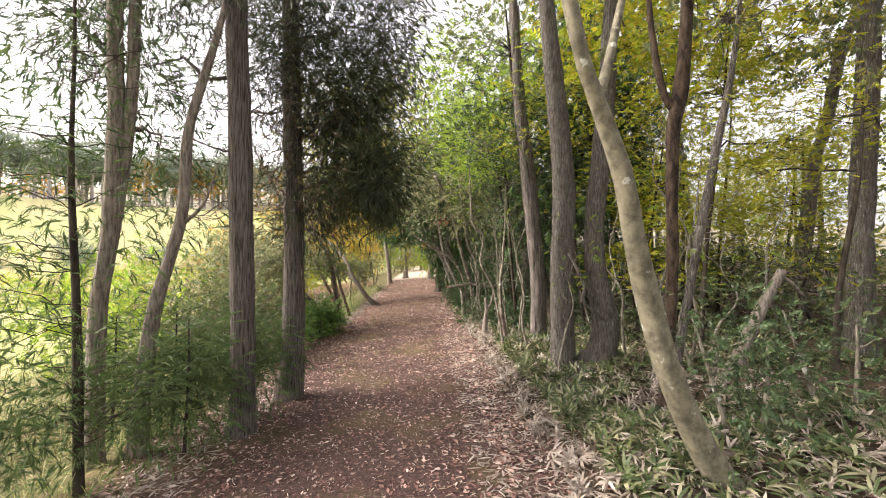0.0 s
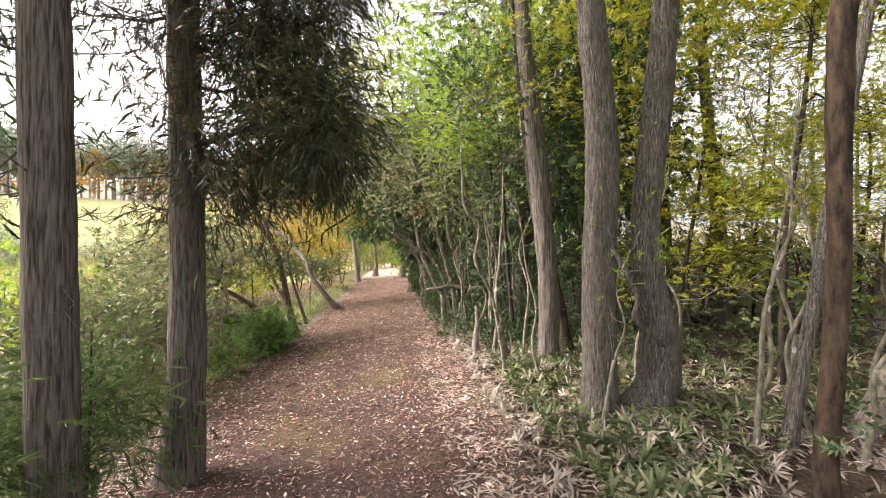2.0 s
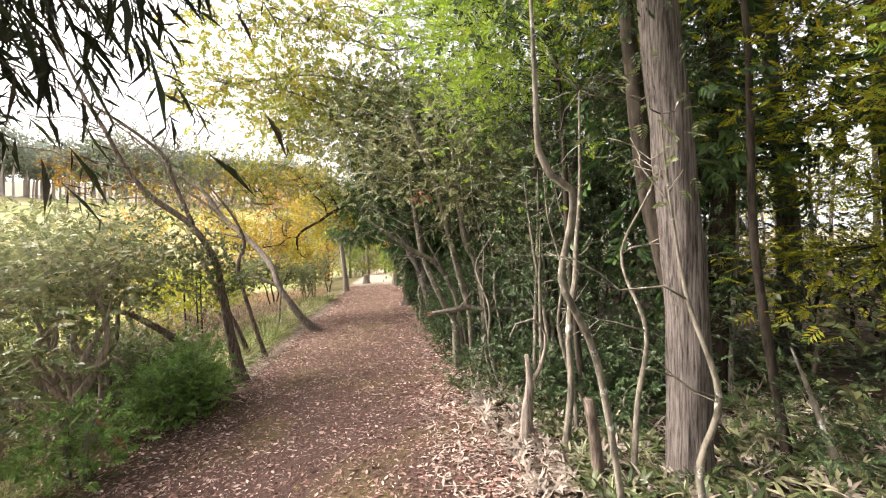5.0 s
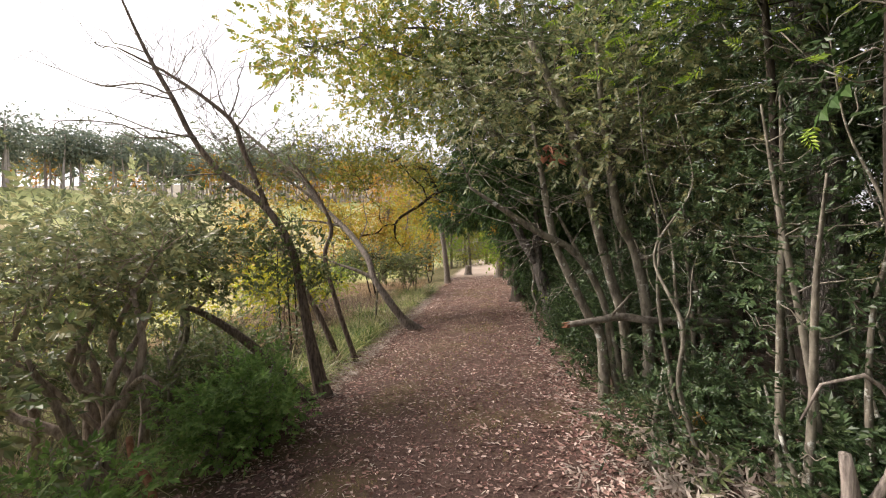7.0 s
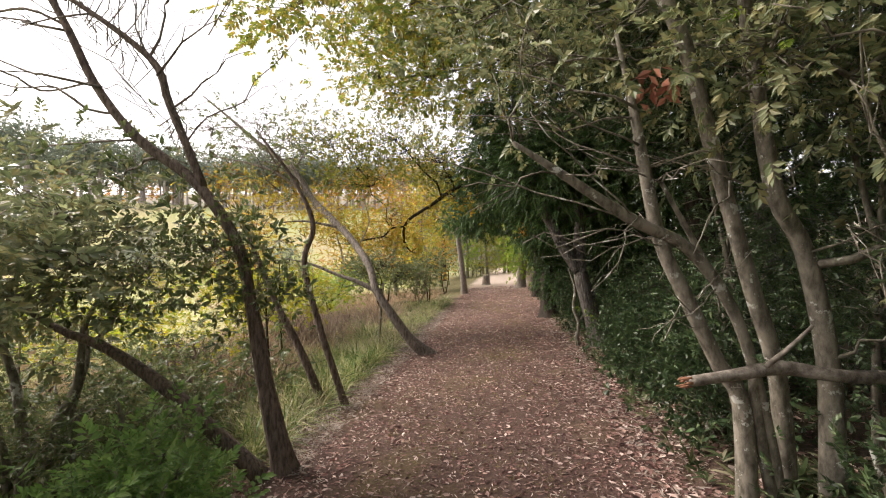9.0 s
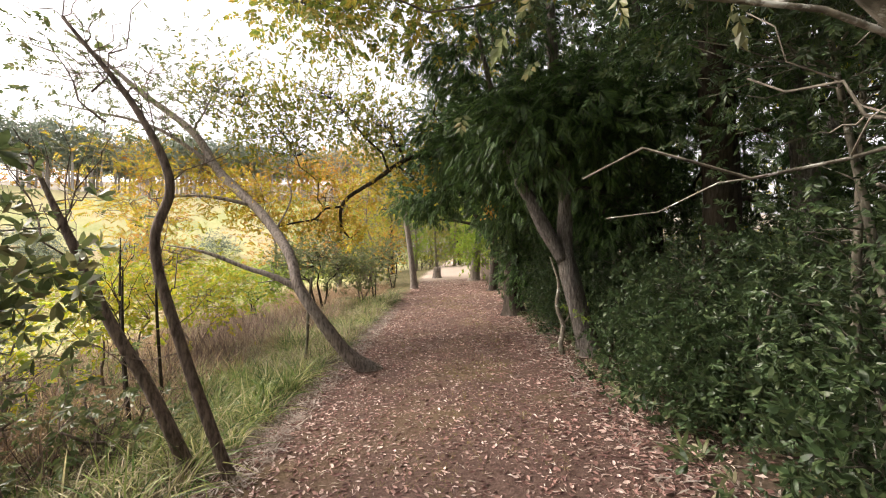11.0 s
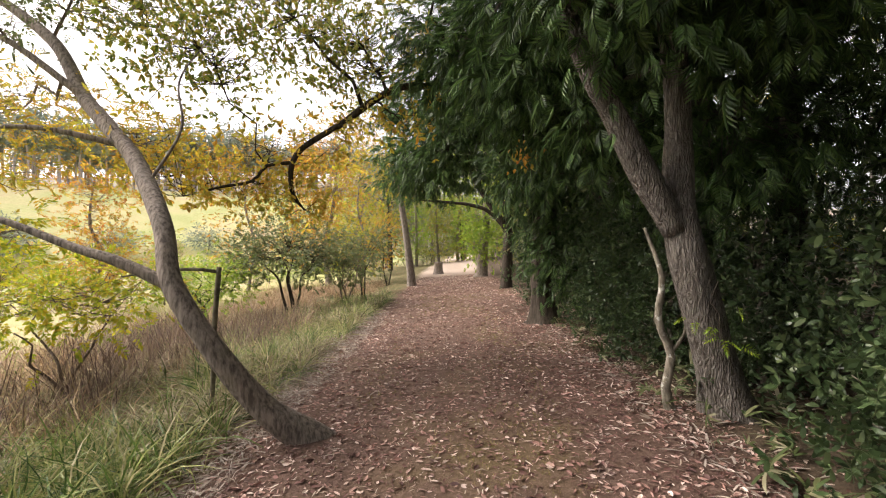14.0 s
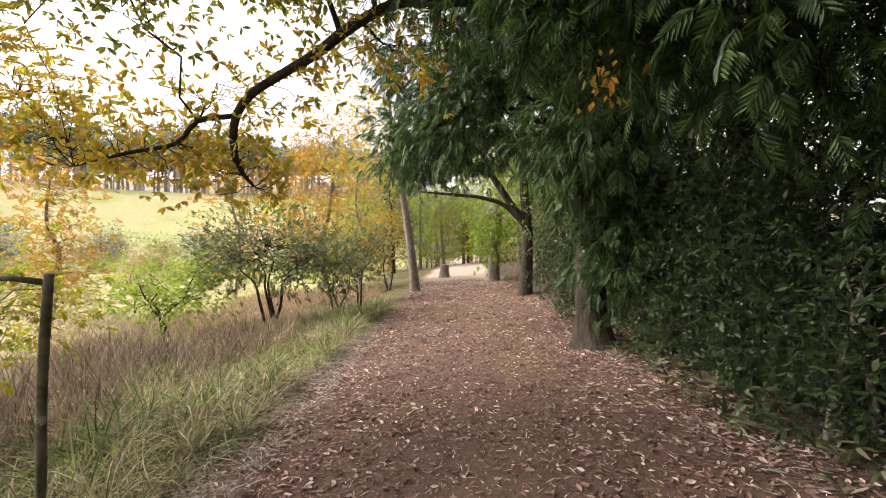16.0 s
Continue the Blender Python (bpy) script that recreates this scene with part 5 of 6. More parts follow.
left_shrub(-3.55, 9.05, [(-0.5, 0.2, 1.5), (0.25, 0.3, 1.6), (-0.9, -0.2, 1.2), (-0.1, -0.4, 1.3)], [(-3.5, 9.3, 1.5, 0.6, 0.5, 0.42, 32), (-4.3, 9.1, 1.45, 0.6, 0.5, 0.45, 26), (-3.9, 8.6, 1.2, 0.5, 0.4, 0.4, 12)], "twisted grey shrub with drooping olive leaves beside the path", leaf=LEAF_PALE, bark=BARK_TANGLE, twigs=40,
           stems=[[(-3.62, 9.0, -0.4, 0.05), (-3.5, 9.05, 0.05, 0.046), (-3.32, 9.1, 0.4, 0.04), (-3.22, 9.15, 0.75, 0.03), (-3.35, 9.2, 1.2, 0.018)],
                  [(-3.75, 9.2, -0.4, 0.03), (-3.55, 9.15, 0.2, 0.026), (-3.7, 9.1, 0.6, 0.02), (-3.6, 9.1, 1.1, 0.012)],
                  [(-3.3, 9.1, 0.45, 0.022), (-3.05, 9.0, 0.6, 0.016), (-2.95, 9.05, 0.5, 0.01)],
                  [(-3.95, 9.3, -0.4, 0.045), (-3.75, 9.25, 0.15, 0.038), (-3.95, 9.2, 0.6, 0.03), (-3.7, 9.2, 1.0, 0.022), (-3.9, 9.2, 1.5, 0.01)],
                  [(-3.45, 9.35, -0.4, 0.04), (-3.4, 9.35, 0.3, 0.034), (-3.65, 9.3, 0.7, 0.028), (-3.45, 9.3, 1.15, 0.018), (-3.2, 9.3, 1.5, 0.008)],
                  [(-4.2, 9.1, -0.4, 0.04), (-4.15, 9.1, 0.2, 0.034), (-4.4, 9.1, 0.6, 0.026), (-4.2, 9.1, 1.1, 0.014)],
                  [(-3.4, 9.1, 0.35, 0.02), (-3.6, 8.95, 0.55, 0.018), (-3.5, 8.9, 0.85, 0.014), (-3.75, 8.9, 1.15, 0.006)],
                  [(-3.5, 9.1, 0.1, 0.024), (-3.8, 8.9, 0.55, 0.018), (-4.2, 8.8, 0.85, 0.009)]])
tree("low_branch", "smooth red-brown dead branch at the foot of the shrubs", "branch",
     [[(-2.88, 8.9, -0.32, 0.03), (-2.98, 8.95, -0.14, 0.03), (-3.16, 9.0, -0.02, 0.026), (-3.24, 9.05, 0.12, 0.02)]], WOOD_RAW, (), "", 10, 0, 0, 0.2)
left_shrub(-4.3, 10.5, [(-0.6, 0.2, 1.7), (0.3, 0.2, 1.7), (-0.2, 0.5, 1.5)], [(-4.7, 10.2, 1.6, 0.7, 0.6, 0.5, 44), (-3.9, 10.4, 1.7, 0.5, 0.5, 0.45, 34), (-5.6, 10.6, 1.5, 0.7, 0.6, 0.6, 30)], "broad olive-leaved shrub with several crooked stems", leaf=LEAF_PALE, bark=BARK_SHRUB, twigs=36)
left_shrub(-3.3, 7.8, [(-0.5, 0.2, 1.1), (0.1, 0.3, 0.9), (-0.6, -0.4, 0.9)], [(-3.5, 7.9, 0.75, 0.5, 0.5, 0.4, 26), (-4.2, 7.6, 0.7, 0.5, 0.5, 0.45, 20)], "low twiggy shrub with sparse grey-green leaves", r=0.03, twigs=40)
left_shrub(-3.2, 6.7, [(-0.5, 0.2, 0.9), (0.2, 0.2, 0.8), (-0.3, -0.4, 0.8)], [(-3.3, 6.8, 0.6, 0.5, 0.5, 0.4, 22), (-4.0, 6.4, 0.55, 0.5, 0.5, 0.4, 20)], "low twiggy shrub with sparse grey-green leaves", r=0.025)
left_shrub(-4.6, 5.4, [(-0.5, 0.2, 1.0), (0.2, 0.2, 1.0)], [(-4.6, 5.4, 0.7, 0.7, 0.6, 0.5, 24)], "light green bush at the field edge", LEAF_LIME, r=0.025)
left_shrub(-5.2, 7.6, [(-0.5, 0.2, 1.2), (0.2, 0.2, 1.3)], [(-5.3, 7.6, 0.9, 0.8, 0.6, 0.6, 30)], "light green bush at the field edge", LEAF_LIME, r=0.025)

for bx, by, w, hh, n, lf in ((-5.2, 8.8, 0.8, 1.2, 26, LEAF_OLIVE), (-6.3, 11.8, 0.9, 1.3, 30, LEAF_OLIVE), (-4.9, 12.6, 0.6, 0.9, 20, LEAF_OLIVE), (-5.8, 9.9, 0.8, 1.5, 30, LEAF_OLIVE), (-6.6, 8.0, 0.9, 1.2, 24, LEAF_LIME), (-4.0, 12.9, 0.4, 0.6, 12, LEAF_OLIVE), (-5.9, 13.4, 0.7, 1.0, 22, LEAF_YELLOW)):
    left_shrub(bx, by, [(-0.4, 0.2, hh), (0.3, 0.2, hh * 0.9), (0, -0.4, hh * 0.9)], [(bx, by, hh * 0.5 - 0.3, w, w, hh * 0.5, n)], "tangled brushy thicket in the long grass", lf, BARK_BROWN, 0.022, twigs=24)
LOW = dict(per=16, spread=0.11, size=0.11, droop=0.1, twig=0.006)
for bx, by, n, w in ((-2.72, 9.75, 50, 0.34), (-2.85, 9.35, 20, 0.2), (-2.95, 8.3, 16, 0.25), (-3.05, 10.3, 20, 0.3)):
    evergreen(bx, by, [(0.05, 0.1, 0.3), (-0.1, 0, 0.35)], [(bx, by, 0.08, w, w * 1.2, 0.28, n)], "low bright green leafy clump at the path edge", T_BROAD, LEAF_FRESH, LOW)
for bx, by, w in ((-3.9, 10.0, 0.45), (-4.4, 10.7, 0.5), (-3.55, 10.5, 0.35), (-5.3, 10.6, 0.5), (-4.2, 11.6, 0.5), (-5.0, 11.9, 0.5)):
    evergreen(bx, by, [(0.05, 0.1, 0.3), (-0.1, 0, 0.4)], [(bx, by, 0.0, w, w, 0.38, 34)], "leafy undergrowth beneath the shrubs", T_BROAD, LEAF_OLIVE, LOW)

tree("bare_tree", "leaning bare-branched tree with grey-brown bark at the field edge", "tree",
     [[(-2.63, 11.08, -0.26, 0.094), (-2.78, 11.04, 0.43, 0.064), (-2.88, 11.01, 1.01, 0.053), (-3.01, 10.98, 1.58, 0.045), (-3.31, 10.90, 2.05, 0.042), (-3.77, 10.79, 2.42, 0.037), (-4.08, 10.71, 2.84, 0.030), (-4.28, 10.66, 3.26, 0.027), (-4.58, 10.59, 3.83, 0.022), (-4.9, 10.5, 4.6, 0.009)],
      [(-2.75, 10.95, -0.25, 0.073), (-3.09, 10.85, 0.11, 0.055), (-3.44, 10.76, 0.46, 0.051), (-3.88, 10.65, 0.77, 0.037), (-4.23, 10.57, 0.92, 0.026), (-4.7, 10.5, 1.2, 0.011)],
      [(-3.26, 10.91, 2.03, 0.034), (-3.52, 10.85, 2.68, 0.030), (-3.67, 10.81, 3.05, 0.027), (-4.28, 10.66, 3.52, 0.019), (-4.9, 10.55, 3.85, 0.009)]],
     BARK_BROWN, [([(-3.2, 11.0, 1.55, 0.45, 0.4, 0.35, 34), (-2.8, 11.1, 1.25, 0.3, 0.3, 0.3, 20), (-3.8, 10.8, 1.35, 0.5, 0.4, 0.4, 30), (-3.9, 10.8, 2.1, 0.3, 0.3, 0.3, 12)], T_WHORL, LEAF_OLIVE, dict(per=8, spread=0.14, size=0.11, droop=0.2, twig=0.006))], "", 20, 0.3, 0.05, 0.12,
     dead_twigs=[((-3.6, 10.8, 2.9), (-3.1, 10.9, 3.6), 0.012), ((-3.67, 10.8, 3.05), (-3.5, 10.9, 3.9), 0.014), ((-4.28, 10.66, 3.5), (-3.9, 10.7, 4.1), 0.01), ((-3.9, 10.75, 2.6), (-5.2, 10.5, 2.9), 0.014), ((-4.3, 10.66, 3.26), (-5.4, 10.6, 3.5), 0.012),
                 ((-4.0, 10.7, 2.8), (-5.6, 10.4, 3.3), 0.012), ((-3.5, 10.85, 2.65), (-3.0, 11.1, 3.2), 0.01), ((-4.1, 10.7, 3.4), (-4.6, 10.3, 3.1), 0.008), ((-3.3, 11, 3.3), (-2.9, 11, 3.8), 0.007), ((-4.6, 10.6, 3.8), (-5.5, 10.6, 4.2), 0.01),
                 ((-4.1, 10.7, 2.85), (-6.4, 10.4, 3.0), 0.012), ((-4.3, 10.66, 3.3), (-6.6, 10.6, 3.9), 0.012), ((-4.3, 10.66, 3.5), (-6.2, 10.7, 4.6), 0.01), ((-3.7, 10.8, 3.1), (-4.2, 11.0, 4.4), 0.01), ((-3.4, 10.9, 2.4), (-2.6, 11.2, 3.3), 0.009), ((-3.8, 10.8, 2.4), (-5.4, 10.6, 2.35), 0.01)]
                + [((-3.6 - 0.1 * k, 10.82, 2.9 + 0.07 * k), (-3.6 - 0.1 * k + rng.normal(0, 0.5), 10.8 + rng.normal(0, 0.3), 3.3 + 0.08 * k + rng.uniform(0, 0.5)), 0.006) for k in range(12)]
                + [((-3.3 - 0.045 * k, 10.9, 2.1 + 0.055 * k), (-3.3 - 0.045 * k + rng.normal(-0.2, 0.7), 10.9 + rng.normal(0, 0.4), 2.3 + 0.07 * k + rng.uniform(0, 0.7)), 0.005) for k in range(30)], limb_bark=BARK_GREY)
for pts in ([(-3.02, 12.54, -0.29, 0.075), (-3.29, 12.47, 0.38, 0.058), (-3.54, 12.41, 0.88, 0.05), (-3.78, 12.35, 1.47, 0.04), (-4.0, 12.3, 2.0, 0.01)],
            [(-2.76, 12.54, -0.27, 0.06), (-3.05, 12.46, 0.68, 0.05), (-3.22, 12.42, 1.39, 0.045), (-3.12, 12.44, 1.82, 0.04), (-3.33, 12.39, 2.33, 0.03), (-3.74, 12.28, 2.90, 0.015)]):
    tip = pts[-1]
    tree("slim_sapling", "slim leaning dark sapling at the verge", "tree", [[(*q[:3], q[3] * 0.72) for q in pts]], BARK_BROWN,
         [([(tip[0], tip[1], tip[2] - 0.1, 0.5, 0.4, 0.4, 9)], T_BROAD, LEAF_OLIVE, dict(per=4, spread=0.15, size=0.11, twig=0.006))], "", 12, 0.3, 0, 0.1,
         dead_twigs=[(q[:3], np.array(q[:3]) + rng.normal(0, 0.28, 3) + (-0.15, 0, 0.4), 0.006) for q in curve_points(pts, 0.1)[8::2]] + [((tip[0] + 0.3, tip[1], tip[2] - 0.7), (tip[0] - 0.3, tip[1], tip[2]), 0.008), ((tip[0] + 0.2, tip[1], tip[2] - 0.5), (tip[0] + 0.4, tip[1] + 0.2, tip[2] + 0.2), 0.008)])

tree("leaning_autumn_tree", "curved tree leaning out over the meadow with sparse golden leaves", "tree",
     [[(-2.12, 15.25, -0.5, 0.15), (-2.40, 15.17, -0.25, 0.125), (-2.68, 15.05, 0.02, 0.085), (-2.96, 14.96, 0.42, 0.072), (-3.27, 14.98, 0.86, 0.068), (-3.50, 15.17, 1.32, 0.066), (-4.14, 15.67, 1.90, 0.068), (-5.13, 16.25, 2.62, 0.070), (-5.75, 16.5, 3.35, 0.06), (-6.8, 16.7, 4.1, 0.046), (-7.5, 16.8, 4.65, 0.034), (-8.39, 16.85, 5.35, 0.015)],
      [(-3.25, 14.99, 0.84, 0.045), (-3.65, 14.95, 1.03, 0.038), (-3.95, 14.95, 1.12, 0.03), (-4.5, 14.9, 1.33, 0.02), (-5.0, 14.9, 1.42, 0.008)],
      [(-5.08, 16.22, 2.60, 0.040), (-5.9, 16.2, 3.2, 0.03), (-6.5, 16.1, 3.45, 0.022), (-7.0, 16.0, 3.55, 0.016), (-8, 16, 3.8, 0.006)],
      [(-3.8, 15.42, 1.62, 0.013), (-3.65, 15.6, 2.1, 0.011), (-3.8, 15.8, 2.6, 0.008), (-3.6, 16.0, 3.1, 0.004)],
      [(-4.3, 15.77, 2.02, 0.03), (-5.0, 15.6, 2.15, 0.02), (-5.7, 15.5, 2.1, 0.008)]],
     BARK_GREY, [([(-6.0, 16.4, 2.6, 0.9, 0.7, 0.25, 26), (-4.7, 16.2, 2.2, 0.8, 0.6, 0.2, 22), (-6.6, 16.2, 2.1, 0.8, 0.6, 0.2, 18), (-5.6, 15.6, 1.75, 0.7, 0.5, 0.15, 14), (-7.2, 16.4, 3.1, 0.9, 0.7, 0.25, 18)], T_FEATHER, LEAF_GOLD, dict(per=9, spread=0.26, size=0.19, droop=0.2, flat=0.4, twig=0.007)),
                 ([(-6.6, 16.6, 4.4, 1.2, 0.9, 0.6, 40), (-7.8, 16.5, 4.4, 1.0, 0.9, 0.7, 36), (-5.2, 16.4, 4.0, 0.9, 0.8, 0.6, 30), (-5.8, 15.9, 3.4, 0.8, 0.6, 0.4, 24)], T_BROAD_SLIM, LEAF_OLIVE, dict(per=7, spread=0.28, size=0.14, droop=0.3, twig=0.008)),
                 ([(-5.3, 15.4, 1.2, 0.6, 0.5, 0.25, 14)], T_BROAD, LEAF_YELLOW, dict(per=7, spread=0.2, size=0.13))], "", 26, 0.25, 0.06, 0.1, step=0.06)

# thickets on the field side of the second half
left_shrub(-6.0, 16.8, [(-0.5, 0.2, 1.0), (0.4, 0.2, 0.9), (0, -0.5, 0.9)], [(-5.7, 16.9, 0.6, 0.7, 0.7, 0.4, 34), (-6.8, 16.8, 0.7, 0.8, 0.7, 0.45, 34)], "yellow-green bramble thicket at the meadow edge", LEAF_YELLOW, BARK_BROWN, 0.02)
left_shrub(-5.3, 14.4, [(-0.4, 0.2, 1.1), (0.3, 0.2, 1.1)], [(-5.6, 14.5, 0.7, 0.6, 0.5, 0.4, 26)], "yellow-green bramble thicket at the meadow edge", LEAF_YELLOW, BARK_BROWN, 0.02)
left_shrub(-5.6, 22.0, [(-0.7, 0.2, 1.6), (0.5, 0.2, 1.5), (0, -0.4, 1.5), (-0.2, 0.4, 1.7)], [(-5.6, 22.0, 1.1, 1.0, 0.9, 0.7, 70), (-6.6, 22.2, 0.9, 0.7, 0.7, 0.5, 36), (-4.9, 21.8, 0.8, 0.5, 0.6, 0.5, 24)], "rounded grey-green bush with bare dark lower stems", LEAF_OLIVE, BARK_DARK, 0.035)
left_shrub(-7.2, 21.2, [(-0.7, 0.2, 1.3), (0.5, 0.2, 1.3), (0, -0.4, 1.2)], [(-7.0, 21.3, 0.35, 0.8, 0.7, 0.45, 40)], "vine-covered yellow-green bush at the meadow edge", LEAF_LIME, BARK_DARK, 0.025)
left_shrub(-4.5, 22.8, [(-0.4, 0.2, 1.3), (0.3, 0.2, 1.2), (0, -0.3, 1.2)], [(-4.5, 22.8, 0.7, 0.6, 0.6, 0.6, 30)], "twiggy brown-green bush by the path", LEAF_OLIVE, BARK_BROWN, 0.025, twigs=40)
left_shrub(-4.7, 25.2, [(-0.4, 0.2, 1.7), (0.3, 0.2, 1.5)], [(-4.6, 25.2, 1.0, 0.8, 0.8, 0.7, 44)], "twiggy brown-green bush by the path", LEAF_OLIVE, BARK_DARK, 0.03)
left_shrub(-4.8, 29.5, [(-0.4, 0.2, 2.1), (0.3, 0.2, 2.0)], [(-4.9, 29.6, 1.4, 0.9, 0.8, 1.0, 44)], "bush with orange-tinted leaves", LEAF_ORANGE, BARK_DARK, 0.03)
for bx, by, h in ((-4.75, 14.5, 1.35), (-4.95, 14.2, 1.5), (-4.4, 13.6, 1.2)):
    tree("dry_sapling", "thin dark leafless sapling in the dry grass", "tree",
         [[(bx, by, ground_height(bx, by), 0.02), (bx - 0.08, by, h * 0.45, 0.016), (bx - 0.12, by + 0.05, h, 0.006)]], BARK_DARK, (), "dry saplings", 8, 0, 0, 0.1,
         dead_twigs=[((bx - 0.1, by, h * 0.6), (bx + 0.1, by, h * 0.95), 0.006), ((bx - 0.1, by, h * 0.5), (bx - 0.3, by, h * 0.8), 0.006)])
tree("wooden_stake", "lichened grey stake with a broken cross branch in the grass", "stake",
     [[(-3.52, 15.75, -0.45, 0.024), (-3.46, 15.71, 0.05, 0.021), (-3.44, 15.70, 0.45, 0.022), (-3.38, 15.68, 0.95, 0.018)], [(-3.40, 15.68, 0.91, 0.016), (-3.50, 15.64, 0.93, 0.014), (-3.75, 15.6, 0.93, 0.013), (-4.1, 15.5, 0.88, 0.006)]], BARK_PALE, (), "", 12, 0, 0.1, 0.25)
tree("verge_tree", "slim verge tree with a dark leaning trunk", "tree",
     [[(-3.42, 27.16, -0.34, 0.17), (-3.54, 27.15, 0.88, 0.125), (-3.77, 27.14, 2.49, 0.10), (-4.03, 27.12, 3.92, 0.08), (-4.3, 27, 6.5, 0.03)]],
     BARK_GREY, [([(-4.2, 27, 4.0, 1.4, 1.2, 0.9, 44), (-4.9, 27.2, 5.4, 1.4, 1.2, 0.9, 40)], T_BROAD, LEAF_GOLD, BROAD_HIGH)], "", 14)
tree("autumn_tree", "orange-leaved tree at the meadow edge", "tree",
     [[(-8.5, 33, -0.6, 0.16), (-8.7, 33, 1.2, 0.12), (-8.3, 33, 2.8, 0.09), (-8.0, 33, 5.5, 0.02)], [(-8.65, 33, 1.0, 0.08), (-9.3, 33, 2.2, 0.05), (-9.7, 33, 3.6, 0.015)]],
     BARK_GREY, [([(-8.2, 32.4, 1.6, 1.3, 1.0, 0.8, 40), (-9.6, 32.6, 1.5, 1.0, 1.0, 0.8, 30), (-8.5, 33, 4.0, 2.0, 1.6, 1.2, 70), (-8.0, 33, 6.0, 2.2, 1.8, 1.2, 80), (-9.5, 33, 3.0, 1.5, 1.2, 0.8, 30)], T_BROAD, LEAF_ORANGE, dict(per=12, spread=0.35, size=0.2))], "", 12)
tree("autumn_tree", "yellow-leaved tree at the meadow edge", "tree",
     [[(-8.6, 39, -0.6, 0.16), (-8.9, 39, 1.4, 0.12), (-8.4, 39, 3.2, 0.08), (-8.2, 39, 6.0, 0.02)]],
     BARK_GREY, [([(-8.6, 38.5, 1.6, 1.4, 1.2, 0.9, 50), (-8.6, 39, 3.4, 1.8, 1.6, 1.2, 70), (-8.2, 39, 5.4, 1.9, 1.6, 1.1, 60)], T_BROAD, LEAF_GOLD, dict(per=12, spread=0.35, size=0.2))], "", 12)
for bx, by, hh, lf, label in ((-10.5, 29, 5.2, LEAF_ORANGE, "small orange autumn tree at the meadow edge"), (-6.2, 30.5, 5.0, LEAF_YELLOW, "small yellow autumn tree at the meadow edge"), (-12.5, 24, 3.4, LEAF_ORANGE, "low rust-coloured autumn tree on the meadow")):
    tree("autumn_tree", label, "tree", [[(bx, by, ground_height(bx, by), 0.07), (bx + 0.25, by, hh * 0.25, 0.055), (bx - 0.1, by, hh * 0.55, 0.04), (bx + 0.1, by, hh, 0.01)]], BARK_GREY,
         [([(bx + 0.1, by, hh * 0.2, hh * 0.28, hh * 0.25, hh * 0.16, 34), (bx, by, hh * 0.45, hh * 0.32, hh * 0.3, hh * 0.25, 40), (bx + 0.2, by, hh * 0.85, hh * 0.3, hh * 0.3, hh * 0.2, 36)], T_BROAD, lf, dict(per=9, spread=0.3, size=0.19, droop=0.15))], "small autumn trees", 10)
tree("tree_stump", "short weathered stump at the edge of the path", "stump", [[(-2.95, 33.0, -0.3, 0.25), (-2.95, 33.0, 0.0, 0.22), (-2.93, 33.0, 0.32, 0.2)]], BARK_GREY, (), "", 14, 0.3, 0.08)


tree("dead_stump", "broken twisted dead stump with curled grey twigs", "dead wood",
     [[(0.82, 8.06, -0.05, 0.06), (0.80, 8.06, 0.25, 0.046), (0.83, 8.06, 0.55, 0.032), (0.80, 8.06, 0.78, 0.018)], [(0.82, 8.06, 0.5, 0.02), (0.92, 8.03, 0.72, 0.015), (0.95, 8.03, 0.95, 0.011), (0.84, 8.03, 1.08, 0.008), (0.70, 8.03, 1.04, 0.006), (0.64, 8.04, 0.9, 0.004)]], BARK_GREY, (), "dead stumps", 12, 0.3, 0.06, 0.2)
tree("dead_stump", "short broken red-brown stump in the bamboo grass", "dead wood",
     [[(1.10, 7.35, -0.05, 0.045), (1.06, 7.33, 0.35, 0.038), (1.0, 7.31, 0.66, 0.032)]], BARK_BROWN, (), "dead stumps", 12, 0.3, 0.06, 0.2)
tree("dead_stump", "forked pale dead stump under the evergreens", "dead wood",
     [[(1.75, 9.55, -0.05, 0.035), (1.70, 9.55, 0.16, 0.028), (1.65, 9.55, 0.30, 0.018)], [(1.69, 9.55, 0.2, 0.018), (1.78, 9.5, 0.33, 0.013), (1.82, 9.5, 0.45, 0.007)]], BARK_SHRUB, (), "dead stumps", 6, 0.2, 0.04, 0.2)


def leaf_bunch(name, x, y, z, n, spread, size, mat, label, category, template=T_LEAF):
    P = np.array((x, y, z)) + rng.normal(0, spread, (n, 3))
    D = rand_dirs(n, 0.9)
    e = thing(name, x, y, label, category, z=z)
    stalk = Tubes(e.location)
    stalk.add(twig_path((x, y, z + 0.28), (x, y, z - 0.05), 0.004, 0.002, 0.2, 3), 4, 0.05)
    part("stalk", stalk.mesh("stalk"), BARK_DARK, e)
    tagged(part("leaves", scatter("leaves", template, P, D, rng.uniform(0.7, 1.3, n) * size, base=tuple(e.location)), mat, e), kind="stuff")


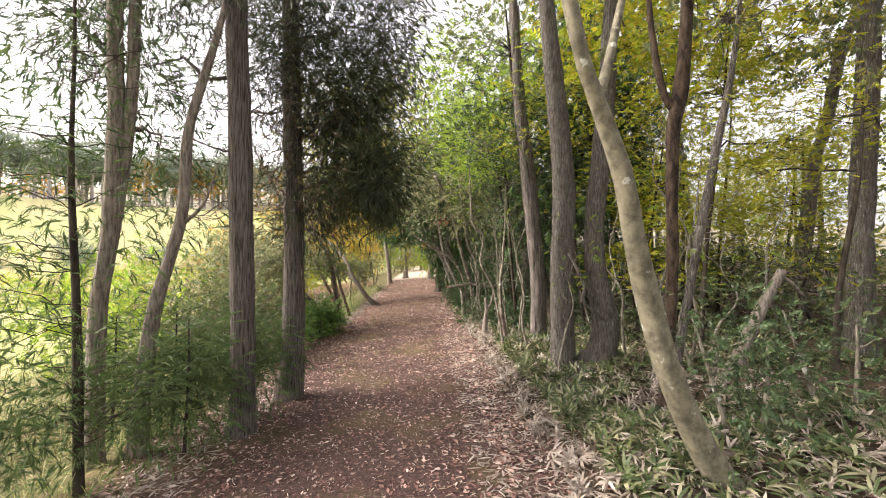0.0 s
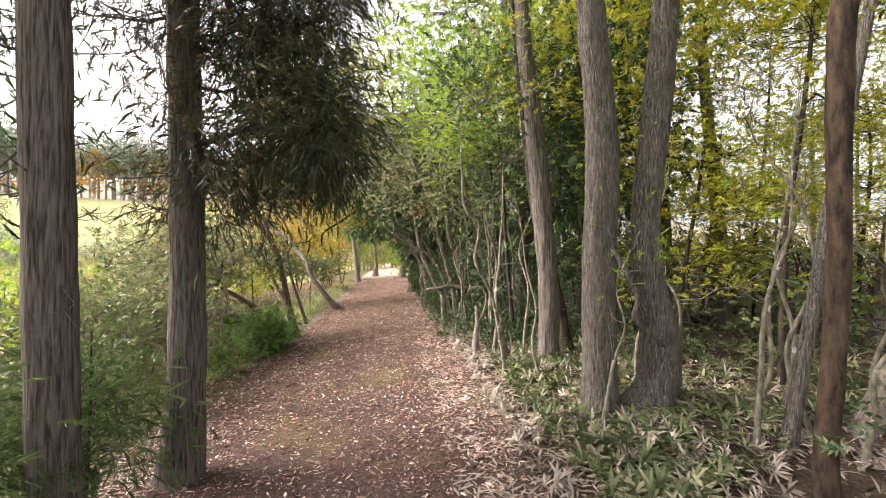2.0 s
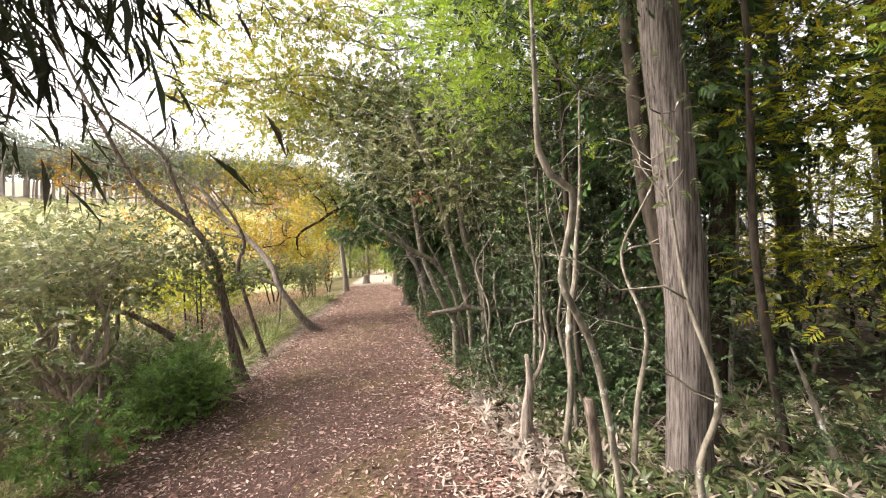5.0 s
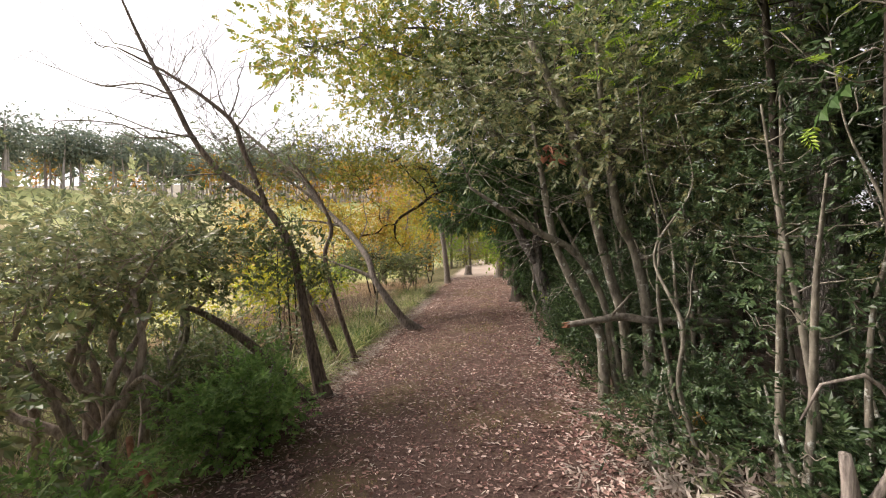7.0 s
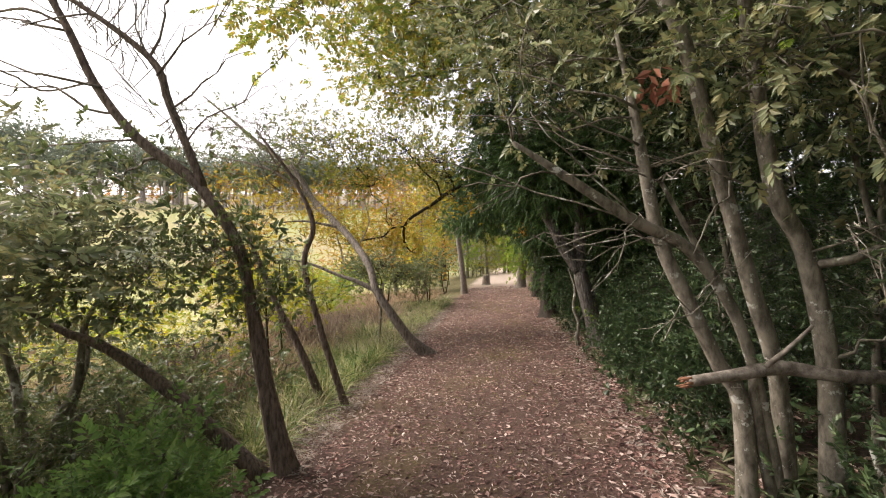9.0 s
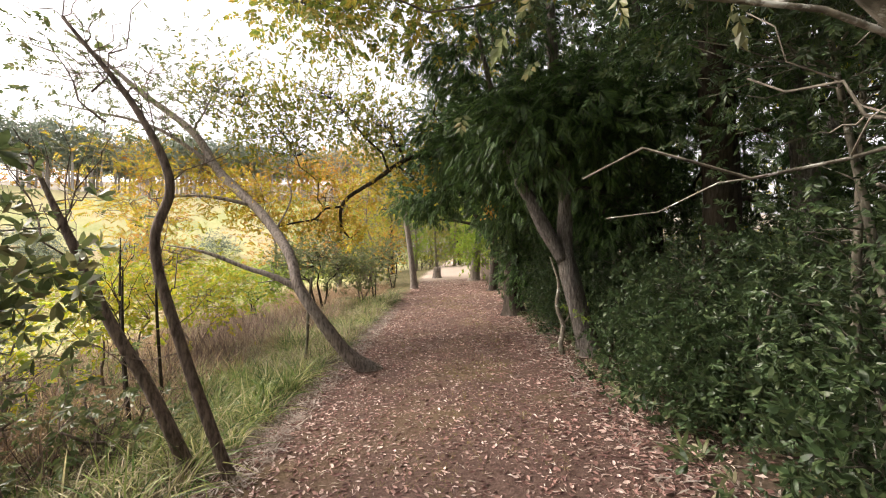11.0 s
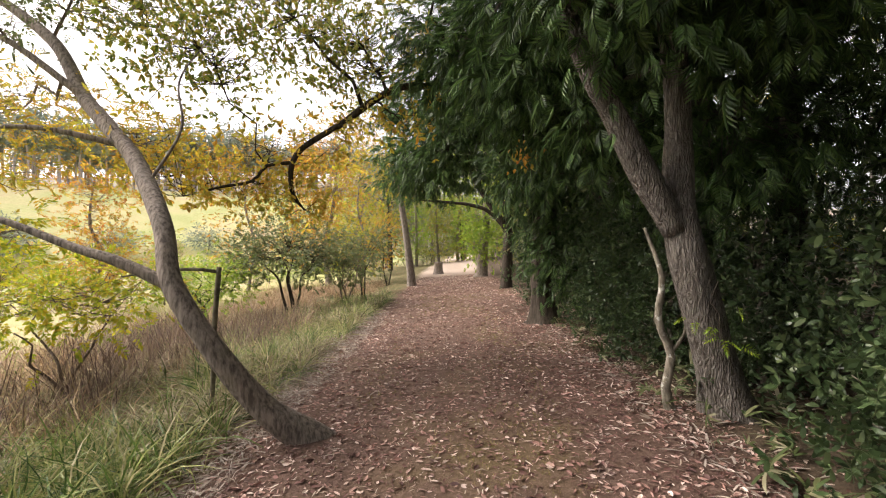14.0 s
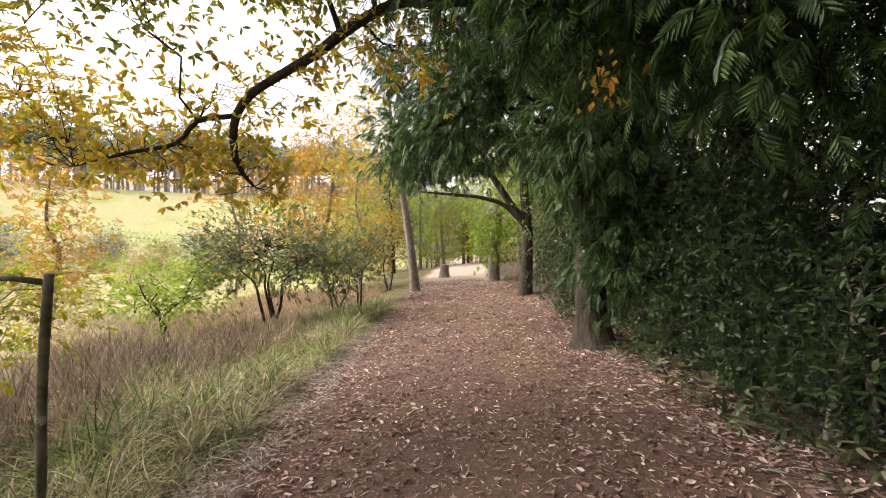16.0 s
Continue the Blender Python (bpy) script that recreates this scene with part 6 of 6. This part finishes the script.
leaf_bunch("withered_leaf_bunch", -0.02, 10.5, 2.45, 26, 0.05, 0.085, LEAF_RUST, "hanging bunch of withered rust-brown leaves", "dead leaves")
leaf_bunch("rusty_spray", -0.75, 16.3, 1.95, 40, 0.06, 0.06, LEAF_ORANGE, "rust-orange dead spray hanging in the cypress", "dead leaves")
leaf_bunch("green_sprig", 0.28, 14.98, 0.62, 14, 0.09, 0.12, LEAF_LIME, "fresh green sprig growing from the trunk foot", "sprig", T_FEATHER)
leaf_bunch("yellow_seedling", 1.98, 6.1, 0.35, 16, 0.09, 0.12, LEAF_YELLOW, "small yellow-leaved seedling between the oaks", "seedling", T_FEATHER)
leaf_bunch("orange_fern", 1.05, 9.75, 0.2, 14, 0.09, 0.12, LEAF_ORANGE, "withered orange fern at the path edge", "fern", T_FEATHER)
leaf_bunch("orange_fern", 1.05, 13.15, 0.3, 10, 0.08, 0.1, LEAF_ORANGE, "orange leaves in the evergreen shrub", "leaves", T_BROAD)

# ---- woodland behind the first trees ----
def make_variant(name, label, height, bark, leaf, template, blobs, opts, r=0.12, cat="tree", group=""):
    return tree(name, label, cat, [[(0, 0, 0, r), (rng.normal(0, 0.1), 0, height * 0.3, r * 0.8), (rng.normal(0, 0.2), 0.1, height * 0.65, r * 0.5), (0.1, 0, height * 0.9, r * 0.1)]],
                bark, [(blobs, template, leaf, opts)], group, 8, 0.25, 0.0, 0.1, step=height / 16)[0]


WOOD = dict(per=6, spread=0.42, size=0.22, droop=0.15, flat=0.6, twig=0.012, sides=3, step=5.0, seg=2)
variants = [
    make_variant("forest_tree", "grey-barked woodland tree with high green crown", 9, BARK_OAK, LEAF_OLIVE, T_SIMPLE, [(0, 0, 5.6, 1.8, 1.8, 1.2, 34), (0.4, 0.2, 7.6, 1.6, 1.6, 1.0, 26)], WOOD, 0.13, group="woodland trees"),
    make_variant("forest_tree", "woodland tree with yellow-green autumn crown", 8, BARK_OAK, LEAF_YELLOW, T_SIMPLE, [(0, 0, 3.8, 1.8, 1.8, 0.7, 34), (0.3, 0.4, 5.6, 1.8, 1.8, 0.9, 36)], WOOD, 0.10, group="woodland trees"),
    make_variant("forest_tree", "dark evergreen woodland tree", 8, BARK_DARK, LEAF_EVERGREEN, T_SIMPLE, [(0, 0, 3.4, 1.4, 1.4, 1.2, 44), (0.2, 0.1, 5.8, 1.5, 1.5, 1.3, 40)], WOOD, 0.12, group="woodland trees"),
    make_variant("forest_tree", "slim dark woodland trunk with sparse crown", 10, BARK_DARK, LEAF_OLIVE, T_SIMPLE, [(0, 0, 7.0, 1.5, 1.5, 1.2, 26)], WOOD, 0.09, group="woodland trees"),
]
wood = np.random.default_rng(21)
first = {}
spots = []
while len(spots) < 64:
    x, y = wood.uniform(3.2, 26), wood.uniform(-7, 46)
    if x < 6.6 and y < 10.5 or x < 0.5 or (x < 9 and y < 3):
        continue
    if all((x - a) ** 2 + (y - b) ** 2 > 2.2 for a, b in spots):
        spots.append((x, y))
spots += [(-3.8, -3.5), (3.5, -3), (-6.5, -6), (1.5, -8), (5.5, -5), (-10, -4), (3.2, 33), (3.2, 40), (2.5, 48), (4, 56)]
for i, (x, y) in enumerate(spots):
    k = int(wood.choice([0, 1, 2, 3], p=[0.25, 0.3, 0.2, 0.25]))
    m = pose(x, y, ground_height(x, y) - 0.02, 0, 0, wood.uniform(0, 360))
    if k not in first:
        variants[k].matrix_basis = m
        first[k] = True
    else:
        copy_thing(variants[k], m)

# close-set dark conifers behind the evergreen shrubs
SHADE = dict(per=9, spread=0.3, size=0.3, droop=0.5, twig=0.012, sides=3, step=5.0, seg=2)
conifers = [
    make_variant("shade_conifer", "tall dark conifer with dense hanging boughs behind the shrubs", 10, BARK_DARK, LEAF_CONIFER, T_COARSE,
                 [(0, 0.6, 1.7, 1.0, 0.7, 0.8, 14), (-0.7, -0.3, 2.6, 0.9, 0.8, 0.6, 16), (0.7, 0, 3.2, 0.9, 0.9, 0.7, 16), (-0.5, 0.4, 4.1, 1.0, 0.9, 0.7, 18), (0.4, -0.5, 4.9, 1.0, 0.9, 0.7, 18), (0, 0.3, 6.0, 1.2, 1.2, 0.8, 22), (0, 0, 7.4, 1.0, 1.0, 1.0, 20)], SHADE, 0.15, group="shade conifers"),
    make_variant("shade_conifer", "dark conifer with bare lower trunk and heavy crown", 11, BARK_CEDAR, LEAF_CEDAR, T_COARSE,
                 [(0.5, 0.3, 2.7, 0.9, 0.8, 0.5, 12), (-0.6, -0.3, 3.4, 0.9, 0.8, 0.6, 16), (0.6, -0.2, 4.4, 1.0, 1.0, 0.7, 18), (-0.4, 0.4, 5.3, 1.1, 1.0, 0.7, 18), (0, 0, 6.6, 1.2, 1.2, 0.9, 22), (0, 0, 8.0, 1.0, 1.0, 1.0, 18)], SHADE, 0.17, group="shade conifers"),
]
used = set()
for i, (x, y) in enumerate([(3.1, 8.9), (3.7, 10.3), (5.8, 16.4), (2.9, 20.2), (2.2, 23.4), (3.2, 25.4), (2.4, 28.4), (2.8, 31.0)]):
    k = (0, 1, 0, 0, 1)[i % 5]
    m = pose(x, y, ground_height(x, y) - 0.02, 0, 0, 137 * i) @ Matrix.Scale(0.92 + 0.05 * (i % 4), 4)
    if k in used:
        copy_thing(conifers[k], m)
    else:
        conifers[k].matrix_basis = m
        used.add(k)

# low-crowned trees that close the far end of the path
ARCH = dict(per=9, spread=0.4, size=0.26, droop=0.2, twig=0.014, sides=3, step=5.0, seg=2)
arches = [
    make_variant("arch_tree", "light green broadleaf tree with low boughs closing the path", 8, BARK_GREY, LEAF_LIME, T_SIMPLE,
                 [(0, 0, 1.8, 1.5, 1.3, 1.1, 36), (0.6, 0, 3.6, 1.7, 1.5, 1.0, 40), (-0.4, 0, 5.4, 1.8, 1.6, 1.2, 40)], ARCH, 0.16, group="trees at the far end"),
    make_variant("arch_tree", "olive green broadleaf tree with low boughs closing the path", 8, BARK_GREY, LEAF_GOLDEN_GREEN, T_SIMPLE,
                 [(0, 0, 1.5, 1.4, 1.3, 1.0, 36), (-0.6, 0, 3.4, 1.7, 1.5, 1.0, 40), (0.4, 0, 5.2, 1.8, 1.6, 1.2, 40)], ARCH, 0.14, group="trees at the far end"),
]
used = set()
for i, (x, y) in enumerate([(1.4, 34.6), (1.2, 41.0), (0.6, 45.0), (-1.2, 47.5), (-2.6, 49.0), (-4.2, 48.5), (-6.0, 47.5), (-8.8, 48.5), (-10.8, 48.0), (-5.0, 52.5), (-2.0, 53.0), (1.0, 50.5), (3.0, 46.0), (-13.5, 50.0), (-16.5, 47.0)]):
    k = i % 2
    m = pose(x, y, ground_height(x, y) - 0.02, 0, 0, 101 * i)
    if k in used:
        copy_thing(arches[k], m)
    else:
        arches[k].matrix_basis = m
        used.add(k)

# thin pale stems in the bamboo grass around the paired oaks
for i, (bx, by, lx, h) in enumerate([(2.35, 4.75, 0.35, 2.6), (2.62, 5.15, 0.5, 2.2), (2.9, 4.85, -0.35, 2.9), (2.55, 5.9, -0.5, 2.4), (3.15, 5.4, 0.2, 3.2), (2.3, 6.3, 0.4, 2.6), (1.35, 6.5, -0.35, 2.2), (1.4, 5.2, 0.25, 1.5), (3.5, 5.0, 0.6, 2.4), (2.75, 4.4, 0.2, 1.6), (1.3, 7.3, 0.2, 2.5), (1.22, 8.0, -0.3, 2.3), (1.55, 8.9, -0.25, 2.6), (0.95, 9.9, -0.35, 2.8), (0.9, 9.4, -0.2, 2.4), (1.1, 10.1, -0.4, 2.6)]):
    g = ground_height(bx, by)
    pts = [(bx, by, g - 0.05, 0.022)] + [(bx + lx * k + rng.normal(0, 0.06), by + rng.normal(0, 0.06), g + h * k, 0.022 * (1.05 - k)) for k in (0.2, 0.4, 0.6, 0.8)] + [(bx + lx, by, g + h, 0.004)]
    tree("thin_sapling", "thin crooked pale sapling rising from bamboo grass", "tree", [pts], BARK_SHRUB,
         [([(bx + lx, by, g + h, 0.4, 0.4, 0.3, 5)], T_FEATHER, LEAF_LIME if i % 2 else LEAF_OLIVE, dict(per=5, spread=0.15, size=0.13, twig=0.005))], "thin saplings", 8, 0.2, 0, 0.15,
         dead_twigs=[(q[:3], (q[0] + rng.normal(0, 0.3), q[1] + rng.normal(0, 0.2), q[2] + rng.uniform(0.1, 0.5)), 0.006) for q in pts[2:5]])

# undergrowth shrubs in the wood
under = [make_variant("forest_shrub", "low mixed green forest shrub", 1.5, BARK_DARK, LEAF_EVERGREEN, T_SIMPLE, [(0, 0, 0.7, 0.8, 0.8, 0.6, 20)], dict(per=8, spread=0.22, size=0.17, twig=0.008, sides=3, step=5.0, seg=2), 0.03, "shrub", "forest shrubs"),
         make_variant("forest_shrub", "low yellowing forest shrub", 1.7, BARK_DARK, LEAF_YELLOW, T_FEATHER, [(0, 0, 1.1, 0.9, 0.9, 0.4, 18)], dict(per=8, spread=0.25, size=0.16, flat=0.4, twig=0.008, sides=3, step=5.0, seg=2), 0.025, "shrub", "forest shrubs"),
         make_variant("forest_shrub", "low olive and brown forest shrub", 1.5, BARK_DARK, LEAF_OLIVE, T_SIMPLE, [(0, 0, 0.8, 0.8, 0.8, 0.6, 18)], dict(per=7, spread=0.24, size=0.17, twig=0.008, sides=3, step=5.0, seg=2), 0.03, "shrub", "forest shrubs")]
used = set()
n_under = 0
while n_under < 64:
    x, y = wood.uniform(2.4, 18), wood.uniform(4.0, 34)
    if x < 3.6 and y < 6.2 or (x < 3 and y < 9):
        continue
    k = int(wood.choice([0, 1, 2], p=[0.35, 0.3, 0.35]))
    m = pose(x, y, ground_height(x, y) - 0.02, 0, 0, wood.uniform(0, 360))
    if k in used:
        copy_thing(under[k], m)
    else:
        under[k].matrix_basis = m
        used.add(k)
    n_under += 1
for x, y in [(3.2, 6.9), (3.9, 7.7), (4.7, 7.0), (5.5, 8.1), (6.3, 7.2), (7.2, 8.4), (4.3, 9.0), (5.9, 9.4), (7.0, 6.2), (8.0, 7.2), (6.6, 10.2), (8.4, 9.2), (3.4, 8.2), (5.0, 6.0), (6.0, 5.2), (7.6, 5.0), (9.2, 6.4), (9.4, 8.2), (4.4, 10.3), (7.6, 10.6)] + [(wood.uniform(-9, 6), wood.uniform(47, 54)) for _ in range(16)]:
    copy_thing(under[int(wood.integers(0, 3))], pose(x, y, ground_height(x, y) - 0.02, 0, 0, x * 50) @ Matrix.Scale(1.0, 4))

# ---- hill forest beyond the meadow ----
FARW = dict(per=5, spread=0.8, size=0.95, droop=0.3, flat=0.6, twig=0.03, twigs=False)
# no haze volume; pines and bushes use the haze-paled materials
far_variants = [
    make_variant("pine_tree", "tall pale-trunked pine in the plantation on the hillside", 12, BARK_FAR_HAZED, LEAF_FAR_HAZED, T_FAR, [(0, 0, 8.6, 2.4, 2.4, 2.6, 34)], FARW, 0.2, group="hillside plantation"),
    make_variant("pine_tree", "tall slim pale-trunked pine in the plantation on the hillside", 10.5, BARK_FAR_HAZED, LEAF_FAR_HAZED, T_FAR, [(0, 0, 7.6, 2.1, 2.1, 2.4, 32)], FARW, 0.17, group="hillside plantation"),
    make_variant("hillside_tree", "rust-tinted autumn tree on the hillside", 9, BARK_FAR_HAZED, LEAF_ORANGE, T_BROAD, [(0, 0, 5.0, 2.4, 2.4, 2.6, 30)], FARW, 0.18, group="hillside autumn trees"),
]
used = set()
for i in range(300):
    a, d = radians(wood.uniform(2, 84)), 80 + 48 * wood.uniform(0, 1) ** 1.4
    x, y = -d * math.sin(a), 12 + d * math.cos(a)
    k = int(wood.choice([0, 1, 2], p=[0.53, 0.35, 0.12]))
    m = pose(x, y, ground_height(x, y) - 0.05, 0, 0, wood.uniform(0, 360))
    if k in used:
        copy_thing(far_variants[k], m)
    else:
        far_variants[k].matrix_basis = m
        used.add(k)
bush = make_variant("field_bush", "rounded grey-green bush on the meadow", 2.2, BARK_DARK, LEAF_FAR_HAZED, T_FAR, [(0, 0, 1.1, 1.8, 1.5, 0.9, 50)], dict(per=10, spread=0.35, size=0.3), 0.05, "shrub", "meadow bushes")
bush.matrix_basis = pose(-34, 40, ground_height(-34, 40))
for x, y in ((-37, 42), (-31, 45), (-40, 36), (-26, 50), (-30, 22), (-33, 16), (-14, 44)):
    copy_thing(bush, pose(x, y, ground_height(x, y), 0, 0, x * 40))

weeds = [make_variant("meadow_clump", label, 1.3, BARK_BROWN, lf, T_SIMPLE, [(0, 0, 0.45, 1.3, 1.0, 0.45, 30)], dict(per=8, spread=0.28, size=0.2, twig=0.008, sides=3, step=5.0, seg=2), 0.02, "shrub", "meadow clumps")
         for lf, label in ((LEAF_LIME, "low lime-green clump of weeds on the meadow"), (LEAF_TAN, "low tawny clump of dry weeds on the meadow"), (LEAF_YELLOW, "low yellow-green bramble clump on the meadow"))]
used = set()
for i in range(96):
    x, y = -wood.uniform(8.5, 34), wood.uniform(12, 50)
    k = i % 3
    m = pose(x, y, ground_height(x, y) - 0.03, 0, 0, wood.uniform(0, 360)) @ Matrix.Scale(wood.uniform(0.7, 1.5), 4)
    if k in used:
        copy_thing(weeds[k], m)
    else:
        weeds[k].matrix_basis = m
        used.add(k)

# ---- ground cover ----
def on_ground(x, y, lift=0.0):
    return np.array([(a, b, ground_height(a, b) + lift) for a, b in zip(x, y)])


def cover(name, label, category, template, mat, x, y, size, lean=0.0, lift=0.0, tilt=0.35, flat=False):
    P = on_ground(x, y, lift)
    n = len(P)
    a = rng.uniform(0, 2 * math.pi, n)
    D = np.stack([np.cos(a), np.sin(a), np.full(n, 0.0) + (rng.normal(0, 0.08, n) if flat else lean)], 1)
    me = scatter(name, template, P, D, size, tilt=0.2 if flat else tilt)
    me.materials.append(mat)
    return tagged(new(name, me), label, category, kind="stuff")


def strip(n, y0, y1, u0, u1, power=1.0):
    y = rng.uniform(y0, y1, n)
    u = u0 + (u1 - u0) * rng.uniform(0, 1, n) ** power
    return np.array([path_centre(v) for v in y]) + u, y


def patchy(x, y, scale, cut, seed):
    k = np.array([noise.noise((a * scale, b * scale, seed)) for a, b in zip(x, y)]) > cut
    return x[k], y[k]


# fallen leaves on the path, thicker at the sides
x, y = strip(70000, 0.3, 20, -2.15, 1.65)
keep = rng.uniform(0, 1, len(x)) < 0.25 + 0.55 * np.abs((x - np.array([path_centre(v) for v in y])) / 1.6) + 0.25 * (y > 6)
x, y = x[keep], y[keep]
cover("fallen_leaves", "scattered brown fallen leaves on the path", "leaf litter", T_CURL, LITTER, x, y, 0.016 + 0.042 * rng.uniform(0, 1, len(x)) ** 1.5, lift=0.005, tilt=0.45)
x, y = strip(8000, 20, 31, -1.6, 1.6)
cover("fallen_leaves", "scattered tawny fallen leaves farther along the path", "leaf litter", T_LEAF, LITTER, x, y, rng.uniform(0.04, 0.10, len(x)), lift=0.005, flat=True)
x, y = strip(9000, 1, 14, 1.2, 7.5, 1.6)
cover("fallen_leaves", "brown leaf litter on the woodland floor", "leaf litter", T_LEAF, LITTER, x, y, rng.uniform(0.03, 0.09, len(x)), lift=0.01, flat=True)
x, y = strip(6000, 9, 22, 1.3, 3.2, 1.3)
cover("fallen_leaves", "brown leaf litter under the evergreen shrubs", "leaf litter", T_LEAF, LITTER, x, y, rng.uniform(0.02, 0.06, len(x)), lift=0.01, flat=True)
x, y = strip(500, 8.5, 22, 1.45, 2.2)
cover("bamboo_grass", "small bamboo grass under the evergreen shrubs", "bamboo grass", T_SASA, LEAF_SASA, x, y, rng.uniform(0.08, 0.2, len(x)), lean=0.4, lift=0.05, tilt=0.5)
# pale dry bamboo leaves along both edges
x, y = strip(4600, 0.8, 9.5, 1.0, 2.3, 1.0)
x2, y2 = strip(1500, 9.5, 20, 1.2, 1.8)
x3, y3 = strip(1500, 1.5, 6.5, -1.9, -1.2)
x4, y4 = strip(1800, 11.0, 20, -1.8, -1.35)
x, y = np.concatenate([x, x2, x3, x4]), np.concatenate([y, y2, y3, y4])
cover("dry_bamboo_leaves", "pale dry bamboo leaves strewn along the path edges", "leaf litter", T_SLIM, LEAF_SASA_DRY, x, y, rng.uniform(0.04, 0.14, len(x)), lift=0.012, flat=True)
# bamboo grass
x, y = strip(5200, 0.8, 11, 1.85, 6.5, 1.4)
x, y = patchy(x, y, 0.8, -0.25, 4.0)
cover("bamboo_grass", "low bamboo grass with pale-edged leaves covering the woodland floor", "bamboo grass", T_SASA, LEAF_SASA, x, y, rng.uniform(0.09, 0.19, len(x)), lean=0.45, lift=0.07, tilt=0.5)
x, y = strip(2600, 1.5, 10, 1.55, 4.4, 1.2)
cover("bamboo_grass", "dried bamboo grass among the green", "bamboo grass", T_SASA, LEAF_SASA_DRY, x, y, rng.uniform(0.08, 0.17, len(x)), lean=0.3, lift=0.05, tilt=0.6)
x, y = strip(30000, 1.0, 20, -2.0, 1.7)
cover("leaf_fragments", "fine broken leaf fragments covering the path", "leaf litter", T_SLIM, LITTER, x, y, rng.uniform(0.02, 0.06, len(x)), lift=0.006, flat=True)
# moss, straw and twigs on the path
x, y = strip(5200, 5.5, 24, -0.9, 0.8)
x, y = patchy(x, y, 0.9, -0.02, 2.0)
cover("path_moss", "thin mossy grass along the middle of the path", "moss", T_TUFT_LIGHT, MOSS, x, y, rng.uniform(0.03, 0.075, len(x)), lean=0.2)
x, y = strip(5200, 1.0, 20, -1.75, 1.75)
cover("straw_bits", "pale straw bits and leaf stalks on the path", "straw", T_SLIM, STRAW, x, y, rng.uniform(0.02, 0.07, len(x)), lift=0.012, flat=True)
# grass of the left verge
x, y = strip(2200, 10.5, 24, -3.7, -1.75)
x, y = patchy(x, y, 1.1, 0.05, 17.0)
cover("verge_grass", "lush arching clumps of green grass along the path", "grass", T_TUFT_ARCH, GRASS_GREEN, x, y, rng.uniform(0.3, 0.72, len(x)), lean=0.35, tilt=0.4)
x, y = strip(2600, 11, 23, -5.2, -1.75)
x, y = patchy(x, y, 0.7, -0.1, 41.0)
cover("dry_grass", "bleached straw tufts matted among the green grass", "grass", T_TUFT_ARCH, STRAW_GRASS, x, y, rng.uniform(0.25, 0.6, len(x)), lean=0.1, tilt=0.6)
x, y = strip(2000, 9.5, 23, -3.9, -1.7)
x, y = patchy(x, y, 0.6, -0.2, 8.0)
cover("verge_grass", "long green drooping grass on the verge", "grass", T_TUFT_DROOP, GRASS, x, y, rng.uniform(0.28, 0.58, len(x)), lean=0.5, tilt=0.25)
x, y = strip(2600, 11, 26, -7.0, -3.0)
x, y = patchy(x, y, 0.4, 0.0, 31.0)
cover("verge_grass", "long green grass running into the tawny grass", "grass", T_TUFT_LONG, GRASS, x, y, rng.uniform(0.35, 0.75, len(x)), lean=0.4, tilt=0.35)
x, y = strip(900, 11, 21, -2.0, -1.35)
cover("dry_grass", "bleached dry grass at the path edge", "grass", T_TUFT_DROOP, LEAF_SASA_DRY, x, y, rng.uniform(0.1, 0.25, len(x)), lean=0.2, tilt=0.3)
x, y = strip(4600, 12, 30, -7.5, -2.9)
x, y = patchy(x, y, 0.45, -0.2, 12.0)
cover("dry_grass", "tall tawny dry grass between verge and meadow", "grass", T_TUFT_LONG, GRASS_DRY, x, y, rng.uniform(0.4, 0.9, len(x)), lean=0.45, tilt=0.4)
x, y = strip(1900, 12.0, 21, -6.2, -3.0)
x, y = patchy(x, y, 0.5, -0.1, 22.0)
cover("dry_brush", "dark red-brown dry weed stalks", "weeds", T_STALKS, BRUSH, x, y, rng.uniform(0.5, 1.0, len(x)), lean=0.1, tilt=0.25)
x, y = strip(3400, 2.0, 14, -7.0, -1.95)
cover("verge_grass", "mixed weeds and grass under the shrubs", "grass", T_TUFT_LONG, GRASS, x, y, rng.uniform(0.18, 0.5, len(x)), lean=0.4, tilt=0.3)
x, y = strip(1000, 6.5, 13, -6.0, -2.4)
cover("dry_brush", "dry twiggy weeds under the shrubs", "weeds", T_STALKS, BRUSH, x, y, rng.uniform(0.3, 0.7, len(x)), lean=0.1, tilt=0.3)
x, y = strip(7000, -2, 42, -24, -6.0, 0.9)
x, y = patchy(x, y, 0.18, -0.2, 5.0)
cover("meadow_grass", "tall yellow-green meadow grass", "grass", T_TUFT_LIGHT, FIELD_GRASS, x, y, rng.uniform(0.2, 0.45, len(x)), lean=0.3, tilt=0.25)
